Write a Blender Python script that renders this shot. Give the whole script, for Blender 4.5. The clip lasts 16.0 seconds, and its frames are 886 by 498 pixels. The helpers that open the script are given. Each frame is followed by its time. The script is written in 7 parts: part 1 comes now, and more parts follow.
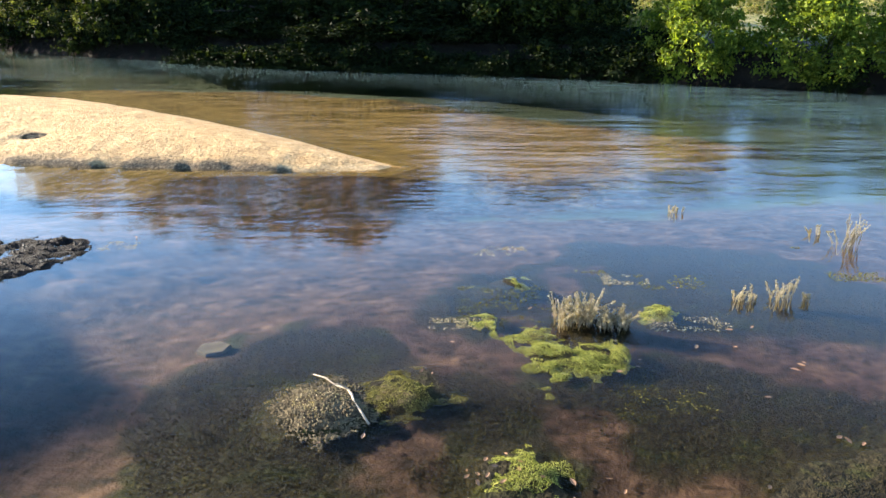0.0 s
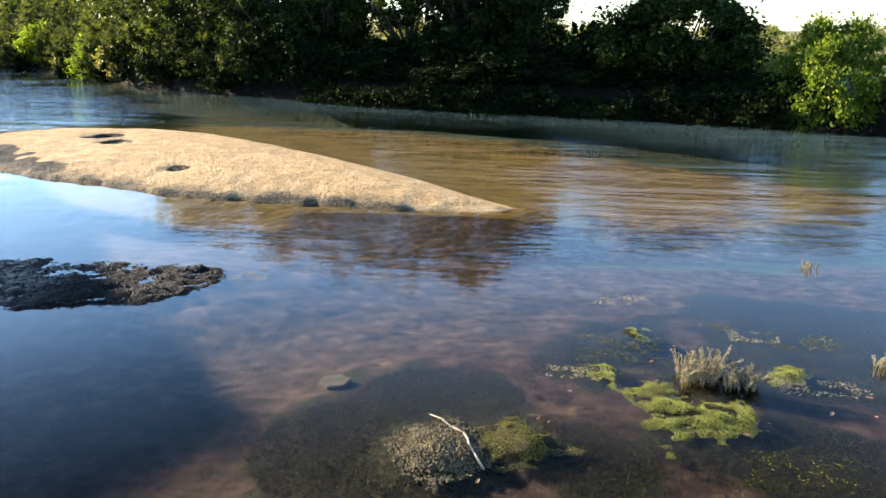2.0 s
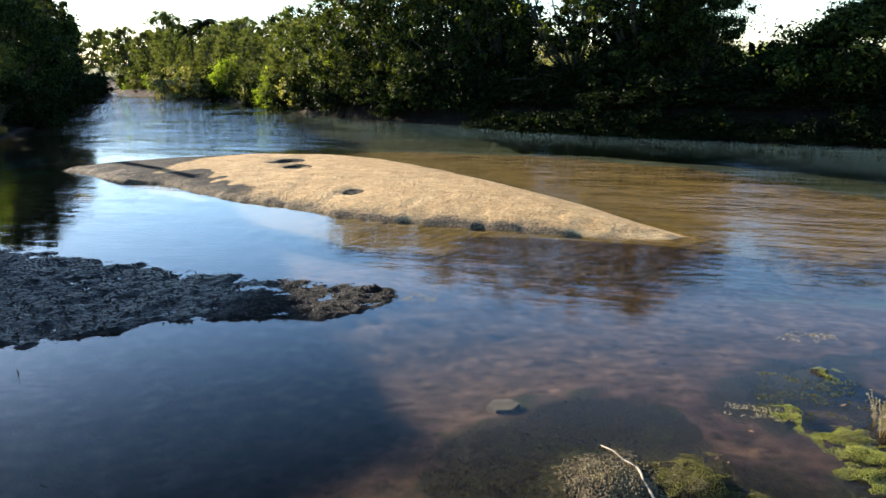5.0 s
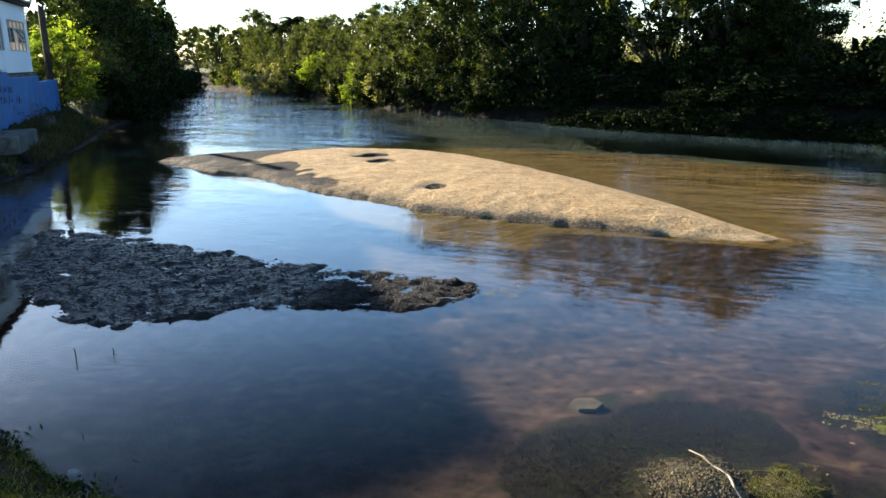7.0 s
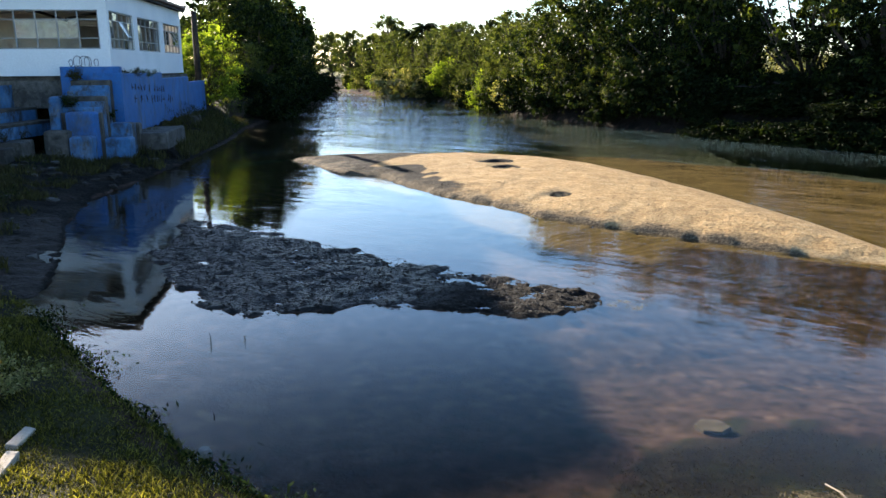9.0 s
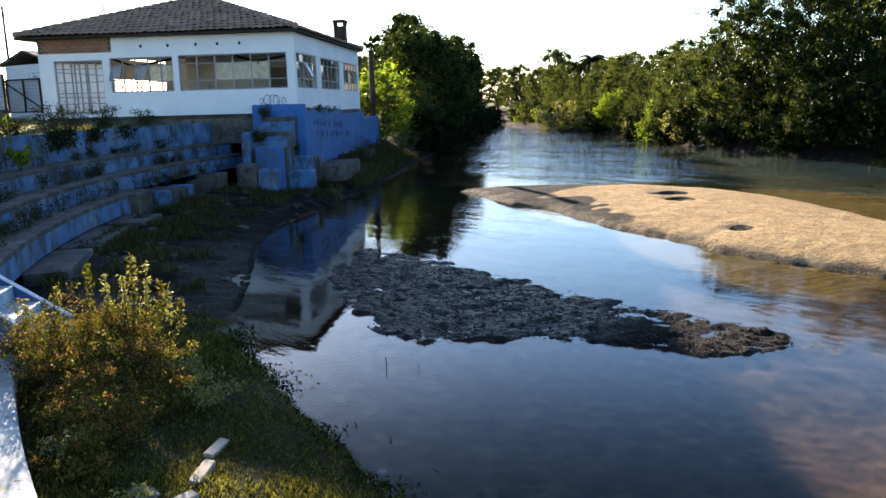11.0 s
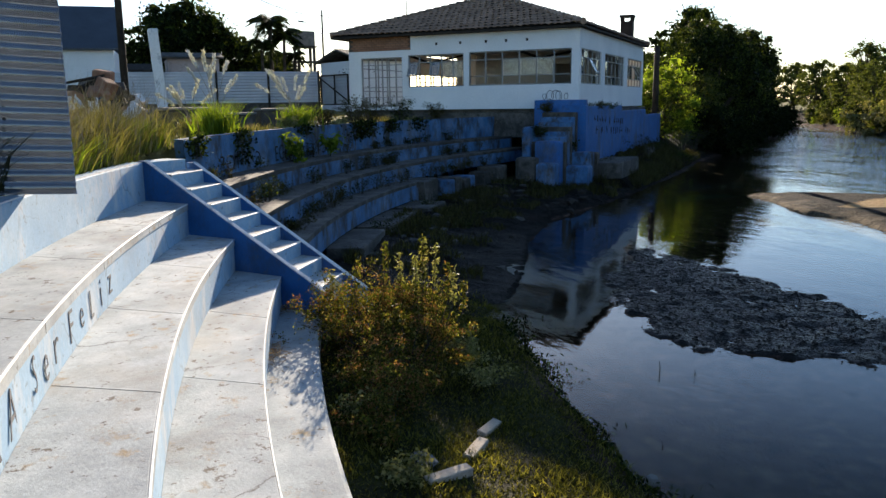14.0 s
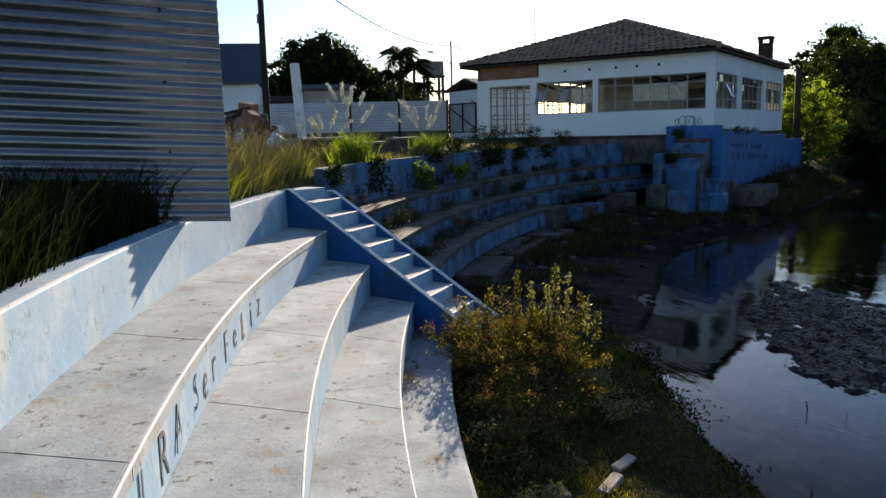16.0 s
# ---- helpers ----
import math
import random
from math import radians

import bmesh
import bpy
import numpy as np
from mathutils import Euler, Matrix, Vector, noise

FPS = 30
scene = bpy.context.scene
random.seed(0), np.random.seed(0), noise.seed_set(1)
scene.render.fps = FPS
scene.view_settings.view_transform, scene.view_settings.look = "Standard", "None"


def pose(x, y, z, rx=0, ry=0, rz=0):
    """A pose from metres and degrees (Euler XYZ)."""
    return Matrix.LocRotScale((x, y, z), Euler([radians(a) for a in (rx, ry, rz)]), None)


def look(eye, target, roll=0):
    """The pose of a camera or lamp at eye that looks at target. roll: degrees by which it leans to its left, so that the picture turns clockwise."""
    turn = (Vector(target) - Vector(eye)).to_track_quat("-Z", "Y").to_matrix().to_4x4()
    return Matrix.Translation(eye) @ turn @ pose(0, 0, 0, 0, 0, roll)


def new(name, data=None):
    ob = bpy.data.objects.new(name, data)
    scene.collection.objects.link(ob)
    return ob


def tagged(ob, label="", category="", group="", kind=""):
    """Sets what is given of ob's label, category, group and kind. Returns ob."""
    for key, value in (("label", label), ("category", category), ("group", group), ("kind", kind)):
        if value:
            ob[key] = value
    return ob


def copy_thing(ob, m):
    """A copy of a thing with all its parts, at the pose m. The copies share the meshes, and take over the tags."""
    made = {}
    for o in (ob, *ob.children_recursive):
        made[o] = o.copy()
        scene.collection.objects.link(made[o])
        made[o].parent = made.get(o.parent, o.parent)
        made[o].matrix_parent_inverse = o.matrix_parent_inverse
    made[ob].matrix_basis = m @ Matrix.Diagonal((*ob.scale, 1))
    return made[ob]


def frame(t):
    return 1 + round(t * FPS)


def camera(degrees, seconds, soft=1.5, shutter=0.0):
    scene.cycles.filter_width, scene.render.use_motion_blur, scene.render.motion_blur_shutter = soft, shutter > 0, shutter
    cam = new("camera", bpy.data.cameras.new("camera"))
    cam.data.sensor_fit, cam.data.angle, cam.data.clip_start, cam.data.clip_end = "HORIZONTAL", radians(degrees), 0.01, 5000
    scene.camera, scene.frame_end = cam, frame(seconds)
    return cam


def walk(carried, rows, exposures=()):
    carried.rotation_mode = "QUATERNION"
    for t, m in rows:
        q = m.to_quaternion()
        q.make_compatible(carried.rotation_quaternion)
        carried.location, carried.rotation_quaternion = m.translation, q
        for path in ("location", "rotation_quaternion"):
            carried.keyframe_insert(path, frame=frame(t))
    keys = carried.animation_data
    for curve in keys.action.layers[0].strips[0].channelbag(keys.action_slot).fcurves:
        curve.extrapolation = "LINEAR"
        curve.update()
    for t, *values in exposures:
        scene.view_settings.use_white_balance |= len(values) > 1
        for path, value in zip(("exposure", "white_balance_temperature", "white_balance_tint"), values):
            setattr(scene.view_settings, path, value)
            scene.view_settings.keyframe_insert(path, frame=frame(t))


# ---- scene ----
# the camera glides along these rows: seconds, eye x, y, z, yaw, pitch, roll
cam = camera(58.98, 16.0)
# seconds, eye x, y, z, yaw, pitch, roll
CAM_ROWS = [
    (0.0, 0.000, 0.000, 3.504, 0.00, -18.46, 0.15),
    (0.5, -0.009, 0.003, 3.533, 2.25, -17.58, 0.16),
    (1.0, -0.030, -0.007, 3.552, 3.99, -17.08, 0.34),
    (1.5, -0.062, -0.013, 3.562, 6.01, -16.20, 0.46),
    (2.0, -0.095, -0.034, 3.572, 8.59, -15.66, 0.27),
    (2.5, -0.110, -0.053, 3.579, 10.92, -15.41, 0.34),
    (3.0, -0.147, -0.072, 3.593, 13.08, -15.33, 0.49),
    (3.5, -0.182, -0.104, 3.609, 15.62, -15.08, -0.57),
    (4.0, -0.200, -0.119, 3.614, 17.99, -14.51, -1.66),
    (4.2, -0.206, -0.122, 3.618, 18.71, -14.32, -1.73),
    (6.3, -0.306, -0.088, 3.540, 22.94, -13.37, -0.85),
    (6.5, -0.316, -0.078, 3.532, 23.72, -13.58, -1.13),
    (7.0, -0.328, -0.076, 3.527, 26.38, -13.83, -1.14),
    (7.5, -0.352, -0.077, 3.510, 28.96, -14.17, -0.75),
    (8.0, -0.366, -0.075, 3.495, 31.58, -13.79, -0.49),
    (8.5, -0.391, -0.083, 3.493, 33.46, -13.45, -0.58),
    (8.7, -0.391, -0.087, 3.494, 34.14, -13.37, -0.46),
    (10.8, -0.569, -0.148, 3.463, 45.70, -11.05, -1.25),
    (11.0, -0.579, -0.153, 3.454, 47.22, -10.68, -1.50),
    (11.5, -0.599, -0.166, 3.437, 49.79, -10.40, -1.31),
    (12.0, -0.624, -0.188, 3.425, 53.72, -10.32, -1.32),
    (12.5, -0.643, -0.211, 3.409, 57.29, -10.53, -0.92),
    (13.0, -0.651, -0.221, 3.414, 60.52, -10.64, -0.78),
    (13.5, -0.677, -0.257, 3.411, 63.50, -10.66, -0.72),
    (14.0, -0.684, -0.293, 3.414, 66.83, -10.51, -0.77),
    (14.5, -0.688, -0.315, 3.416, 69.05, -10.16, -1.29),
    (15.0, -0.679, -0.348, 3.429, 71.64, -9.94, -1.61),
    (15.5, -0.673, -0.382, 3.444, 73.86, -9.67, -1.32),
    (16.0, -0.679, -0.416, 3.454, 75.89, -8.44, -1.39),
]
EXPOSURES = [(0.0, 2.12, 6500, 10), (1.5, 1.93, 6500, 10), (3.5, 1.5, 6500, 10), (7.0, 1.42, 6500, 9), (8.5, 1.46, 6600, 10), (11.0, 1.42, 6800, 14), (12.0, 1.34, 6850, 14), (12.5, 1.14, 6850, 13), (13.5, 0.78, 6850, 13),
             (15.0, 0.4, 6850, 13), (16.0, 0.28, 6850, 13)]
SKY_STRENGTH, SUN_STRENGTH, WAVE, WATER_TINT = 0.15, 7.8, 0.065, (0.74, 0.74, 0.62, 1)
walk(cam, [(t, Matrix.Translation((x, y, z)) @ pose(0, 0, 0, 0, 0, yaw) @ pose(0, 0, 0, 90 + pitch, 0, 0) @ pose(0, 0, 0, 0, 0, roll))
           for t, x, y, z, yaw, pitch, roll in CAM_ROWS], EXPOSURES)

# ---- sky and sun ----
SUN_AZ, SUN_EL = 66.6, 14.15          # degrees to the left of +y, and above the horizon
sun_dir = Vector((-math.sin(radians(SUN_AZ)) * math.cos(radians(SUN_EL)), math.cos(radians(SUN_AZ)) * math.cos(radians(SUN_EL)), math.sin(radians(SUN_EL))))
world = bpy.data.worlds.new("sky")
scene.world = world
world.use_nodes = True
wn, wl = world.node_tree.nodes, world.node_tree.links
sky = wn.new("ShaderNodeTexSky")
sky.sky_type, sky.sun_disc = "NISHITA", False
sky.sun_elevation = radians(SUN_EL)
sky.sun_rotation = radians(-SUN_AZ)
sky.air_density, sky.dust_density, sky.ozone_density = 1.0, 0.28, 4.0
wl.new(sky.outputs[0], wn["Background"].inputs[0])
wn["Background"].inputs[1].default_value = SKY_STRENGTH
sun = new("sun", bpy.data.lights.new("sun", "SUN"))
sun.data.energy, sun.data.angle, sun.data.color = SUN_STRENGTH, radians(0.53), (1.0, 0.88, 0.72)
sun.matrix_world = look(sun_dir * 100, (0, 0, 0))

# ---- materials ----
def material(name):
    m = bpy.data.materials.new(name)
    m.use_nodes = True
    return m, m.node_tree.nodes, m.node_tree.links, m.node_tree.nodes["Principled BSDF"]


def noise_node(n, l, scale, detail=4.0, rough=0.6, coord="Object", stretch=None):
    tc = n.new("ShaderNodeTexCoord")
    src = tc.outputs[coord]
    if stretch:
        mp = n.new("ShaderNodeMapping")
        mp.inputs["Scale"].default_value = stretch
        l.new(src, mp.inputs[0])
        src = mp.outputs[0]
    t = n.new("ShaderNodeTexNoise")
    t.inputs["Scale"].default_value, t.inputs["Detail"].default_value, t.inputs["Roughness"].default_value = scale, detail, rough
    l.new(src, t.inputs["Vector"])
    return t


def ramp(n, l, src, stops):
    r = n.new("ShaderNodeValToRGB")
    e = r.color_ramp.elements
    e[0].position, e[1].position = stops[0][0], stops[-1][0]
    e[0].color, e[1].color = (*stops[0][1], 1), (*stops[-1][1], 1)
    for p, c in stops[1:-1]:
        e.new(p).color = (*c, 1)
    l.new(src, r.inputs[0])
    return r.outputs[0]


def grey(v):
    return (v, v, v)


def mix(n, l, fac, a, b, mode="MIX"):
    x = n.new("ShaderNodeMix")
    x.data_type, x.blend_type = "RGBA", mode
    for k, v in ((0, fac), (6, a), (7, b)):
        if isinstance(v, (int, float)):
            x.inputs[k].default_value = v
        elif isinstance(v, tuple):
            x.inputs[k].default_value = (*v, 1)
        else:
            l.new(v, x.inputs[k])
    return x.outputs[2]


def bump(n, l, height, strength, distance, bs, prev=None):
    b = n.new("ShaderNodeBump")
    b.inputs["Strength"].default_value, b.inputs["Distance"].default_value = strength, distance
    l.new(height, b.inputs["Height"])
    if prev:
        l.new(prev, b.inputs["Normal"])
    l.new(b.outputs[0], bs.inputs["Normal"])
    return b.outputs[0]


def surface(name, stops, big=0.6, fine=14.0, rough=0.85, relief=0.02, stain=None, stain_at=(0.52, 0.72), metal=0.0, vertical=False, vary=0.0, cracks=0.0, specks=0.0):
    """A rough surface: colour by a broad noise, fine grain over it, stains with their own shape, and relief."""
    m, n, l, bs = material(name)
    a = noise_node(n, l, big, 6, 0.65)
    b = noise_node(n, l, fine, 5, 0.7)
    col = ramp(n, l, a.outputs[0], stops)
    col = mix(n, l, 0.35, col, ramp(n, l, b.outputs[0], [(0.3, grey(0.45)), (0.7, grey(1.0))]), "MULTIPLY")
    if stain:
        s = noise_node(n, l, big * 2.2, 8, 0.72, stretch=(0.6, 0.6, 0.3) if vertical else None)
        col = mix(n, l, ramp(n, l, s.outputs[0], [(stain_at[0], grey(0.0)), (stain_at[1], grey(1.0))]), col, stain)
    if vary:
        oi = n.new("ShaderNodeObjectInfo")
        col = mix(n, l, vary, col, ramp(n, l, oi.outputs["Random"], [(0.0, grey(0.45)), (1.0, grey(1.25))]), "MULTIPLY")
    if specks:
        k = noise_node(n, l, 9.0, 3, 0.75)
        col = mix(n, l, ramp(n, l, k.outputs[0], [(0.61, grey(0.0)), (0.68, grey(specks))]), col, (0.12, 0.1, 0.08))
        k = noise_node(n, l, 0.9, 7, 0.75)
        col = mix(n, l, ramp(n, l, k.outputs[0], [(0.5, grey(0.0)), (0.72, grey(specks * 0.6))]), col, (0.27, 0.24, 0.2))
    if cracks:
        warp = noise_node(n, l, 2.5, 4, 0.6)
        tc = n.new("ShaderNodeTexCoord")
        add = n.new("ShaderNodeMix")
        add.data_type, add.blend_type = "RGBA", "ADD"
        add.inputs[0].default_value = 0.35
        l.new(tc.outputs["Object"], add.inputs[6]), l.new(warp.outputs["Color"], add.inputs[7])
        vo = n.new("ShaderNodeTexVoronoi")
        vo.feature = "DISTANCE_TO_EDGE"
        vo.inputs["Scale"].default_value = 0.55
        l.new(add.outputs[2], vo.inputs["Vector"])
        some = noise_node(n, l, 0.7, 2, 0.5)
        line = mix(n, l, 1.0, ramp(n, l, vo.outputs["Distance"], [(0.0, grey(cracks)), (0.006, grey(0.0))]), ramp(n, l, some.outputs[0], [(0.5, grey(0.0)), (0.6, grey(1.0))]), "MULTIPLY")
        col = mix(n, l, line, col, (0.1, 0.09, 0.08))
    l.new(col, bs.inputs["Base Color"])
    bs.inputs["Roughness"].default_value, bs.inputs["Metallic"].default_value = rough, metal
    bump(n, l, b.outputs[0], 0.5, relief, bs)
    return m


def leaf(name, stops, gloss=0.45, glow=0.45):
    """Leaves: a diffuse front and light that shines through; each leaf its own shade."""
    m, n, l, bs = material(name)
    g = n.new("ShaderNodeNewGeometry")
    big = noise_node(n, l, 0.5, 2, 0.5)
    col = ramp(n, l, g.outputs["Random Per Island"], stops)
    col = mix(n, l, 0.5, col, ramp(n, l, big.outputs[0], [(0.35, grey(0.5)), (0.65, grey(1.15))]), "MULTIPLY")
    l.new(col, bs.inputs["Base Color"])
    bs.inputs["Roughness"].default_value = gloss
    bs.inputs["Specular IOR Level"].default_value = 0.08
    tr = n.new("ShaderNodeBsdfTranslucent")
    l.new(mix(n, l, 1.0, col, (1.25, 1.2, 0.45), "MULTIPLY"), tr.inputs[0])
    mx = n.new("ShaderNodeMixShader")
    mx.inputs[0].default_value = glow
    l.new(bs.outputs[0], mx.inputs[1])
    l.new(tr.outputs[0], mx.inputs[2])
    l.new(mx.outputs[0], n["Material Output"].inputs[0])
    return m


def attribute(n, name):
    a = n.new("ShaderNodeAttribute")
    a.attribute_name = name
    return a.outputs["Fac"]


def make_ground():
    m, n, l, bs = material("ground")
    broad, mid, fine = noise_node(n, l, 0.35, 5, 0.6), noise_node(n, l, 2.2, 6, 0.7), noise_node(n, l, 16, 5, 0.7)
    patch = noise_node(n, l, 1.1, 8, 0.72)
    # river bed silt
    silt = ramp(n, l, mid.outputs[0], [(0.3, (0.02, 0.0115, 0.0085)), (0.5, (0.052, 0.031, 0.023)), (0.7, (0.112, 0.07, 0.052))])
    # pits without relief: their shade is put into the silt colour
    pit_shade = noise_node(n, l, 6.5, 3, 0.5)
    silt = mix(n, l, 1.0, silt, ramp(n, l, pit_shade.outputs[0], [(0.34, grey(0.4)), (0.4, grey(1.0))]), "MULTIPLY")
    spots = noise_node(n, l, 5.5, 4, 0.65)
    silt = mix(n, l, 0.9, silt, ramp(n, l, spots.outputs[0], [(0.36, grey(0.5)), (0.5, grey(0.95)), (0.62, grey(1.35))]), "MULTIPLY")
    # footprint hollows: shaded middle and lighter rim put into the colour
    print_shade = n.new("ShaderNodeTexVoronoi")
    print_shade.inputs["Scale"].default_value = 2.1
    warp, tcp = noise_node(n, l, 3.0, 3, 0.6), n.new("ShaderNodeTexCoord")
    shift = n.new("ShaderNodeMix")
    shift.data_type, shift.blend_type = "RGBA", "ADD"
    shift.inputs[0].default_value = 0.3
    l.new(tcp.outputs["Object"], shift.inputs[6]), l.new(warp.outputs["Color"], shift.inputs[7]), l.new(shift.outputs[2], print_shade.inputs["Vector"])
    silt = mix(n, l, 0.8, silt, ramp(n, l, print_shade.outputs["Distance"], [(0.1, grey(0.5)), (0.2, grey(0.75)), (0.34, grey(1.15)), (0.6, grey(1.0))]), "MULTIPLY")
    # bare sand
    sand = ramp(n, l, mid.outputs[0], [(0.3, (0.36, 0.225, 0.1)), (0.55, (0.52, 0.35, 0.168)), (0.75, (0.62, 0.45, 0.24))])
    sand = mix(n, l, 0.7, sand, ramp(n, l, fine.outputs[0], [(0.35, grey(0.5)), (0.6, grey(1.15))]), "MULTIPLY")
    # the shade in small hollows is put into the sand colour
    dent_shade = noise_node(n, l, 8.0, 6, 0.75, stretch=(0.7, 1.2, 1))
    sand = mix(n, l, 0.9, sand, ramp(n, l, dent_shade.outputs[0], [(0.34, grey(0.35)), (0.43, grey(0.92)), (0.65, grey(1.06))]), "MULTIPLY")
    wet_sand = ramp(n, l, mid.outputs[0], [(0.3, (0.125, 0.085, 0.03)), (0.55, (0.2, 0.142, 0.054)), (0.75, (0.28, 0.2, 0.082))])
    wav = n.new("ShaderNodeTexWave")
    wav.inputs["Scale"].default_value, wav.inputs["Distortion"].default_value, wav.inputs["Detail"].default_value, wav.inputs["Detail Scale"].default_value = 1.5, 7.0, 2.0, 1.6
    tcw, mpw = n.new("ShaderNodeTexCoord"), n.new("ShaderNodeMapping")
    mpw.inputs["Rotation"].default_value = (0, 0, 0.75)
    l.new(tcw.outputs["Object"], mpw.inputs[0]), l.new(mpw.outputs[0], wav.inputs["Vector"])
    wet_sand = mix(n, l, 0.4, wet_sand, ramp(n, l, wav.outputs[0], [(0.1, grey(0.5)), (0.8, grey(1.2))]), "MULTIPLY")
    mud = ramp(n, l, fine.outputs[0], [(0.3, (0.004, 0.0034, 0.0028)), (0.55, (0.012, 0.01, 0.008)), (0.8, (0.055, 0.047, 0.038))])
    clod = ramp(n, l, fine.outputs[0], [(0.3, (0.028, 0.02, 0.012)), (0.52, (0.1, 0.073, 0.043)), (0.75, (0.27, 0.21, 0.125))])
    alga = ramp(n, l, fine.outputs[0], [(0.3, (0.005, 0.004, 0.002)), (0.55, (0.018, 0.0145, 0.0065)), (0.8, (0.052, 0.042, 0.017))])
    tufts = noise_node(n, l, 1.7, 5, 0.7)
    alga = mix(n, l, ramp(n, l, tufts.outputs[0], [(0.5, grey(0.0)), (0.66, grey(0.85))]), alga, ramp(n, l, fine.outputs[0], [(0.3, (0.007, 0.009, 0.002)), (0.6, (0.03, 0.036, 0.007)), (0.8, (0.075, 0.082, 0.018))]))
    grass = ramp(n, l, patch.outputs[0], [(0.3, (0.014, 0.011, 0.006)), (0.5, (0.028, 0.027, 0.009)), (0.7, (0.055, 0.058, 0.015))])
    dry = ramp(n, l, patch.outputs[0], [(0.3, (0.07, 0.085, 0.025)), (0.5, (0.17, 0.16, 0.06)), (0.7, (0.32, 0.27, 0.13))])
    # near-black for wet soil and, on the far bank, for painted tree shade
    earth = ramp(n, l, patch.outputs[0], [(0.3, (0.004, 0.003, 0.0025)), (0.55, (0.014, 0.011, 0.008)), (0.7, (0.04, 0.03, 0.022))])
    deep = ramp(n, l, broad.outputs[0], [(0.3, (0.035, 0.052, 0.04)), (0.7, (0.06, 0.085, 0.062))])
    col = silt
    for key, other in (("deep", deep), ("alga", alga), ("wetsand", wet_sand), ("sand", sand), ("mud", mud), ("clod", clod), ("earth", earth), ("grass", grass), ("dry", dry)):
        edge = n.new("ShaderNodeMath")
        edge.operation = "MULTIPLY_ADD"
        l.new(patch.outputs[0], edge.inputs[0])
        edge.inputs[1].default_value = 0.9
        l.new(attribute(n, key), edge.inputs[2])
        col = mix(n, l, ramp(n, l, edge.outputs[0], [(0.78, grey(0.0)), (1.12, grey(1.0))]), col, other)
    l.new(col, bs.inputs["Base Color"])
    shine = n.new("ShaderNodeMapRange")
    l.new(attribute(n, "gloss"), shine.inputs[0])
    shine.inputs[3].default_value, shine.inputs[4].default_value = 0.1, 0.16
    l.new(shine.outputs[0], bs.inputs["Specular IOR Level"])
    # wet mud shines
    wet = n.new("ShaderNodeMapRange")
    l.new(attribute(n, "gloss"), wet.inputs[0])
    wet.inputs[3].default_value, wet.inputs[4].default_value = 0.9, 0.36
    l.new(wet.outputs[0], bs.inputs["Roughness"])
    rough = noise_node(n, l, 9.0, 4, 0.68)
    amt = n.new("ShaderNodeMath")
    amt.operation = "MULTIPLY_ADD"
    l.new(attribute(n, "trodden"), amt.inputs[0])
    amt.inputs[1].default_value, amt.inputs[2].default_value = 1.0, 0.05
    p = bump(n, l, mid.outputs[0], 0.4, 0.06, bs)
    p = bump(n, l, rough.outputs[0], 1.0, 0.2, bs, p)
    l.new(amt.outputs[0], p.node.inputs["Strength"])
    bump(n, l, fine.outputs[0], 0.6, 0.025, bs, p)
    return m


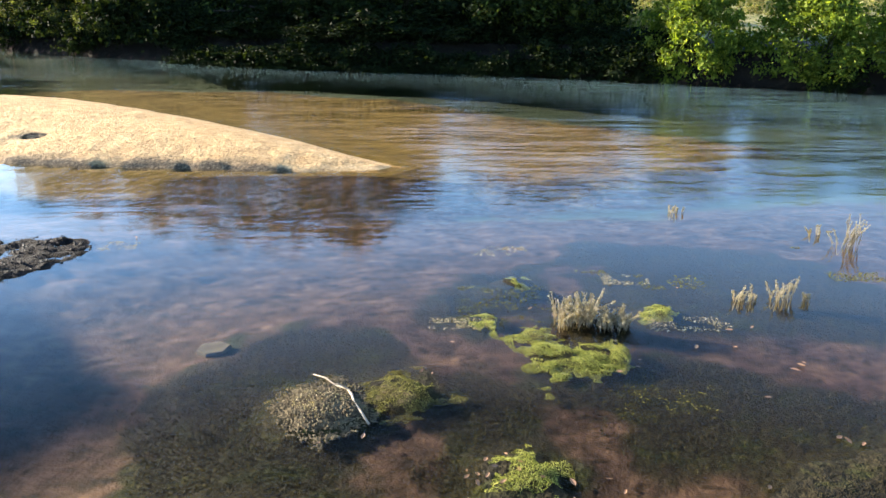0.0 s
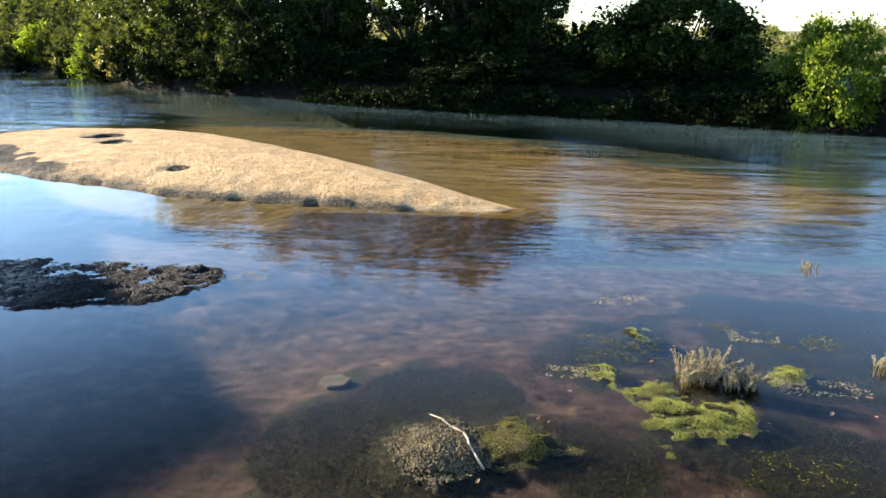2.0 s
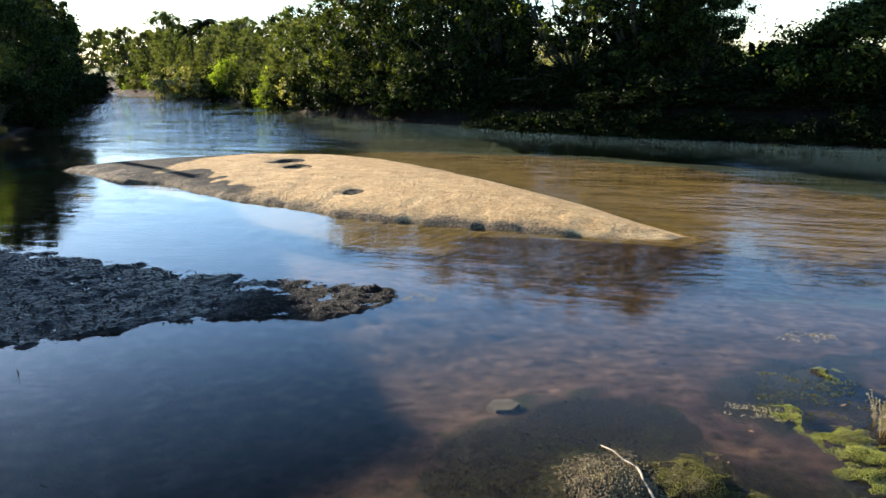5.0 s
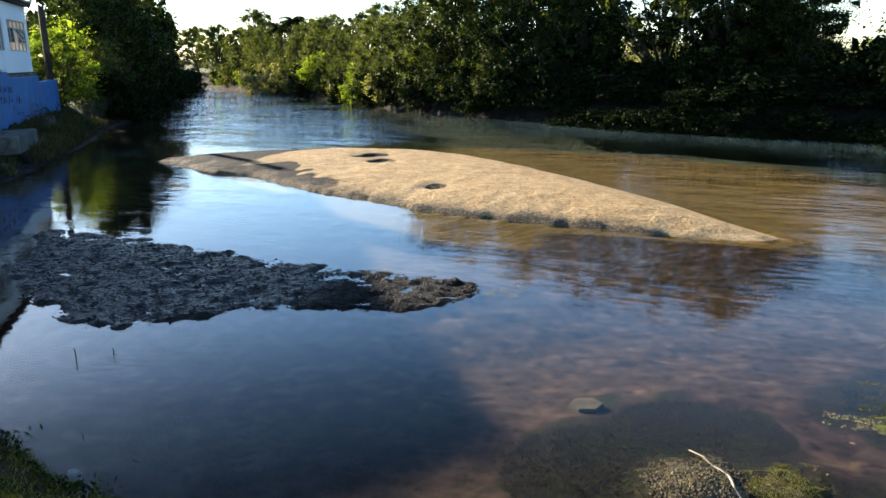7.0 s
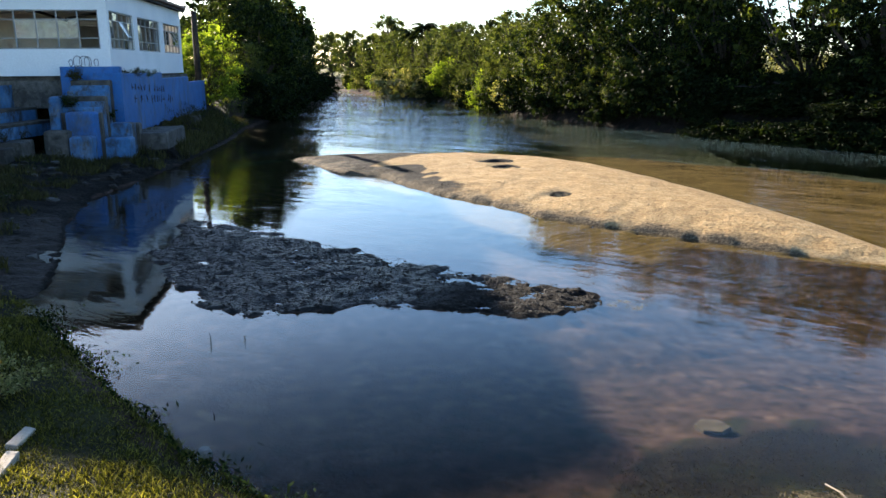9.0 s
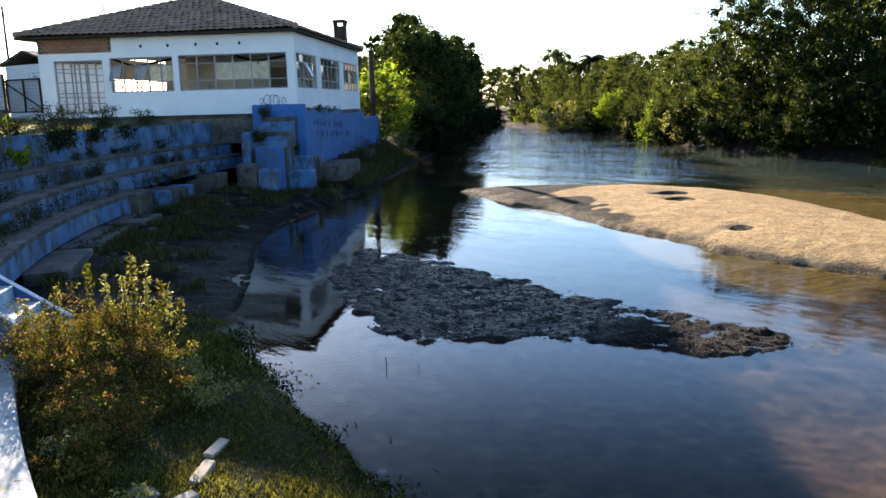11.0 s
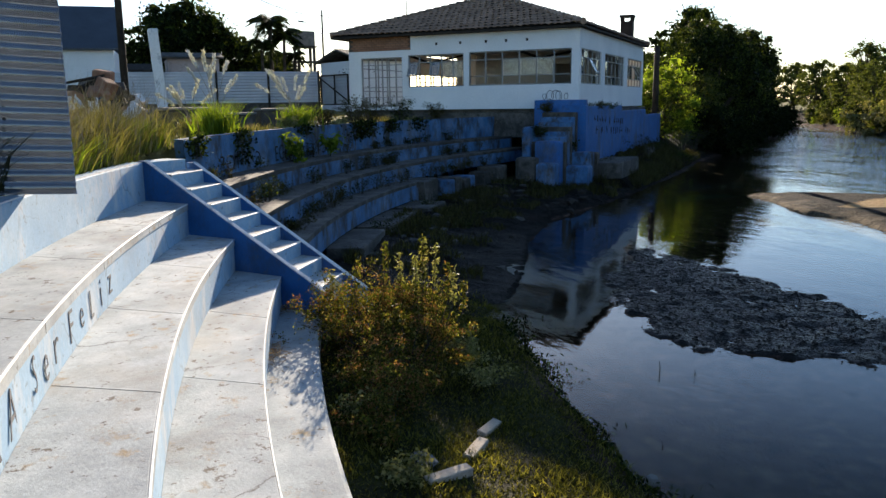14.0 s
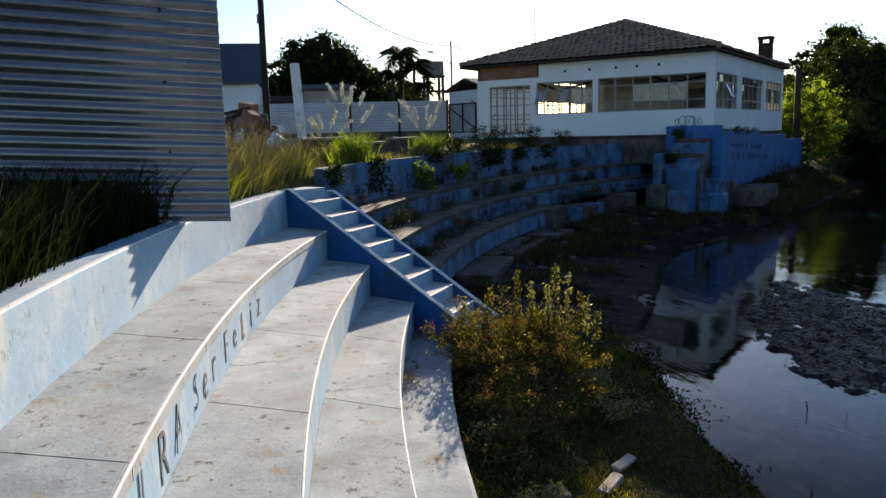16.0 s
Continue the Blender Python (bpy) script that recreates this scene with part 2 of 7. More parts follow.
def make_water():
    """River water: clear over the shallows, greenish with silt where it is deep, mirroring by its own Fresnel."""
    m, n, l, bs = material("river_water")
    n.remove(bs)
    fr = n.new("ShaderNodeFresnel")
    fr.inputs[0].default_value = 1.333
    tr, gl, silt = n.new("ShaderNodeBsdfTransparent"), n.new("ShaderNodeBsdfGlossy"), n.new("ShaderNodeSubsurfaceScattering")
    tr.inputs[0].default_value = WATER_TINT
    gl.inputs["Roughness"].default_value = 0.006
    gl.inputs["Color"].default_value = (0.97, 0.98, 1, 1)
    silt.falloff = "BURLEY"                     # light spreads sideways in the cloudy water
    silt.inputs["Color"].default_value = (0.045, 0.072, 0.067, 1)
    silt.inputs["Scale"].default_value = 1.0
    silt.inputs["Radius"].default_value = (2.5, 2.5, 2.5)
    body = n.new("ShaderNodeMixShader")
    l.new(attribute(n, "murk"), body.inputs[0])
    l.new(tr.outputs[0], body.inputs[1])
    l.new(silt.outputs[0], body.inputs[2])
    # calm in the cove with small ripple patches, livelier in the open river
    calm = attribute(n, "calm")
    w0 = noise_node(n, l, 0.5, 3, 0.6, stretch=(0.5, 1.5, 1))
    w1 = noise_node(n, l, 1.7, 3, 0.55, stretch=(0.55, 1.5, 1))
    w2 = noise_node(n, l, 8.0, 3, 0.6, stretch=(0.5, 1.5, 1))
    w3 = noise_node(n, l, 0.16, 4, 0.55, stretch=(0.7, 1.2, 1))
    amt = n.new("ShaderNodeMath")
    amt.operation = "MULTIPLY"
    l.new(calm, amt.inputs[0])
    l.new(ramp(n, l, w3.outputs[0], [(0.38, grey(0.25)), (0.62, grey(1.1))]), amt.inputs[1])
    spot = noise_node(n, l, 0.55, 2, 0.5)
    fine = n.new("ShaderNodeMath")
    fine.operation = "MULTIPLY_ADD"
    l.new(ramp(n, l, spot.outputs[0], [(0.58, grey(0.0)), (0.7, grey(0.3))]), fine.inputs[0])
    fine.inputs[1].default_value = 1.0
    l.new(amt.outputs[0], fine.inputs[2])
    w4 = noise_node(n, l, 0.13, 3, 0.55, stretch=(0.55, 1.3, 1))
    broad = ramp(n, l, calm, [(0.45, grey(0.0)), (1.2, grey(1.0))])
    swirl = n.new("ShaderNodeBump")
    swirl.inputs["Distance"].default_value = WAVE * 5.0
    l.new(broad, swirl.inputs["Strength"]), l.new(w4.outputs[0], swirl.inputs["Height"])
    bumps = [n.new("ShaderNodeBump") for i in range(3)]
    l.new(swirl.outputs[0], bumps[0].inputs["Normal"])
    for b, w, dist, power in zip(bumps, (w0, w1, w2), (WAVE * 1.5, WAVE, WAVE * 0.17), (amt, amt, fine)):
        b.inputs["Distance"].default_value = dist
        l.new(power.outputs[0], b.inputs["Strength"])
        l.new(w.outputs[0], b.inputs["Height"])
    l.new(bumps[0].outputs[0], bumps[1].inputs["Normal"])
    l.new(bumps[1].outputs[0], bumps[2].inputs["Normal"])
    l.new(bumps[2].outputs[0], gl.inputs["Normal"])
    l.new(bumps[2].outputs[0], fr.inputs["Normal"])
    mx = n.new("ShaderNodeMixShader")
    # steep views mirror little: the sky's light is polarised there
    l.new(ramp(n, l, fr.outputs[0], [(0.02, grey(0.003)), (0.06, grey(0.014)), (0.1, grey(0.06)), (0.16, grey(0.16)), (1.0, grey(1.0))]), mx.inputs[0])
    l.new(body.outputs[0], mx.inputs[1])
    l.new(gl.outputs[0], mx.inputs[2])
    l.new(mx.outputs[0], n["Material Output"].inputs[0])
    return m


M_GROUND, M_WATER = make_ground(), make_water()
M_TREAD = surface("painted_concrete_tread", [(0.32, (0.295, 0.33, 0.345)), (0.5, (0.44, 0.48, 0.49)), (0.66, (0.57, 0.6, 0.59))], 1.6, 34, 0.88, 0.008, stain=(0.34, 0.25, 0.14), stain_at=(0.57, 0.68), vary=0.22, cracks=0.95, specks=0.95)
M_BLUE_PALE = surface("faded_pale_blue_paint", [(0.3, (0.25, 0.42, 0.58)), (0.6, (0.34, 0.51, 0.65)), (0.75, (0.46, 0.6, 0.7))], 1.0, 26, 0.75, 0.004, stain=(0.55, 0.57, 0.57), stain_at=(0.52, 0.66), vertical=True, cracks=0.7, specks=0.45)
M_BLUE = surface("blue_paint", [(0.3, (0.006, 0.085, 0.26)), (0.6, (0.01, 0.13, 0.38)), (0.8, (0.035, 0.19, 0.45))], 0.8, 20, 0.7, 0.005, stain=(0.03, 0.06, 0.11), stain_at=(0.5, 0.68), vertical=True, specks=0.35)
M_BLUE_OLD = surface("dirty_weathered_blue_paint", [(0.3, (0.02, 0.085, 0.19)), (0.5, (0.042, 0.155, 0.32)), (0.7, (0.12, 0.24, 0.4))], 1.4, 12, 0.75, 0.014, stain=(0.028, 0.03, 0.032), stain_at=(0.47, 0.6), vertical=True, specks=0.7, cracks=0.8)
# real grime, and darkened further to carry the plant shade on the far treads
M_OLD_CONC = surface("weathered_grey_concrete", [(0.3, (0.028, 0.025, 0.021)), (0.5, (0.065, 0.058, 0.05)), (0.75, (0.16, 0.142, 0.12))], 1.3, 14, 0.9, 0.02, stain=(0.03, 0.028, 0.02), stain_at=(0.46, 0.6), specks=0.8)
M_WHITE_EDGE = surface("white_edge_paint", [(0.3, (0.68, 0.68, 0.67)), (0.7, (0.82, 0.82, 0.8))], 2, 20, 0.6, 0.003, stain=(0.36, 0.38, 0.39), stain_at=(0.54, 0.64))
M_PLASTER = surface("white_plaster", [(0.3, (0.72, 0.73, 0.73)), (0.6, (0.82, 0.82, 0.81)), (0.75, (0.86, 0.86, 0.85))], 0.5, 18, 0.85, 0.006, stain=(0.45, 0.43, 0.4), stain_at=(0.62, 0.78), vertical=True)
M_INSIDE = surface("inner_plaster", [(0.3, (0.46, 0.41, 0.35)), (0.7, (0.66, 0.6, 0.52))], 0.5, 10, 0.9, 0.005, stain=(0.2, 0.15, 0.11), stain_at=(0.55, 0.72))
M_TILE = surface("old_clay_roof_tile", [(0.3, (0.2, 0.115, 0.075)), (0.5, (0.37, 0.235, 0.16)), (0.75, (0.56, 0.4, 0.3))], 1.5, 9, 0.9, 0.02, stain=(0.09, 0.068, 0.052), stain_at=(0.5, 0.62), vary=0.6)
M_BRICK = surface("bare_orange_brick", [(0.3, (0.22, 0.1, 0.06)), (0.7, (0.38, 0.19, 0.11))], 2.5, 16, 0.9, 0.01, vary=0.4)
M_FRAME = surface("grey_steel_frame", [(0.3, (0.2, 0.2, 0.195)), (0.7, (0.36, 0.36, 0.35))], 2, 20, 0.5, 0.002, metal=0.2)
M_DARK = surface("dark_soot_wood", [(0.3, (0.02, 0.017, 0.014)), (0.7, (0.055, 0.045, 0.035))], 2, 14, 0.9, 0.01)
M_SHEET = surface("grey_corrugated_sheet", [(0.3, (0.36, 0.37, 0.39)), (0.7, (0.5, 0.51, 0.53))], 0.8, 30, 0.16, 0.0004, metal=0.9)
M_FENCE = surface("pale_metal_fence_sheet", [(0.3, (0.4, 0.41, 0.43)), (0.7, (0.55, 0.55, 0.56))], 0.8, 20, 0.45, 0.003, metal=0.4, vary=0.2)
M_BARK = surface("bark", [(0.3, (0.025, 0.019, 0.014)), (0.7, (0.07, 0.055, 0.04))], 2, 12, 0.95, 0.03)
M_STICK = surface("bleached_stick", [(0.3, (0.22, 0.175, 0.12)), (0.7, (0.4, 0.33, 0.24))], 4, 30, 0.9, 0.01)
M_KERB = surface("sandy_concrete_block", [(0.3, (0.36, 0.29, 0.22)), (0.7, (0.58, 0.5, 0.41))], 3, 24, 0.9, 0.01, stain=(0.2, 0.17, 0.14))
M_STONE = surface("grey_stone", [(0.3, (0.1, 0.1, 0.095)), (0.7, (0.24, 0.23, 0.21))], 3, 24, 0.9, 0.02)
M_BEDROCK = surface("silted_slab", [(0.3, (0.07, 0.058, 0.045)), (0.7, (0.17, 0.145, 0.115))], 6, 40, 0.95, 0.015)
M_SLATE = surface("dark_blue_roof_sheet", [(0.3, (0.03, 0.04, 0.055)), (0.7, (0.05, 0.065, 0.085))], 1, 12, 0.6, 0.005)
M_INK = surface("black_spray_paint", [(0.3, (0.05, 0.05, 0.055)), (0.7, (0.17, 0.17, 0.18))], 8, 40, 0.7, 0.001)
# near-black leaves with a few bright ones: backlit crowns put into the colour
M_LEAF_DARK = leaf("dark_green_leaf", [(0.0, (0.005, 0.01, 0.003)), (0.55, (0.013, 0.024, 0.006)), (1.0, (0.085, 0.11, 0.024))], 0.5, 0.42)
M_LEAF_MID = leaf("mid_green_leaf", [(0.0, (0.034, 0.05, 0.016)), (0.5, (0.066, 0.086, 0.026)), (1.0, (0.14, 0.155, 0.05))], 0.6, 0.5)
M_LEAF_BRIGHT = leaf("bright_green_leaf", [(0.0, (0.075, 0.125, 0.015)), (0.5, (0.155, 0.235, 0.028)), (1.0, (0.3, 0.37, 0.06))], 0.6, 0.62)
M_LEAF_SCRUB = leaf("dusty_scrub_leaf", [(0.0, (0.12, 0.135, 0.06)), (0.5, (0.22, 0.22, 0.095)), (1.0, (0.38, 0.34, 0.17))], 0.6, 0.4)
M_LEAF_BUSH = leaf("bush_leaf", [(0.0, (0.02, 0.025, 0.006)), (0.4, (0.055, 0.066, 0.014)), (0.65, (0.12, 0.13, 0.03)), (0.82, (0.19, 0.1, 0.045)), (0.93, (0.22, 0.2, 0.06)), (1.0, (0.36, 0.34, 0.13))], 0.6, 0.52)
# near-black copy of the dark leaf: shade is put into its colour
M_LEAF_SHADE = leaf("shade_black_leaf", [(0.0, (0.005, 0.009, 0.003)), (0.5, (0.01, 0.018, 0.005)), (1.0, (0.025, 0.036, 0.009))], 0.75, 0.3)
M_LEAF_RUST = leaf("rust_flower_head", [(0.0, (0.1, 0.04, 0.024)), (0.5, (0.22, 0.095, 0.05)), (1.0, (0.38, 0.22, 0.13))], 0.7, 0.5)
# a step lighter than the dark leaf: the sunnier bank's light put in
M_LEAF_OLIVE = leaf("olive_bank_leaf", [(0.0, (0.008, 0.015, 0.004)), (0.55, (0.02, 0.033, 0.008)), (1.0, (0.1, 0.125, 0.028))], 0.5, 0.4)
M_LEAF_WEED = leaf("brownish_weed_leaf", [(0.0, (0.035, 0.025, 0.014)), (0.5, (0.05, 0.052, 0.018)), (1.0, (0.12, 0.105, 0.045))], 0.7, 0.35)
M_LEAF_LEMON = leaf("yellow_green_leaf", [(0.0, (0.05, 0.085, 0.012)), (0.5, (0.11, 0.16, 0.022)), (1.0, (0.24, 0.29, 0.05))], 0.6, 0.55)
M_ALGA = leaf("dark_algae_hair", [(0.0, (0.006, 0.005, 0.002)), (0.6, (0.022, 0.019, 0.008)), (1.0, (0.085, 0.075, 0.03))], 0.7, 0.2)
M_GRASS = leaf("short_grass_blade", [(0.0, (0.02, 0.021, 0.006)), (0.5, (0.07, 0.074, 0.015)), (1.0, (0.26, 0.24, 0.06))], 0.7, 0.5)
M_DRY = leaf("dry_grass_blade", [(0.0, (0.065, 0.07, 0.018)), (0.4, (0.17, 0.155, 0.048)), (1.0, (0.42, 0.36, 0.17))], 0.6, 0.32)
M_PLUME = leaf("pale_plume", [(0.0, (0.66, 0.62, 0.58)), (1.0, (0.86, 0.84, 0.81))], 0.7, 0.15)
M_MOSS = leaf("water_moss", [(0.0, (0.11, 0.12, 0.022)), (0.5, (0.27, 0.3, 0.06)), (1.0, (0.5, 0.5, 0.17))], 0.7, 0.2)
M_OLIVE_MOSS = leaf("olive_moss", [(0.0, (0.05, 0.05, 0.014)), (0.5, (0.14, 0.135, 0.04)), (1.0, (0.36, 0.33, 0.13))], 0.75, 0.2)
M_WEED = leaf("pale_water_weed", [(0.0, (0.19, 0.16, 0.11)), (0.6, (0.33, 0.28, 0.2)), (1.0, (0.45, 0.4, 0.3))], 0.6, 0.3)
M_DEAD = leaf("dead_leaf", [(0.0, (0.18, 0.09, 0.05)), (0.6, (0.4, 0.26, 0.16)), (1.0, (0.62, 0.52, 0.42))], 0.7, 0.2)


def make_glass():
    m, n, l, bs = material("dusty_window_glass")
    n.remove(bs)
    tr, gl, df = n.new("ShaderNodeBsdfTransparent"), n.new("ShaderNodeBsdfGlossy"), n.new("ShaderNodeBsdfDiffuse")
    gl.inputs["Roughness"].default_value = 0.05
    df.inputs[0].default_value = (0.5, 0.5, 0.48, 1)
    fr = n.new("ShaderNodeFresnel")
    dirt = noise_node(n, l, 3, 5, 0.7)
    a, b = n.new("ShaderNodeMixShader"), n.new("ShaderNodeMixShader")
    l.new(ramp(n, l, dirt.outputs[0], [(0.4, grey(0.06)), (0.75, grey(0.4))]), a.inputs[0])
    l.new(tr.outputs[0], a.inputs[1]), l.new(df.outputs[0], a.inputs[2])
    l.new(fr.outputs[0], b.inputs[0])
    l.new(a.outputs[0], b.inputs[1]), l.new(gl.outputs[0], b.inputs[2])
    l.new(b.outputs[0], n["Material Output"].inputs[0])
    return m


M_GLASS = make_glass()
M_MUDCLOD = surface("wet_dark_mud", [(0.3, (0.008, 0.007, 0.006)), (0.7, (0.04, 0.034, 0.027))], 7, 30, 0.65, 0.01)
M_BACKFILL = surface("dry_earth_and_straw", [(0.3, (0.1, 0.09, 0.04)), (0.5, (0.22, 0.19, 0.09)), (0.7, (0.36, 0.3, 0.16))], 1.2, 20, 0.95, 0.03)
M_CRUMB = surface("crumbly_dry_mud", [(0.3, (0.035, 0.026, 0.015)), (0.7, (0.2, 0.155, 0.085))], 9, 40, 0.95, 0.01)

for dull in (M_MUDCLOD, M_CRUMB, M_DARK, M_BEDROCK):
    dull.node_tree.nodes["Principled BSDF"].inputs["Specular IOR Level"].default_value = 0.15

# ---- mesh helpers ----
class Geo:
    """Gathers the vertices and faces of one mesh."""

    def __init__(self):
        self.v, self.f = [], []

    def add(self, verts, faces):
        k = len(self.v)
        self.v.extend(tuple(p) for p in verts)
        self.f.extend(tuple(k + i for i in q) for q in faces)
        return self

    def box(self, x0, x1, y0, y1, z0, z1, m=None, c=0.0):
        """A box; c: how far its upper edges are chamfered."""
        if c:
            p = [(x0, y0, z0), (x1, y0, z0), (x1, y1, z0), (x0, y1, z0), (x0, y0, z1 - c), (x1, y0, z1 - c), (x1, y1, z1 - c), (x0, y1, z1 - c),
                 (x0 + c, y0 + c, z1), (x1 - c, y0 + c, z1), (x1 - c, y1 - c, z1), (x0 + c, y1 - c, z1)]
            q = [(3, 2, 1, 0), (8, 9, 10, 11)] + [(i, (i + 1) % 4, 4 + (i + 1) % 4, 4 + i) for i in range(4)] + [(4 + i, 4 + (i + 1) % 4, 8 + (i + 1) % 4, 8 + i) for i in range(4)]
        else:
            p = [(x0, y0, z0), (x1, y0, z0), (x1, y1, z0), (x0, y1, z0), (x0, y0, z1), (x1, y0, z1), (x1, y1, z1), (x0, y1, z1)]
            q = [(3, 2, 1, 0), (4, 5, 6, 7), (0, 1, 5, 4), (1, 2, 6, 5), (2, 3, 7, 6), (3, 0, 4, 7)]
        if m is not None:
            p = [m @ Vector(a) for a in p]
        return self.add(p, q)

    def tube(self, points, radii, n=7):
        pts = [Vector(p) for p in points]
        rings = []
        for i, p in enumerate(pts):
            d = (pts[min(i + 1, len(pts) - 1)] - pts[max(i - 1, 0)]).normalized()
            a = d.cross(Vector((0.31, 0.12, 1)) if abs(d.z) < 0.9 else Vector((1, 0.2, 0))).normalized()
            b = d.cross(a)
            rings.append([p + (a * math.cos(2 * math.pi * k / n) + b * math.sin(2 * math.pi * k / n)) * radii[i] for k in range(n)])
        verts = [v for r in rings for v in r]
        faces = [(i * n + k, i * n + (k + 1) % n, (i + 1) * n + (k + 1) % n, (i + 1) * n + k) for i in range(len(pts) - 1) for k in range(n)]
        faces += [tuple(reversed(range(n))), tuple((len(pts) - 1) * n + k for k in range(n))]
        return self.add(verts, faces)

    def sweep(self, profile, ring, closed_ends=True):
        """Sweeps a closed profile along places: ring(j, p) gives the point of profile point p at step j of a list."""
        n, steps = len(profile), ring
        verts = [q for s in steps for q in s]
        faces = [(i * n + k, (i + 1) * n + k, (i + 1) * n + (k + 1) % n, i * n + (k + 1) % n) for i in range(len(steps) - 1) for k in range(n)]
        if closed_ends:
            faces += [tuple(range(n)), tuple((len(steps) - 1) * n + k for k in reversed(range(n)))]
        return self.add(verts, faces)

    def mesh(self, name, smooth=False):
        me = bpy.data.meshes.new(name)
        me.from_pydata(self.v, [], self.f)
        me.validate()
        if smooth:
            me.polygons.foreach_set("use_smooth", [True] * len(me.polygons))
        return me


def part(name, geo, mat, parent=None, label="", smooth=False, at=None):
    me = geo if isinstance(geo, bpy.types.Mesh) else geo.mesh(name, smooth)
    if mat and not me.materials:
        me.materials.append(mat)
    ob = new(name, me)
    if parent is not None:
        ob.parent = parent
    if at is not None:
        ob.matrix_basis = at
    if label:
        ob["label"] = label
    return ob


def thing(name, m=None, label="", category="", group="", kind=""):
    ob = new(name)
    if m is not None:
        ob.matrix_basis = m
    return tagged(ob, label, category, group, kind)


def quads_mesh(name, centres, u, v, mat, bend=None):
    """Many separate four-cornered leaves: centre, half length u, half width v (arrays)."""
    c, u, v = (np.asarray(a, float) for a in (centres, u, v))
    n = len(c)
    p = np.empty((n, 4, 3))
    p[:, 0], p[:, 1], p[:, 2], p[:, 3] = c - u, c + v * 0.9 - u * 0.1, c + u, c - v * 0.9 - u * 0.1
    if bend is not None:
        p[:, 2, 2] -= bend
        p[:, 0, 2] -= bend * 0.5
    me = bpy.data.meshes.new(name)
    me.from_pydata(p.reshape(-1, 3), [], np.arange(4 * n).reshape(n, 4).tolist())
    me.materials.append(mat)
    return me


def blades_mesh(name, roots, heights, width, lean, mat, rng):
    """Grass blades of two faces each, bent over."""
    n = len(roots)
    az = rng.uniform(0, 2 * math.pi, n)
    side = np.c_[np.cos(az), np.sin(az), np.zeros(n)] * (width * rng.uniform(0.6, 1.3, n))[:, None] / 2
    la = rng.uniform(0, 2 * math.pi, n)
    ln = np.c_[np.cos(la), np.sin(la), np.zeros(n)] * (heights * lean * rng.uniform(0.2, 1.0, n))[:, None]
    up = np.c_[np.zeros((n, 2)), heights]
    p = np.empty((n, 5, 3))
    p[:, 0], p[:, 1] = roots - side, roots + side
    p[:, 2], p[:, 3] = roots + up * 0.6 + ln * 0.35 + side * 0.7, roots + up * 0.6 + ln * 0.35 - side * 0.7
    p[:, 4] = roots + up * 0.95 + ln
    k = np.arange(n)[:, None] * 5
    faces = (k + np.array([[0, 1, 2, 3]])).tolist() + (k + np.array([[3, 2, 4]])).tolist()
    me = bpy.data.meshes.new(name)
    me.from_pydata(p.reshape(-1, 3), [], faces)
    me.materials.append(mat)
    return me


def unit(a):
    return a / np.maximum(np.linalg.norm(a, axis=-1, keepdims=True), 1e-9)

# ---- ground, river bed, sand bank and mud bar: one sheet ----
CX, CY = -1.8, 31.0                       # centre of the curved terraces
R_WALL, R_T1, R_T2, R_T3, R_WALK = 32.8, 32.07, 31.35, 30.68, 30.13
Z_TOP, Z_T1, Z_T2, Z_T3, Z_WALK = 2.62, 2.05, 1.6, 1.15, 0.7
Z_FARTOP = 2.86

NEAR_SHORE = [(900, 60), (60, 9), (25, 7.5), (10, 5.6), (5, 4.7), (2.6, 4.4), (0, 3.9), (-3, 3.6), (-5.7, 3.8), (-7.1, 4.1), (-8.4, 4.4), (-9.7, 4.8), (-10.7, 5.0), (-11.8, 5.5),
              (-14.6, 7.5), (-17.5, 9.2), (-20.6, 11.8), (-22.8, 15), (-25.3, 18.3), (-30, 24), (-36, 30.5), (-42.5, 39), (-60, 61), (-72, 76), (-90, 84), (-150, 86), (-900, 80)]
FAR_SHORE = [(-900, 112), (-170, 106), (-110, 101), (-85, 92), (-58, 71), (-40, 60), (-29, 49.5), (-21, 44), (-13, 40), (-6, 36.2), (0, 35), (5, 33.2), (9, 31.3), (16, 28), (30, 24), (60, 24), (900, 90)]
ISLAND = [(-22.2, 20.9), (-20.8, 20.4), (-17.9, 18.9), (-16.4, 19.1), (-14.6, 18.1), (-12.3, 17.1), (-10.9, 16.8), (-9, 16), (-7.5, 15.75), (-4.8, 15.5), (-2.9, 15.3), (-1.2, 15.4), (-0.7, 15.9), (-1.2, 16.3), (-2, 17.1),
          (-3.6, 18.7), (-6.5, 21.3), (-9, 23.5), (-11.8, 25.4), (-14, 26.3), (-17, 25.9), (-19.7, 24.3), (-21.5, 22.4)]
MUDBAR = [(-15.4, 11.0), (-13.6, 11.2), (-11.8, 11.1), (-10.3, 11.0), (-8.8, 10.9), (-7.6, 10.75), (-6.6, 10.8), (-5.7, 10.8), (-5.1, 10.6), (-5.2, 9.8), (-5.5, 9.4), (-5.9, 9.2), (-6.5, 9.0), (-7.2, 8.7), (-7.8, 8.2), (-8.4, 7.5),
          (-8.9, 6.95), (-9.7, 6.95), (-11.2, 7.55), (-12.3, 8.3), (-13.3, 8.8), (-13.7, 9.4), (-14.6, 10.1)]
SHELF = [(-1, 15.9), (1.2, 15.4), (3.0, 15.6), (6.2, 17.4), (7.6, 19.2), (5.0, 21.5), (1.5, 24), (-2, 27.5), (-7, 29.5), (-13, 30), (-19, 28.5), (-12, 24), (-4, 19)]


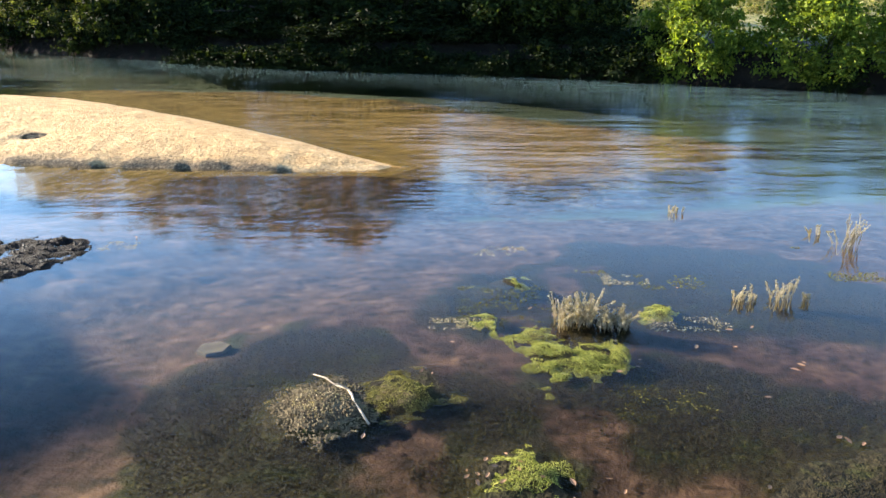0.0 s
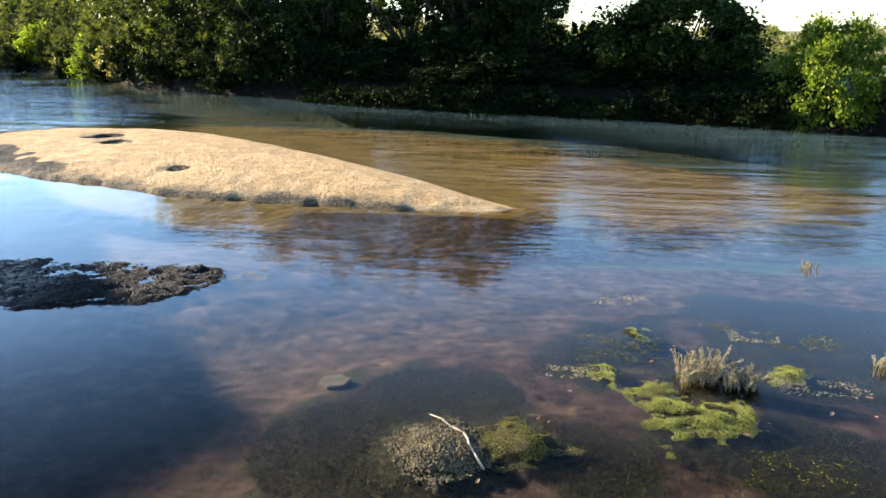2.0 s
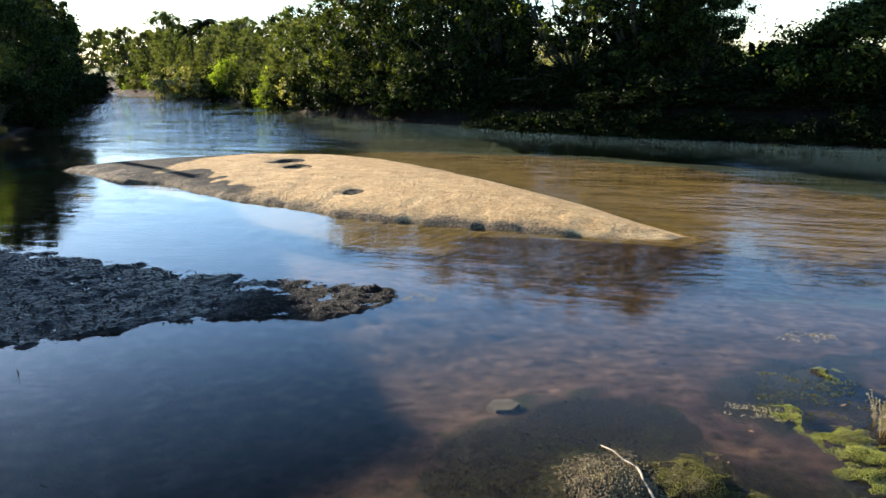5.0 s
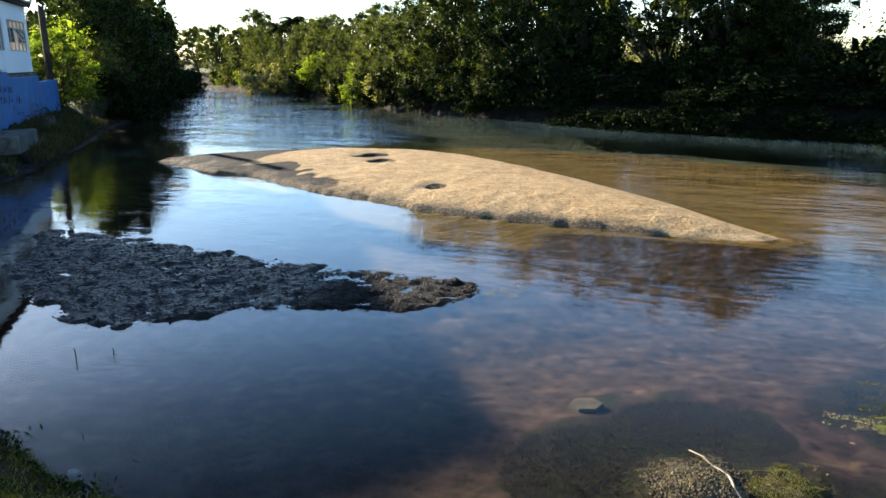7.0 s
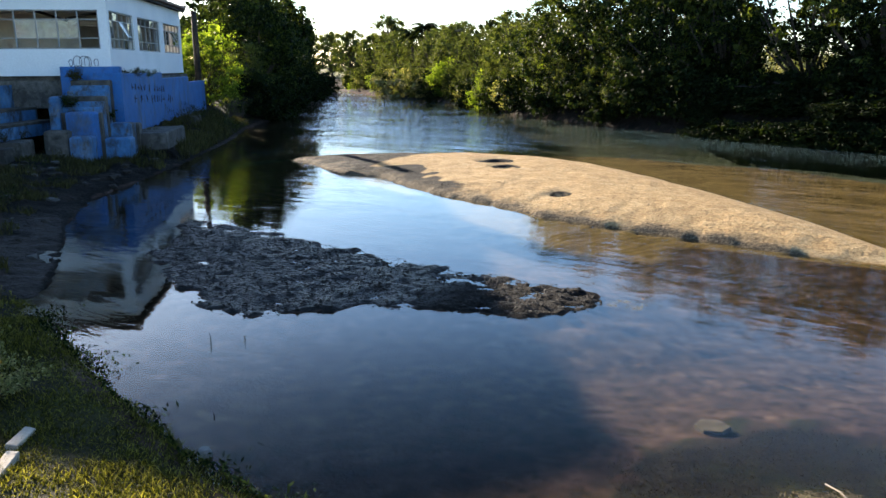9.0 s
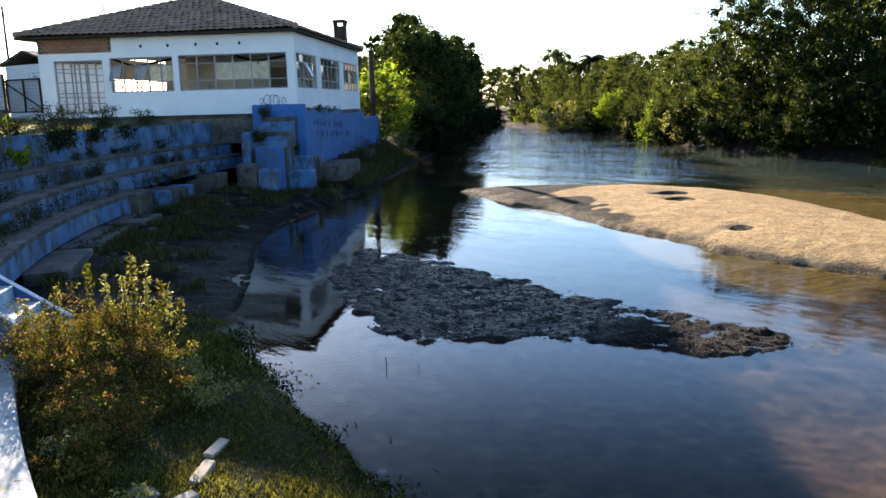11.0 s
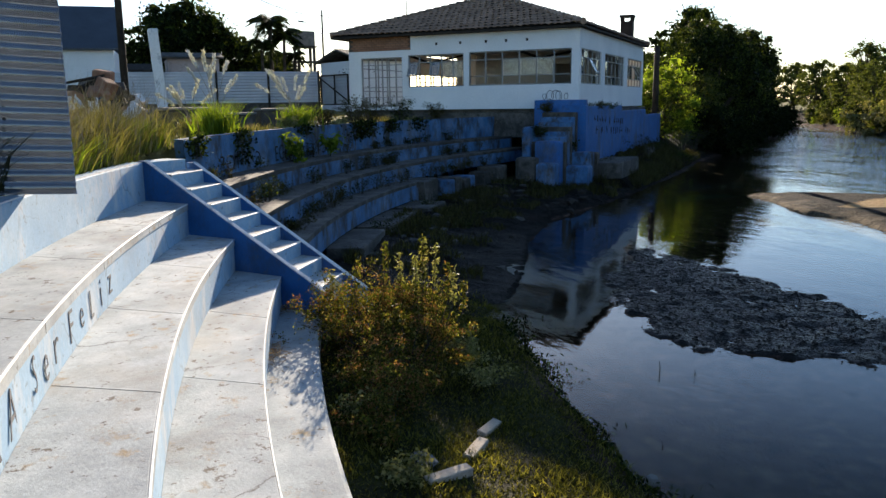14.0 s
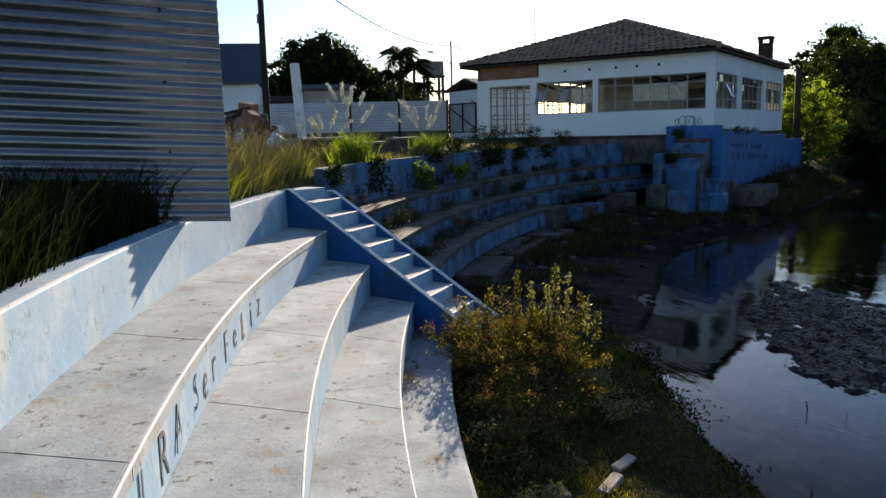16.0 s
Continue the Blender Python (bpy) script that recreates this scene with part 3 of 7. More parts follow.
def signed(poly, x, y):
    """Distance to a polygon's outline, positive inside."""
    p = np.asarray(poly, float)
    q = np.roll(p, -1, 0)
    best, odd = np.full(x.shape, 1e9), np.zeros(x.shape, bool)
    for (ax, ay), (bx, by) in zip(p, q):
        dx, dy = bx - ax, by - ay
        k = np.clip(((x - ax) * dx + (y - ay) * dy) / (dx * dx + dy * dy), 0, 1)
        best = np.minimum(best, np.hypot(x - ax - k * dx, y - ay - k * dy))
        if by != ay:
            odd ^= ((ay > y) != (by > y)) & (x < (bx - ax) * (y - ay) / (by - ay) + ax)
    return np.where(odd, best, -best)


def to_line(line, x, y):
    best = np.full(x.shape, 1e9)
    for (ax, ay), (bx, by) in zip(line[:-1], line[1:]):
        dx, dy = bx - ax, by - ay
        k = np.clip(((x - ax) * dx + (y - ay) * dy) / (dx * dx + dy * dy), 0, 1)
        best = np.minimum(best, np.hypot(x - ax - k * dx, y - ay - k * dy))
    return best


def lumps(x, y, scale, seed=0):
    """Smooth value noise of about -1 to 1."""
    g = np.random.RandomState(seed).uniform(-1, 1, (256, 256))
    u, v = x / scale + 1000.3, y / scale + 1000.7
    i, j = np.floor(u).astype(int), np.floor(v).astype(int)
    a, b = u - i, v - j
    a, b = a * a * (3 - 2 * a), b * b * (3 - 2 * b)
    at = lambda p, q: g[p % 256, q % 256]
    return (at(i, j) * (1 - a) + at(i + 1, j) * a) * (1 - b) + (at(i, j + 1) * (1 - a) + at(i + 1, j + 1) * a) * b


def smooth(a, lo, hi):
    k = np.clip((a - lo) / (hi - lo), 0, 1)
    return k * k * (3 - 2 * k)


# low things in the shallows: x, y, radius, height over the bed
MOUNDS = [(-1.02, 6.0, 0.42, 0.055), (-0.4, 6.35, 0.46, 0.025), (0.62, 5.08, 0.42, 0.02), (1.25, 7.15, 0.42, 0.01), (1.6, 7.02, 0.3, 0.008), (0.5, 7.9, 0.25, 0.0), (2.5, 8.3, 0.25, 0.005), (1.7, 7.9, 0.3, -0.01),
          (0.9, 9.2, 0.3, -0.01), (3.2, 4.5, 0.8, 0.04), (4.3, 5.0, 0.8, 0.04)]
# old footprints in the silt
PITS = [(-3.38, 8.87), (-4.43, 8.64), (-3.64, 7.96), (-0.73, 9.53), (-1.59, 9.96), (-1.2, 9.9), (-3.84, 8.96), (-2.31, 8.94), (-4.09, 9.81), (-5.49, 9.59), (-3.16, 9.8), (-1.96, 9.43), (-2.9, 8.3), (-0.9, 10.6)]
# dark algae beds under the shallow water
ALGA_BEDS = (
    [(-2.8, 6.3), (-2.4, 6.9), (-2.1, 7.6), (-1.5, 8.0), (-0.85, 7.85), (-0.5, 7.3), (-0.5, 6.85), (-0.2, 6.25), (-0.3, 5.8), (-0.6, 5.4), (-0.4, 4.6), (-2.0, 4.2), (-2.6, 5.2)],
    [(-0.1, 8.0), (-0.05, 8.9), (0.45, 10.0), (1.1, 10.3), (1.3, 9.6), (1.15, 8.6), (0.7, 8.15), (0.4, 7.7)],
    [(0.95, 6.6), (1.75, 6.9), (2.15, 7.2), (2.9, 6.9), (3.6, 6.6), (4.6, 6.4), (4.8, 5.0), (3.0, 4.2), (1.6, 5.2), (1.25, 6.1)],
    [(-0.1, 6.1), (0.25, 6.5), (0.65, 6.25), (0.9, 5.9), (1.0, 5.2), (0.9, 4.4), (0.2, 4.3), (-0.15, 5.2)],
    [(1.1, 8.55), (1.45, 9.2), (2.1, 10.2), (2.9, 11.4), (3.6, 11.6), (5.2, 10.6), (6.0, 8.6), (5.0, 7.6), (2.6, 7.6), (2.1, 7.6), (1.4, 7.5)],
    [(1.5, 10.6), (2.2, 11.6), (3.2, 11.3), (2.8, 10.4)])


def land(x, y):
    """Height of the ground, and the weights of what covers it."""
    river = signed(NEAR_SHORE + FAR_SHORE, x, y)
    dn, df = to_line(NEAR_SHORE, x, y), to_line(FAR_SHORE, x, y)
    r, ang = np.hypot(x - CX, y - CY), np.degrees(np.arctan2(y - CY, x - CX)) % 360
    n1, n2, n3 = lumps(x, y, 1.3, 1), lumps(x, y, 0.45, 2), lumps(x, y, 5.0, 3)
    wet = river > 0
    # bed
    bed = -0.04 - 0.035 * dn - 0.5 * smooth(dn, 7, 16) * smooth(x, -4, 2) - 0.7 * smooth(dn, 18, 30)
    flat = smooth(x, -3.5, -1.0) * smooth(9.6 - y, 0, 1.6)
    bed = bed * (1 - flat) + (-0.025 - 0.012 * dn) * flat
    bed = np.maximum(bed, -0.05 - 0.9 * df)
    bed = np.where(dn > 25, np.maximum(bed, -1.6), bed) + 0.025 * n1 + 0.012 * n2
    bed -= 0.25 * smooth(-x, 6, 10) * smooth(dn, 1.0, 3.0) * smooth(13 - y, 0, 4)
    bed -= 0.7 * np.exp(-((x + 24.2) / 2.2) ** 2 - ((y - 21.8) / 2.2) ** 2)
    isl, mud, she = signed(ISLAND, x, y), signed(MUDBAR, x, y), signed(SHELF, x, y)
    bed = np.maximum(bed, -0.22 - 0.12 * np.clip(-she, 0, 9) + 0.03 * n1)
    crest = 0.11 * smooth(isl, -0.06, 0.16) * smooth(-x, 0.2, 5.0) + 0.36 * (1 - np.exp(-np.clip(isl, 0, 9) / 1.7)) + (0.012 * n2 + 0.012 * lumps(x, y, 0.22, 12)) * smooth(isl, 0, 0.5) + 0.015 * n1 + 0.035 * lumps(x, y, 0.3, 31) * np.exp(-to_line(ISLAND[:11], x, y) / 0.9)
    for hx, hy, hr, hd in ((-14.2, 22.6, 0.55, 0.22), (-13.1, 21.4, 0.4, 0.18), (-9.4, 17.9, 0.35, 0.1)):
        crest = crest - hd * np.exp(-(((x - hx) / hr) ** 2 + ((y - hy) / hr) ** 2))
    bar = np.where(isl > -0.06, crest - 0.05, 0.16 * isl * (1 + 0.3 * n3))
    bed = np.maximum(bed, bar)
    rag = mud + 0.13 * n2 + 0.14 * n1 + 0.14 * lumps(x, y, 0.2, 7)
    bed = np.maximum(bed, np.where(rag > 0, 0.014 + 0.03 * smooth(rag, 0, 1.1) + 0.01 * n2 + 0.032 * lumps(x, y, 0.13, 7) + 0.034 * lumps(x, y, 0.27, 17), 0.12 * rag))
    for fx, fy in PITS:
        k = 0.75 + 0.5 * abs(math.sin(fx * 7.3 + fy))
        q = np.hypot((x - fx) / (0.15 * k), (y - fy) / (0.09 * k)) * (1 + 0.35 * n2)
        bed = bed - 0.028 * k * np.exp(-q * q) + 0.008 * np.exp(-((q - 1.6) / 0.5) ** 2)
    moss = np.zeros(x.shape)
    for mx, my, mr, mh in MOUNDS:
        q = np.hypot(x - mx, y - my) / mr * (1 + 0.3 * n2 + 0.25 * lumps(x, y, 0.8, 9))
        w = smooth(-q, -1.7, -0.25)
        rough = mh + 0.03 * lumps(x, y, 0.14, 8) + 0.025 * lumps(x, y, 0.33, 6)
        bed = np.where(w > 0, np.maximum(bed, bed + (rough - bed) * w), bed)
        moss = np.maximum(moss, w)
    # near bank, terraces, and the level ground behind them
    sector = (ang > 208) & (ang < 330)
    inner = 0.02 + 0.16 * np.minimum(dn, 2.2) + 0.12 * np.clip(dn - 2.2, 0, 3) + 0.04 * n1 + 0.015 * n2
    inner = np.minimum(inner, 0.56 + 0.03 * n2)
    wild = smooth(-x, 10.5, 13)
    inner = inner + wild * (0.06 * lumps(x, y, 0.5, 21) + 0.05 * n1 + 0.05 * lumps(x, y, 0.25, 22))
    back = np.where(ang > 249, 2.5, 2.72) + 0.022 * np.clip(r - 33.0, 0, 30) + 0.05 * n1 * smooth(r, 33.4, 35)
    back = np.where(r > 33.0, back, 0.4)
    terr = np.where(r < R_WALK + 0.2, inner, np.where(r > 32.95, back, 0.4))
    slope = 0.05 + 0.42 * np.minimum(dn, 6) + 0.03 * np.clip(dn - 6, 0, 60) + (0.14 * n1 + 0.08 * n2 + 0.06 * lumps(x, y, 0.25, 22)) * smooth(dn, -0.3, 1)
    near = np.where(sector, terr, np.minimum(slope, 3.2))
    # far bank: a steep cut, then a slow rise
    cut = 1.2 * smooth(df, -0.1, 1.1) + 0.25 * smooth(df, 2, 8) + 0.011 * np.clip(df - 6, 0, 150) + 0.10 * n1 * smooth(df, 0, 3) + 0.5 * lumps(x, y, 30, 5) * smooth(df, 20, 60)
    far_side = df < dn
    z = np.where(wet, bed, np.where(far_side, cut, near))
    one = np.ones(x.shape)
    rim = to_line(ISLAND[:11], x, y)
    # two rings and a hollow in the sand that take the dark mud colour
    dark = 0.75 * np.exp(-(np.hypot((x + 9.4) / 0.34, (y - 17.9) / 0.3) * (1 + 0.4 * n2)) ** 4)
    for hx, hy, hr in ((-14.2, 22.6, 0.62), (-13.1, 21.4, 0.42)):
        q = np.hypot((x - hx) / hr, (y - hy) / hr) * (1 + 0.2 * n2)
        dark = np.maximum(dark, 0.75 * np.exp(-((q - 0.85) / 0.3) ** 2))
    cover = {
        "deep": np.where(wet, np.maximum(smooth(-z, 0.25, 0.65), 0.8 * smooth(-z, 0.1, 0.35) * smooth(y + 0.25 * x + n3, 13.5, 24)), 0),
        "clod": np.where(wet, 0.2 * smooth(rag, 0.0, 0.2) * smooth(x, -8.2, -6.0) * smooth(z, 0.0, 0.03) + smooth(z, 0.0, 0.05) * smooth(1.0 - np.hypot(x + 1.0, y - 5.95), 0, 0.5) + (isl > -0.05) * np.maximum(0.56 * np.exp(-rim / 1.2), 0.85 * smooth(0.12 + 0.1 * lumps(x, y, 0.25, 33) - rim, 0, 0.1)) * smooth(-x, 1.0, 4), 0),
        "wetsand": np.where(wet, np.maximum(smooth(isl, -2.5, -0.2) * smooth(x, -21, -17) * np.where(y < 15.2, smooth(-x, 4.0, 6.5), 1), 0.68 * smooth(she, -4.5, 3.0)), 0),
        "sand": np.where(wet, smooth(isl, -0.15, 0.25), 0),
        "mud": np.where(wet, np.maximum(smooth(rag, -0.1, 0.05), (isl > -0.1) * np.maximum(smooth(-x + 0.4 * n1, 16.6, 18.6), np.maximum(smooth(-x, 10, 15) * smooth(1.5 + 0.4 * n1 + 0.3 * n2 - rim, 0, 0.7), dark))), np.where(~far_side & (x < -10.5), smooth(4.2 - dn, 0, 1.5), 0)),
        "trodden": np.where(wet, np.maximum(np.maximum(smooth(rag, -0.1, 0.1), moss * smooth(z, -0.02, 0.03)), 0.8 * smooth(isl, 0, 0.4)), 0.2 + 0.8 * smooth(-x, 10.5, 13)),
        "gloss": np.where(wet, smooth(rag, -0.1, 0.05) * smooth(-x, 6.6, 7.6), 0.4 * smooth(-x, 10.5, 13) * smooth(x, -20, -17)),
        "alga": np.zeros(x.shape),
        # far bank foot: this earth carries the shade under the trees in its colour
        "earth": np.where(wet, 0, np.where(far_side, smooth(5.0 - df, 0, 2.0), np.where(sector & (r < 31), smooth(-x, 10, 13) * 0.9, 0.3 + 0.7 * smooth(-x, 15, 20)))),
        "grass": np.where(wet, 0, np.where(far_side, 0, np.where(sector & (r < 31), smooth(dn, 0.0, 0.5) * smooth(x, -13, -9.5), smooth(dn, 1, 3) * 0.5))),
        "dry": np.where(wet, 0, np.where(far_side, smooth(df, 4, 7), np.where(r > 33, np.where(sector, 0.9, 0.9 * smooth(dn, 5, 9)), 0))),
    }
    for bed_line in ALGA_BEDS:
        cover["alga"] = np.maximum(cover["alga"], 0.95 * smooth(signed(bed_line, x, y) + 0.2 * n2 + 0.2 * n1 + 0.2 * lumps(x, y, 0.2, 44), -0.7, 0.6) * one)
    cover["alga"] = np.where(wet, np.maximum(cover["alga"], 0.8 * moss), 0)
    cover["trodden"] = np.maximum(cover["trodden"], 0.45 * cover["alga"])
    return z, cover


def spaced(knots):
    """Coordinates with a given step from knot to knot."""
    out = [knots[0][0]]
    for (a, s0), (b, s1) in zip(knots[:-1], knots[1:]):
        n = max(1, int(round((b - a) / ((s0 + s1) / 2))))
        k = np.linspace(0, 1, n + 1)[1:]
        w = s0 + (s1 - s0) * k
        c = np.cumsum(w)
        out.extend(a + (b - a) * c / c[-1])
    return np.array(out)


gx = spaced([(-1500, 200), (-120, 6), (-45, 0.9), (-24, 0.2), (-15.5, 0.09), (-5, 0.075), (5, 0.11), (12, 0.5), (40, 1.5), (120, 8), (1500, 200)])
gy = spaced([(-1500, 200), (-60, 6), (-8, 0.5), (0, 0.3), (3.5, 0.1), (6.5, 0.08), (11.2, 0.08), (13, 0.14), (15, 0.1), (19, 0.11), (28, 0.2), (45, 0.4), (110, 2), (250, 10), (1500, 200)])
X, Y = np.meshgrid(gx, gy)
Z, COVER = land(X, Y)
nx, ny = len(gx), len(gy)
me = bpy.data.meshes.new("ground")
idx = np.arange(nx * ny).reshape(ny, nx)
quads = np.stack([idx[:-1, :-1], idx[:-1, 1:], idx[1:, 1:], idx[1:, :-1]], -1).reshape(-1, 4)
me.from_pydata(np.stack([X, Y, Z], -1).reshape(-1, 3), [], quads.tolist())
me.polygons.foreach_set("use_smooth", [True] * len(me.polygons))
for key, w in COVER.items():
    me.attributes.new(key, "FLOAT", "POINT").data.foreach_set("value", w.ravel().astype(np.float32))
me.materials.append(M_GROUND)
ground = tagged(new("ground", me), "sandy river bed, sand bank, dark mud bar and grassy banks", "ground", kind="structure")


def ground_z(x, y):
    return land(np.atleast_1d(np.asarray(x, float)), np.atleast_1d(np.asarray(y, float)))[0]


# ---- water ----
wx = spaced([(-900, 60), (-100, 5), (-30, 0.5), (20, 0.5), (60, 5), (900, 60)])
wy = spaced([(-20, 5), (0, 0.5), (50, 0.5), (110, 5), (300, 60)])
WX, WY = np.meshgrid(wx, wy)
me = bpy.data.meshes.new("water")
idx = np.arange(WX.size).reshape(WX.shape)
me.from_pydata(np.stack([WX, WY, np.zeros(WX.shape)], -1).reshape(-1, 3), [], np.stack([idx[:-1, :-1], idx[:-1, 1:], idx[1:, 1:], idx[1:, :-1]], -1).reshape(-1, 4).tolist())
isl = signed(ISLAND, WX, WY)
lively = 0.05 + 0.35 * smooth(to_line(NEAR_SHORE, WX, WY), 5, 11) * smooth(WX, -9, -3) + 0.95 * smooth(WY - 14 + 0.35 * (WX + 1), 0, 7) * smooth(-isl, 0, 3) + 1.0 * smooth(np.hypot(WX, WY), 32, 55)
lively = np.where((WX < -4) & (WY < 19 + 0.3 * (-WX - 4)) & (WY + WX * 0.9 < 6), 0.06 + 0.12 * smooth(-WX, 9, 12) * smooth(12 - WY, 0, 3) + 0.25 * smooth(-WX, 11, 17) * smooth(WY, 11, 16), lively)
me.attributes.new("calm", "FLOAT", "POINT").data.foreach_set("value", lively.ravel().astype(np.float32))
depth = -land(WX, WY)[0]
me.attributes.new("murk", "FLOAT", "POINT").data.foreach_set("value", (0.9 * smooth(depth, 0.22, 1.15)).ravel().astype(np.float32))
me.materials.append(M_WATER)
water = tagged(new("water", me), "clear calm river water with small ripples", "water", kind="structure")
water.visible_shadow = False

# ---- the curved concrete terraces ----
S_DIR = Vector((0.80, 0.60))                 # the stair runs down this way
S_ORG = Vector((-13.15, 0.26))               # top of the stair's nearer stringer
S_WIDE = 0.86


def on_line(org, r):
    """Angle at which the line from org along the stair meets the circle of radius r."""
    o = Vector((org[0] - CX, org[1] - CY))
    b = o.dot(S_DIR)
    k = -b - math.sqrt(b * b - o.length_squared + r * r)
    p = o + S_DIR * k
    return math.atan2(p.y, p.x) % (2 * math.pi)


def arc_solid(profile, start, end, step=0.35):
    """Sweeps a profile of (radius, z) round the terraces' centre; start and end give an angle for each radius."""
    g = Geo()
    n = max(2, int(abs(end(R_T2) - start(R_T2)) * R_T2 / step))
    rows = []
    for i in range(n + 1):
        row = []
        for r, z in profile:
            a = start(r) + (end(r) - start(r)) * i / n
            row.append((CX + r * math.cos(a), CY + r * math.sin(a), z))
        rows.append(row)
    return g.sweep(profile, rows)


def nosed(r_in, r_out, z0, z1, c=0.02):
    """Profile of a step: its river side (r_in) has a worn, rounded nose."""
    return [(r_in, z0), (r_in, z1 - c), (r_in + c * 0.4, z1 - c * 0.3), (r_in + c * 1.3, z1), (r_out, z1), (r_out, z0)]


near_start = lambda r: on_line(S_ORG + Vector((0.6, -0.8)) * 0.06, r)
near_end = lambda r: radians(292)
FAR_ORG = S_ORG + Vector((-0.6, 0.8)) * (S_WIDE + 0.06)
far_start = lambda r: radians(209.2)
far_end = lambda r: on_line(FAR_ORG, r) - (radians(1.6) if r > R_WALL - 0.01 else 0.0)

LEVELS = [(R_T1, R_WALL, Z_T1, Z_T2), (R_T2, R_T1, Z_T2, Z_T3), (R_T3, R_T2, Z_T3, Z_WALK)]


def terrace(name, start, end, riser_mat, tread_mat, top, label, joint, broken=0.0):
    root = thing(name, label=label, category="terrace", kind="structure")
    part("wall", arc_solid(nosed(R_WALL, R_WALL + 0.22, 0.3, top), start, end), riser_mat, root, "painted retaining wall")
    part("wall_cap", arc_solid([(R_WALL + 0.006, top - 0.012), (R_WALL + 0.006, top + 0.003), (R_WALL + 0.02, top + 0.004), (R_WALL + 0.02, top - 0.012)], start, end), M_WHITE_EDGE if tread_mat is M_TREAD else M_OLD_CONC, root)
    for r_in, r_out, z, z_low in LEVELS:
        if broken and r_in == R_T3:
            start = lambda r: radians(broken)
        part("riser", arc_solid([(r_in, z_low - 0.05), (r_in, z - 0.03), (r_in + 0.1, z - 0.03), (r_in + 0.1, z_low - 0.05)], start, end), riser_mat, root)
        # tread slabs with narrow open joints
        total = (end(r_in) - start(r_in)) * r_in
        k = max(1, int(round(total / joint)))
        for i in range(k):
            gap = 0.013 / r_in
            a = lambda r, i=i: start(r) + (end(r) - start(r)) * i / k + (gap / 2 if i else 0)
            b = lambda r, i=i: start(r) + (end(r) - start(r)) * (i + 1) / k - (gap / 2 if i < k - 1 else 0)
            part("tread_slab", arc_solid(nosed(r_in - 0.012, r_out - 0.002, z - 0.09, z, 0.014), a, b), tread_mat, root)
        part("nosing", arc_solid([(r_in - 0.0155, z - 0.014), (r_in - 0.0155, z - 0.005), (r_in - 0.011, z + 0.0015), (r_in - 0.004, z + 0.002), (r_in - 0.004, z - 0.014)], start, end),
             M_WHITE_EDGE if tread_mat is M_TREAD else M_OLD_CONC, root)
    return root


near_terrace = terrace("terrace_near", near_start, near_end, M_BLUE_PALE, M_TREAD, Z_TOP, "clean pale blue and grey curved concrete terrace steps", 2.05)
part("backfill", arc_solid([(R_WALL + 0.2, 1.8), (R_WALL + 0.2, Z_TOP - 0.09), (R_WALL + 1.3, Z_TOP - 0.09), (R_WALL + 1.3, 1.8)], near_start, near_end), M_BACKFILL, near_terrace)
far_terrace = terrace("terrace_far", far_start, far_end, M_BLUE_OLD, M_OLD_CONC, Z_FARTOP, "dirty weathered blue curved concrete terrace steps with weeds", 2.6, 228.3)
# its lowest step has broken into rough blocks
rng = np.random.RandomState(17)
ang = 214.0
while ang < 228.2:
    wide = rng.uniform(0.35, 0.95)
    if rng.uniform(0, 1) < 0.85:
        z1, r0 = Z_T3 - rng.uniform(0.0, 0.3), R_T3 - rng.uniform(-0.08, 0.12)
        half_a = wide / r0 / 2
        mid_a = radians(ang) + half_a
        g = arc_solid(nosed(r0, R_T2 + 0.04, 0.45, z1, 0.05), lambda r: mid_a - half_a * rng.uniform(0.85, 1.0), lambda r: mid_a + half_a * rng.uniform(0.85, 1.0), 0.3)
        part("broken_block", g, (M_OLD_CONC, M_OLD_CONC, M_BLUE_OLD)[rng.randint(3)], far_terrace)
    ang += math.degrees(wide / R_T3) + 0.05
part("backfill", arc_solid([(R_WALL + 0.2, 1.8), (R_WALL + 0.2, 2.68), (R_WALL + 1.3, 2.68), (R_WALL + 1.3, 1.8)], far_start, far_end), M_BACKFILL, far_terrace)
part("walkway_slab", arc_solid(nosed(R_WALK, R_T3 + 0.02, 0.3, Z_WALK, 0.03), near_start, near_end), M_TREAD, near_terrace)
for a0, a1, r0 in ((228.5, 231.7, 29.75), (232.3, 238.0, 29.9), (238.6, 243.2, 29.95)):
    part("walkway_slab", arc_solid(nosed(r0, R_T3 + 0.02, 0.2, 0.62, 0.03), lambda r: radians(a0), lambda r: radians(a1)), M_OLD_CONC, far_terrace)

# ---- the stair through the terraces ----
stair = thing("stair", label="concrete stair between blue stringers with white edges", category="stair", kind="structure")
S_LEN = 3.3


def along(k, side, z):
    """A point k metres down the stair and side metres across it."""
    p = S_ORG + S_DIR * k + Vector((-0.6, 0.8)) * side
    return (p.x, p.y, z)


def stringer_z(k):
    return Z_TOP + 0.03 - 0.503 * max(k - 0.02, 0)


def far_stringer_z(k):
    return 2.575 - 0.52 * max(k, 0.0)


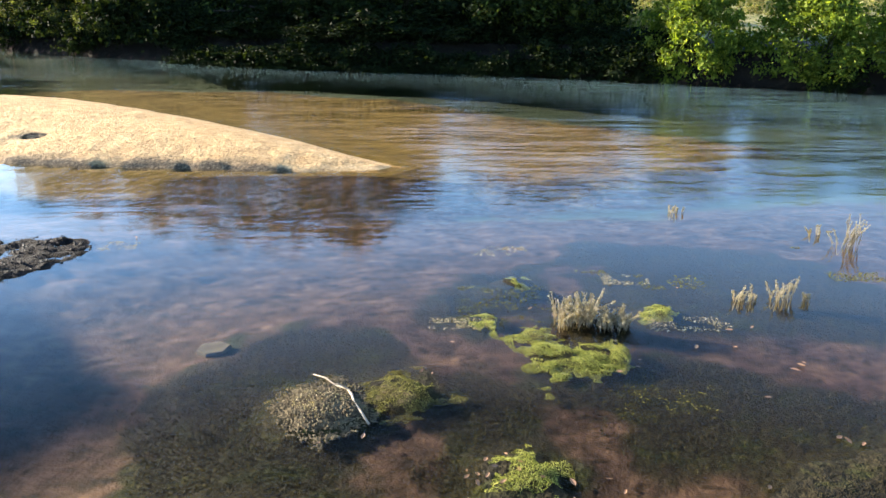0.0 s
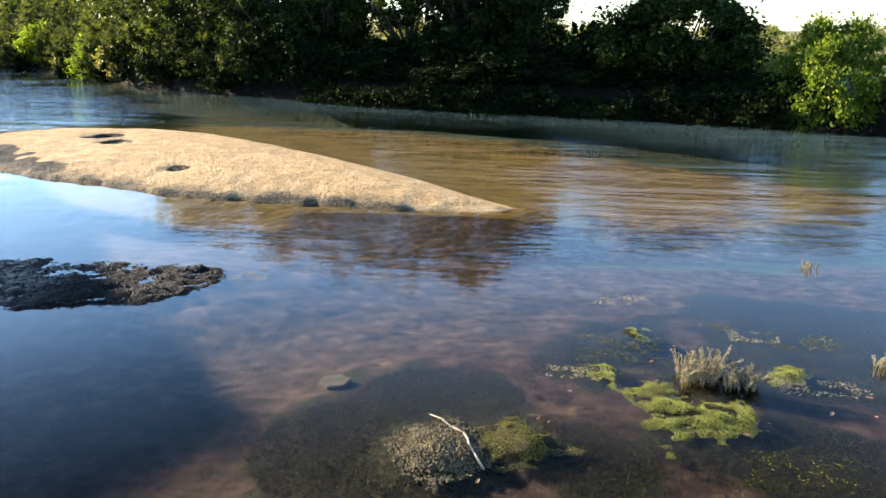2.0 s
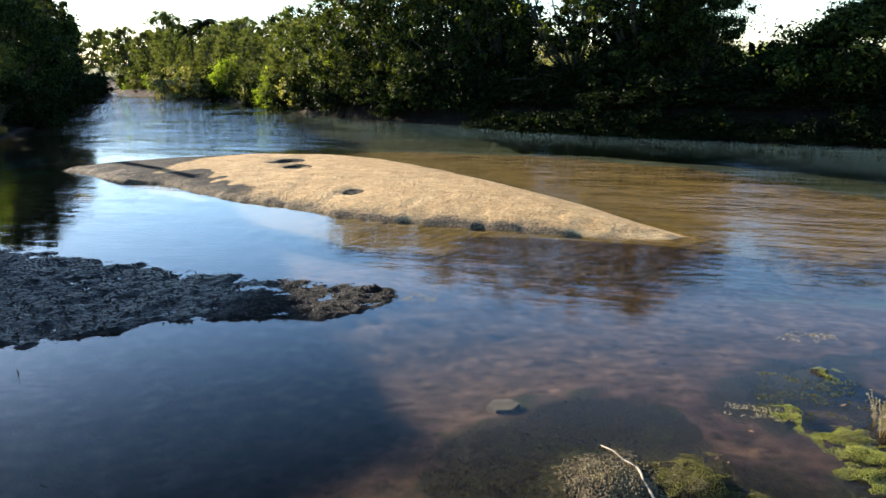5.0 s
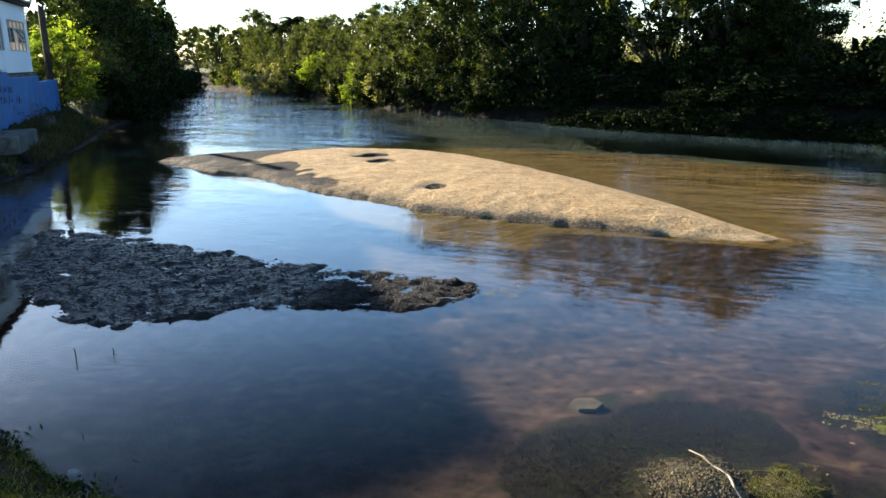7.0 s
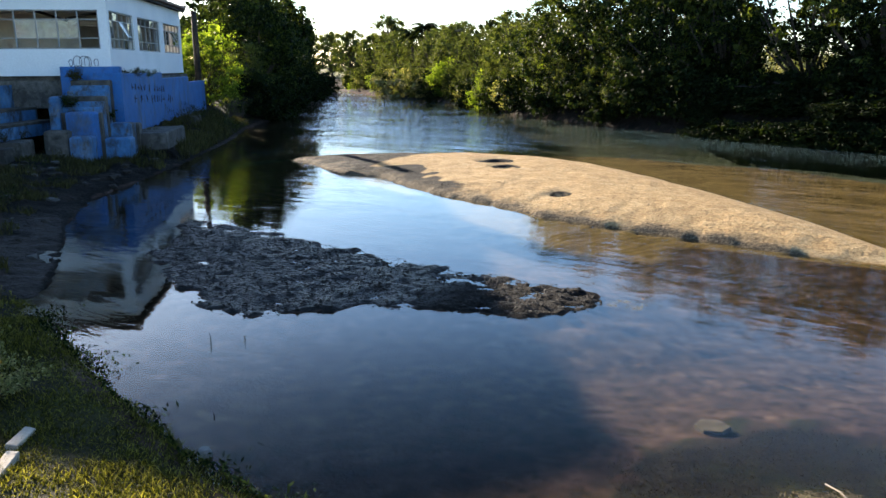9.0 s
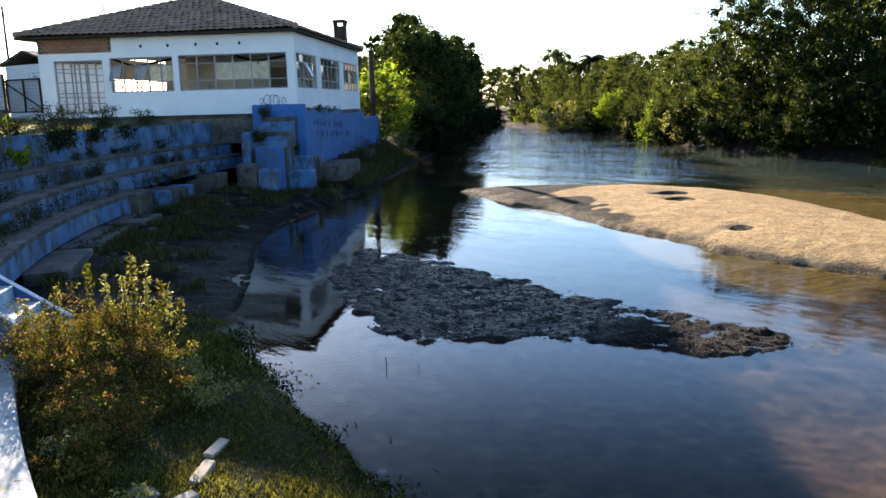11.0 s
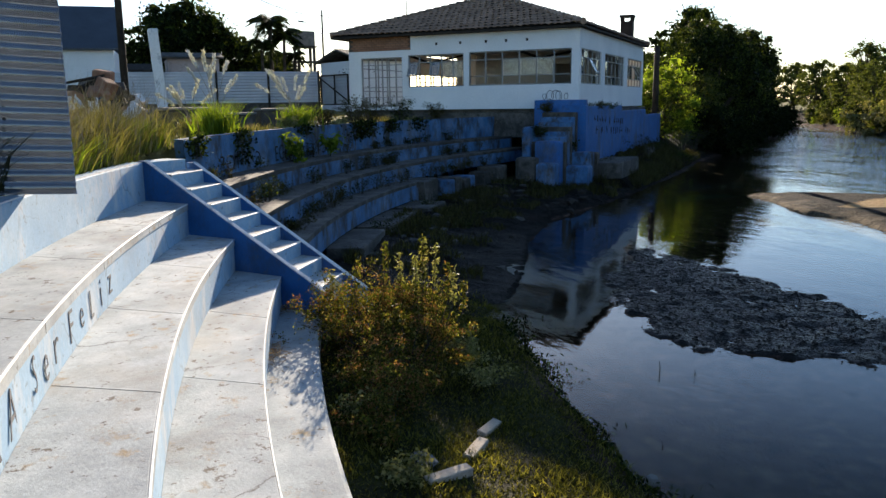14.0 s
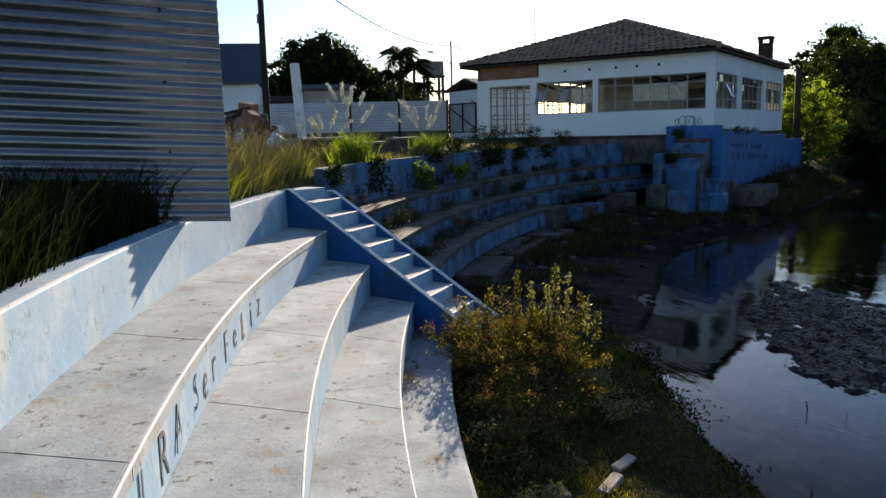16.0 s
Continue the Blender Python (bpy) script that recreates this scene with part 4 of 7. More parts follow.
for s0, top in ((-0.06, stringer_z), (S_WIDE, far_stringer_z)):
    g = Geo()
    outline = [(-0.1, 0.3), (S_LEN, 0.3), (S_LEN, top(S_LEN)), (0.05, top(0.05)), (-0.1, top(0.05))]
    g.sweep(outline, [[along(k, s, z) for k, z in outline] for s in (s0, s0 + 0.06)])
    part("stringer", g, M_BLUE, stair)
    g = Geo()
    cap = [(0.05, top(0.05)), (S_LEN + 0.01, top(S_LEN)), (S_LEN + 0.01, top(S_LEN) + 0.016), (0.05, top(0.05) + 0.016)]
    g.sweep(cap, [[along(k, s, z) for k, z in cap] for s in (s0 - 0.003, s0 + 0.063)])
    part("stringer_edge", g, M_WHITE_EDGE, stair)
# the steps cross the stair aslant
for i in range(8):
    k_far, z1 = 0.26 + 0.38 * i, 2.45 - 0.2 * i
    k_near = k_far + 0.27
    g = Geo()
    ol = [(-0.44, 0.25), (0.0, 0.25), (0.0, z1 - 0.014), (-0.006, z1 - 0.004), (-0.018, z1), (-0.44, z1)]
    g.sweep(ol, [[along(kk + k, side, z) for k, z in ol] for kk, side in ((k_near, 0.0), (k_far, S_WIDE))])
    part("step", g, M_TREAD, stair)
    g = Geo()
    ol = [(0.001, z1 - 0.2), (0.004, z1 - 0.2), (0.004, z1 - 0.018), (0.001, z1 - 0.018)]
    g.sweep(ol, [[along(kk + k, side, z) for k, z in ol] for kk, side in ((k_near, 0.001), (k_far, S_WIDE - 0.001))])
    part("step_face", g, M_BLUE_PALE, stair)
    g = Geo()
    ol = [(-0.022, z1 + 0.0005), (0.006, z1 - 0.016), (0.009, z1 - 0.004), (-0.004, z1 + 0.004), (-0.022, z1 + 0.003)]
    g.sweep(ol, [[along(kk + k, side, z) for k, z in ol] for kk, side in ((k_near, 0.001), (k_far, S_WIDE - 0.001))])
    part("step_nosing", g, M_WHITE_EDGE, stair)
# landing wall at the head of the stair
g = Geo()
ol = [(-0.5, 0.3), (-0.05, 0.3), (-0.05, Z_TOP - 0.01), (-0.5, Z_TOP - 0.01)]
g.sweep(ol, [[along(k, s, z) for k, z in ol] for s in (0.06, S_WIDE - 0.06)])
part("landing", g, M_BLUE_PALE, stair)

# ---- the white house on its blue platform ----
BX, BY = -27.64, 17.21
BU, BW = Vector((-0.741, -0.671, 0)).normalized(), Vector((-0.671, 0.741, 0)).normalized()
HM = Matrix.Translation((BX, BY, 0)) @ Matrix(((BU.x, BW.x, 0, 0), (BU.y, BW.y, 0, 0), (0, 0, 1, 0), (0, 0, 0, 1)))   # x along the front, y into the depth
H_FRONT, H_SIDE, H_BASE, H_EAVE = 10.55, 13.3, 3.27, 6.36
W_LOW, W_HIGH = 4.13, 5.52
house = thing("house", HM, "white plastered single-storey house with broken windows and hipped tile roof", "house")


def wall_with(openings, length, z0, z1, m, mat, name="wall", thick=0.2):
    """A wall along x from 0 to length, its outer face on y = 0; openings: (x0, x1, low, high)."""
    cuts = sorted({0, length, *[a for o in openings for a in o[:2]]})
    g = Geo()
    for a, b in zip(cuts[:-1], cuts[1:]):
        mid = (a + b) / 2
        holes = sorted((o[2], o[3]) for o in openings if o[0] < mid < o[1])
        low = z0
        for h0, h1 in holes:
            if h0 > low:
                g.box(a, b, 0, thick, low, h0, m)
            low = h1
        if low < z1:
            g.box(a, b, 0, thick, low, z1, m)
    bm = bmesh.new()
    me = g.mesh(name)
    bm.from_mesh(me)
    bmesh.ops.remove_doubles(bm, verts=bm.verts, dist=0.0005)
    bm.to_mesh(me)
    bm.free()
    return part(name, me, mat, house)


def window(m, x0, x1, z0, z1, cols, rows, glass, tilted=()):
    """A steel window with bars; glass: which panes still stand."""
    w = new("window")
    w.parent = house
    w.matrix_basis = m
    g = Geo()
    t = 0.045
    g.box(x0, x1, 0.06, 0.12, z0, z0 + t), g.box(x0, x1, 0.06, 0.12, z1 - t, z1)
    g.box(x0, x0 + t, 0.06, 0.12, z0 + t, z1 - t), g.box(x1 - t, x1, 0.06, 0.12, z0 + t, z1 - t)
    part("window_frame", g, M_FRAME, w)
    xs = [x0 + (x1 - x0) * i / cols for i in range(cols + 1)]
    zs = [z0 + (z1 - z0) * k for k in rows]
    for x in xs[1:-1]:
        part("mullion", Geo().box(x - 0.025, x + 0.025, 0.065, 0.115, z0 + t, z1 - t), M_FRAME, w)
    for z in zs[1:-1]:
        part("glazing_bar", Geo().box(x0 + t, x1 - t, 0.07, 0.11, z - 0.018, z + 0.018), M_FRAME, w)
    k = 0
    for i in range(cols):
        for j in range(len(rows) - 1):
            if k in tilted:
                mm = pose((xs[i] + xs[i + 1]) / 2, 0.08, zs[j + 1], -28, 0, 0)
                hw, hh = (xs[i + 1] - xs[i]) / 2 - 0.04, zs[j + 1] - zs[j]
                fr = part("casement", Geo().box(-hw, -hw + 0.04, -0.02, 0.02, -hh, 0).box(hw - 0.04, hw, -0.02, 0.02, -hh, 0).box(-hw, hw, -0.02, 0.02, -hh, -hh + 0.04).box(-hw, hw, -0.02, 0.02, -0.04, 0), M_FRAME, w, at=mm)
                part("pane", Geo().box(-hw + 0.04, hw - 0.04, -0.004, 0.004, -hh + 0.04, -0.04), M_GLASS, w, at=mm)
            elif glass(k):
                part("pane", Geo().box(xs[i] + 0.02, xs[i + 1] - 0.02, 0.086, 0.092, zs[j] + 0.015, zs[j + 1] - 0.015), M_GLASS, w)
            k += 1
    return w


FRONT = Matrix.Identity(4)
RIGHT = Matrix(((0, 1, 0, 0), (1, 0, 0, 0), (0, 0, 1, 0), (0, 0, 0, 1)))               # along the river side
BACK = Matrix.Translation((0, H_SIDE, 0)) @ Matrix.Diagonal((1, -1, 1, 1))
LEFT = Matrix.Translation((H_FRONT, 0, 0)) @ Matrix(((0, -1, 0, 0), (1, 0, 0, 0), (0, 0, 1, 0), (0, 0, 0, 1)))
front_open = [(0.33, 4.74, W_LOW, W_HIGH), (4.97, 7.59, W_LOW, W_HIGH - 0.03), (7.88, 9.93, H_BASE + 0.03, W_HIGH - 0.09)]
right_open = [(0.06, 3.45, W_LOW, W_HIGH), (4.15, 8.2, W_LOW, W_HIGH), (9.0, 12.8, W_LOW, W_HIGH)]
wall_with(front_open, H_FRONT, H_BASE - 0.1, 5.72, FRONT, M_PLASTER)
wall_with([], 7.45, 5.72, H_EAVE, FRONT, M_PLASTER, "wall")
wall_with(right_open, H_SIDE - 0.2, H_BASE - 0.1, H_EAVE, Matrix.Translation((0, 0.2, 0)) @ RIGHT @ Matrix.Identity(4), M_PLASTER)
wall_with([(0.6, 4.6, 3.9, 5.8), (5.0, 9.4, 3.9, 5.8)], H_FRONT - 0.4, H_BASE - 0.1, H_EAVE, Matrix.Translation((0.2, 0, 0)) @ BACK, M_PLASTER)
wall_with([(0.5, 5.0, 3.35, 5.6), (5.4, 12.6, 3.35, 4.95)], H_SIDE - 0.2, H_BASE - 0.1, 5.85, Matrix.Translation((0, 0.2, 0)) @ LEFT, M_PLASTER)
part("floor_slab", Geo().box(0.2, H_FRONT - 0.2, 0.2, H_SIDE - 0.2, H_BASE - 0.25, H_BASE), M_OLD_CONC, house)
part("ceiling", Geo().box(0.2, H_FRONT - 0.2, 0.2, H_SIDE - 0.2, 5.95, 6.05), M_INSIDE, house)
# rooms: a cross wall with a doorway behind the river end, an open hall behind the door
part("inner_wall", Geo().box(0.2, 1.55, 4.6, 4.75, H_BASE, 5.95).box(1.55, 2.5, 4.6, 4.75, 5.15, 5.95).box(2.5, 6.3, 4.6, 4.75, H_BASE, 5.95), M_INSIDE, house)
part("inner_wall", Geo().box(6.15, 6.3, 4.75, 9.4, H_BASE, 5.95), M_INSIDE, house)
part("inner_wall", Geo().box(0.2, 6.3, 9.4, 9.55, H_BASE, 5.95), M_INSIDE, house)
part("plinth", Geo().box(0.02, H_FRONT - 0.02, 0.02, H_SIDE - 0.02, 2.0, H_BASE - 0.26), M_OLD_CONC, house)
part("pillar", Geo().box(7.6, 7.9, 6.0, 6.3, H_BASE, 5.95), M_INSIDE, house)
part("roof_beam", Geo().box(0.21, H_FRONT - 0.21, 3.2, 3.45, 5.6, 5.94), M_INSIDE, house)
for bx, tilt in ((1.0, 9), (2.9, -7), (6.1, 12), (8.3, -10)):
    part("fallen_batten", Geo().box(-0.05, 0.05, -1.5, 1.5, -0.04, 0.04, pose(bx, 2.2, 5.5, tilt, 0, 20 + tilt)), M_DARK, house, "broken roof batten hanging from the ceiling")
part("notice_sheet", Geo().box(1.12, 1.42, 4.585, 4.596, 4.55, 4.95), M_PLASTER, house, "white paper sheet on the inner wall")
window(FRONT, 0.33, 4.74, W_LOW, W_HIGH, 6, (0, 0.28, 0.76, 1), lambda k: k in (4, 7, 10))
window(FRONT, 4.97, 7.59, W_LOW, W_HIGH - 0.03, 5, (0, 0.28, 0.76, 1), lambda k: k in (1, 4), tilted=(7, 13))
window(FRONT, 7.88, 9.93, H_BASE + 0.03, W_HIGH - 0.09, 6, (0, 0.2, 0.4, 0.6, 0.85, 1), lambda k: False)
window(Matrix.Translation((0, 0.2, 0)) @ RIGHT, 0.06, 3.45, W_LOW, W_HIGH, 5, (0, 0.28, 0.76, 1), lambda k: k % 4 == 1, tilted=(7,))
window(Matrix.Translation((0, 0.2, 0)) @ RIGHT, 4.15, 8.2, W_LOW, W_HIGH, 5, (0, 0.28, 0.76, 1), lambda k: k % 5 == 1)
window(Matrix.Translation((0, 0.2, 0)) @ RIGHT, 9.0, 12.8, W_LOW, W_HIGH, 5, (0, 0.28, 0.76, 1), lambda k: k % 3 == 1, tilted=(7,))
window(Matrix.Translation((0.2, 0, 0)) @ BACK, 0.6, 4.6, 3.9, 5.8, 4, (0, 0.3, 0.75, 1), lambda k: False)
window(Matrix.Translation((0.2, 0, 0)) @ BACK, 5.0, 9.4, 3.9, 5.8, 5, (0, 0.3, 0.75, 1), lambda k: False)
window(Matrix.Translation((0, 0.2, 0)) @ LEFT, 0.5, 5.0, 3.35, 5.6, 5, (0, 0.3, 0.75, 1), lambda k: False)
window(Matrix.Translation((0, 0.2, 0)) @ LEFT, 5.4, 12.6, 3.35, 4.95, 7, (0, 0.3, 0.75, 1), lambda k: False)

# bare brick above the door, course by course
brick_wall = part("brick_gable", Geo().box(7.45, H_FRONT, 0.03, 0.2, 5.72, 6.3), M_OLD_CONC, house)
brick_me = Geo().box(-0.112, 0.112, -0.02, 0.02, -0.042, 0.042).mesh("brick")
brick_me.materials.append(M_BRICK)
for row in range(6):
    for i in range(13):
        x = 7.57 + 0.24 * i + (0.12 if row % 2 else 0)
        if x < H_FRONT - 0.11:
            part("brick", brick_me, None, brick_wall, at=pose(x, 0.022, 5.775 + 0.096 * row))
# small vents under the eaves
for x in (2.18, 3.08, 3.96, 5.11, 6.22):
    part("vent", Geo().box(x - 0.05, x + 0.05, -0.006, 0.05, 5.86, 5.97), M_DARK, house)

# hipped roof: four slopes of wavy tile rows
RIDGE = 8.36
x0, x1, y0, y1, ze = -0.22, H_FRONT + 0.72, -0.35, H_SIDE + 0.4, H_EAVE + 0.06
half = (x1 - x0) / 2
ridge_a, ridge_b = Vector(((x0 + x1) / 2, y0 + half * 0.95, RIDGE)), Vector(((x0 + x1) / 2, y1 - half * 0.95, RIDGE))
cor = [Vector((x0, y0, ze)), Vector((x1, y0, ze)), Vector((x1, y1, ze)), Vector((x0, y1, ze))]


def tile_slope(a, b, c, d):
    """Tile rows on the slope between the eave a-b and the ridge d-c (d above a, c above b)."""
    g = Geo()
    length = (b - a).length
    rows = int(((a + b) / 2 - (c + d) / 2).length / 0.36)
    nrm = (b - a).cross(d - a).normalized()
    if nrm.z < 0:
        nrm = -nrm
    rng = random.Random(5)
    cols = int(length / 0.06)
    for i in range(rows):
        k0, k1 = i / rows, min((i + 1.12) / rows, 1.0)
        pts = []
        for k, lift in ((k0, 0.075), (k1, 0.02)):
            p, q = a.lerp(d, k), b.lerp(c, k)
            row = []
            for j in range(cols + 1):
                s = j / cols
                pos = p.lerp(q, s)
                along_eave = (pos - a).dot((b - a).normalized())
                row.append(pos + nrm * (lift + 0.045 * math.cos(along_eave * 2 * math.pi / 0.24) + 0.012 * math.sin(along_eave * 3.1 + i * 2.3)))
            pts.append(row)
        v = pts[0] + pts[1] + [p - nrm * 0.05 for p in pts[0]]
        n = cols + 1
        g.add(v, [(j, j + 1, n + j + 1, n + j) for j in range(cols)] + [(2 * n + j, 2 * n + j + 1, j + 1, j) for j in range(cols)])
    return g


for a, b, c, d in ((cor[1], cor[2], ridge_b, ridge_a), (cor[2], cor[3], ridge_b, ridge_b), (cor[3], cor[0], ridge_a, ridge_b)):
    tagged(part("roof_slope", tile_slope(a, b, c, d), M_TILE, house, "weathered grey-brown clay tiles", smooth=False), kind="stuff")
deck = Geo().add([*[p - Vector((0, 0, 0.06)) for p in cor], ridge_a - Vector((0, 0, 0.06)), ridge_b - Vector((0, 0, 0.06)), *[p - Vector((0, 0, 0.14)) for p in cor]],
                 [(0, 1, 4), (1, 2, 5, 4), (2, 3, 5), (3, 0, 4, 5), (9, 8, 7, 6), (0, 6, 7, 1), (1, 7, 8, 2), (2, 8, 9, 3), (3, 9, 6, 0)])
roof_deck = part("roof_deck", deck, M_DARK, house)
# front slope: single tiles, a little uneven
T_WIDE, T_LONG = 0.275, 0.43
g = Geo()
prof = [(k / 6 * T_WIDE * 1.08 - T_WIDE * 0.54, 0.055 * math.sin(math.pi * k / 6) ** 0.8) for k in range(7)]
g.add([(px, -0.02, pz + 0.045) for px, pz in prof] + [(px * 0.92, T_LONG * 1.08, pz + 0.005) for px, pz in prof] + [(px, -0.02, pz + 0.015) for px, pz in prof],
      [(i, i + 1, 8 + i, 7 + i) for i in range(6)] + [(14 + i, 15 + i, i + 1, i) for i in range(6)])
tile_me = g.mesh("roof_tile", True)
tile_me.materials.append(M_TILE)
slope_v = (ridge_a - (cor[0] + cor[1]) / 2)
slope_len = slope_v.length
up = slope_v.normalized()
across = (cor[1] - cor[0]).normalized()
basis = Matrix((across, up, across.cross(up))).transposed().to_4x4()
rng = random.Random(8)
rows_n = int(slope_len / T_LONG)
for i in range(rows_n):
    k = i * T_LONG / slope_len
    p, q = cor[0].lerp(ridge_a, k), cor[1].lerp(ridge_a, k)
    n = max(1, int((q - p).length / T_WIDE))
    for j in range(n):
        pos = p + across * ((j + 0.5) * (q - p).length / n) + Vector((rng.uniform(-0.006, 0.006), 0, rng.uniform(-0.01, 0.012) - 0.03 * math.sin(3.1 * (j / max(n, 1)))))
        part("roof_tile", tile_me, None, roof_deck, at=Matrix.Translation(pos) @ basis @ pose(0, 0, 0, rng.uniform(-1.5, 1.5), rng.uniform(-2, 2), rng.uniform(-2, 2)))
for a, b in ((cor[0], ridge_a), (cor[1], ridge_a), (cor[2], ridge_b), (cor[3], ridge_b), (ridge_a, ridge_b)):
    n = int((b - a).length / 0.38)
    g = Geo()
    for i in range(n):
        p, q = a.lerp(b, i / n), a.lerp(b, (i + 1.1) / n)
        g.tube([p + Vector((0, 0, 0.06)), q + Vector((0, 0, 0.035))], [0.13, 0.1], 8)
    tagged(part("ridge_capping", g, M_TILE, house), kind="stuff")
chimney = part("chimney", Geo().box(0.68, 1.3, 13.34, 13.95, 2.6, 7.7, None, 0.03), M_DARK, house, "dark sooty chimney")
part("chimney_cap", Geo().box(0.62, 1.36, 13.28, 14.0, 7.92, 8.04, None, 0.02), M_DARK, chimney)
for px, py in ((0.72, 13.39), (1.26, 13.39), (0.72, 13.9), (1.26, 13.9)):
    part("cap_leg", Geo().box(px - 0.06, px + 0.06, py - 0.06, py + 0.06, 7.69, 7.94), M_DARK, chimney)

# blue platform under the river end of the house
platform = thing("platform", HM, "blue painted retaining platform with graffiti under the house", "platform", kind="structure")
PX = -0.45
part("platform_wall", Geo().box(PX, 0.62, -0.6, -0.3, 0.4, 3.28, None, 0.03).box(PX + 0.1, 1.75, -0.3, -0.02, 0.4, 3.5, None, 0.02), M_BLUE, platform)
part("platform_wall", Geo().box(PX, PX + 0.25, -0.3, 6.0, 0.4, 3.24, None, 0.03).box(PX, PX + 0.25, 6.0, 12.0, 0.4, 2.98, None, 0.03).box(PX, PX + 0.25, 12.0, 16.8, 0.2, 2.7, None, 0.03), M_BLUE, platform)
part("platform_fill", Geo().box(PX + 0.25, -0.004, -0.02, 13.2, 0.4, 3.1), M_OLD_CONC, platform)
part("lower_slab", Geo().box(-1.9, PX - 0.02, -0.4, 2.6, 0.4, 1.02, pose(0, 0, 0, 1.0, 2.0, 1.5), 0.04), M_OLD_CONC, platform)
part("lower_slab", Geo().box(-1.7, PX - 0.02, 8.0, 10.2, 0.3, 1.05, pose(0, 0, 0, 0, 3.0, -2), 0.05), M_OLD_CONC, platform)
# a second stair beside the platform, half broken
stair_2 = thing("stair_far", HM, "worn blue concrete stair at the end of the terraces", "stair", kind="structure")
for i in range(7):
    part("step", Geo().box(-0.12 + 0.03 * (i % 3), 1.25, -0.85 - 0.24 * i, -0.3 if i == 0 else -0.62 - 0.24 * i, 0.3, 3.02 - 0.18 * i, None, 0.035), M_BLUE_OLD if i % 3 else M_OLD_CONC, stair_2)
for xa, xb, ya, yb, zt, mt in ((-0.02, 0.95, -2.7, -2.15, 1.98, M_BLUE), (-0.8, -0.04, -1.35, -0.62, 1.5, M_BLUE_OLD), (-0.9, -0.02, -2.15, -1.38, 1.04, M_BLUE_OLD), (-0.9, -0.62, -0.6, -0.1, 1.45, M_OLD_CONC), (1.27, 1.6, -2.4, -0.3, 2.5, M_BLUE_OLD), (0.0, 0.7, -3.3, -2.72, 1.2, M_BLUE_OLD), (0.75, 1.5, -3.2, -2.72, 1.4, M_OLD_CONC)):
    part("side_block", Geo().box(xa, xb, ya, yb, 0.3, zt, pose(0, 0, 0, 0, 0, 1.5 * math.sin(9 * xa)), 0.06), mt, stair_2)

# ---- trees and scrub ----
def crown_points(rng, n_clumps, w, d, h, base, hollow=0.55):
    """Clump centres in an uneven crown, wide low down and rounded above, with bulges and hollows."""
    t = rng.uniform(0, 1, n_clumps) ** 0.9
    prof = np.where(t > 0.35, np.sqrt(np.maximum(1 - ((t - 0.35) / 0.68) ** 2, 0.02)), 0.78 + 0.22 * t / 0.35)
    a = rng.uniform(0, 2 * math.pi, n_clumps)
    r = np.sqrt(rng.uniform(hollow ** 2, 1, n_clumps)) * prof
    p1, p2, p3 = rng.uniform(0, 6.28, 3)
    r = r * (1 + 0.16 * np.sin(3 * a + p1 + 3 * t) + 0.12 * np.sin(5 * a + p2 - 4 * t) + rng.uniform(-0.1, 0.1, n_clumps))
    top = 1 + 0.1 * np.sin(2 * a + p3) * (r > 0.2)
    return np.c_[r * np.cos(a) * w / 2, r * np.sin(a) * d / 2, base + t * (h - base) * top]


def leaves_for(rng, clumps, per, spread, size, up=0.6, flat=1.0, core=0.0):
    n = len(clumps) * per
    c = np.repeat(clumps, per, 0)
    off = rng.normal(0, 1, (n, 3)) * spread * rng.uniform(0.6, 1.3, len(clumps)).repeat(per)[:, None]
    off[:, 2] *= 0.7 * flat
    pos = c + off
    nrm = unit(rng.normal(0, 1, (n, 3)) + np.array([0, 0, up]) + 0.7 * unit(off))
    a = unit(np.cross(nrm, rng.normal(0, 1, (n, 3))))
    b = np.cross(nrm, a)
    s = size * rng.uniform(0.55, 1.35, n)
    if core:
        big = rng.uniform(0, 1, n) < core
        s = np.where(big, s * 2.6, s)
        pos = np.where(big[:, None], c + off * 0.35, pos)
    return pos, a * s[:, None], b * (s * rng.uniform(0.4, 0.7, n))[:, None], s * 0.25


def tree(name, seed, h, w, d, trunk, clumps, per, leaf_size, mat, spread, label, hollow=0.55, stems=1, category="tree"):
    """A tree at the origin: tapered trunk, limbs to the clumps, and a crown of leaves with gaps."""
    rng = np.random.RandomState(seed)
    root = thing(name, None, label, category)
    base = trunk * 0.85
    cl = crown_points(rng, clumps, w, d, h, base, hollow)
    g = Geo()
    for s in range(stems):
        ox, oy = (rng.uniform(-0.5, 0.5, 2) * w * 0.16) if stems > 1 else (0, 0)
        r0 = 0.035 * h / math.sqrt(stems)
        lean = rng.uniform(-0.35, 0.35, 2)
        top = (ox + lean[0] * trunk * 0.6, oy + lean[1] * trunk * 0.6, trunk)
        g.tube([(ox, oy, -0.5), (ox + lean[0] * 0.15, oy + lean[1] * 0.15, trunk * 0.4), top], [r0 * 1.35, r0, r0 * 0.75], 8)
        for c in cl[s::stems][: 14 // stems + 3]:
            mid = ((top[0] + c[0]) / 2 + rng.uniform(-0.2, 0.2), (top[1] + c[1]) / 2 + rng.uniform(-0.2, 0.2), (top[2] * 0.6 + c[2] * 0.4))
            g.tube([top, mid, tuple(c)], [r0 * 0.55, r0 * 0.33, r0 * 0.1], 5)
    part("trunk", g, M_BARK, root, smooth=True)
    pos, u, v, b = leaves_for(rng, cl, per, spread, leaf_size, core=0.1)
    part("crown", quads_mesh("crown", pos, u, v, mat, b), None, root)
    return root


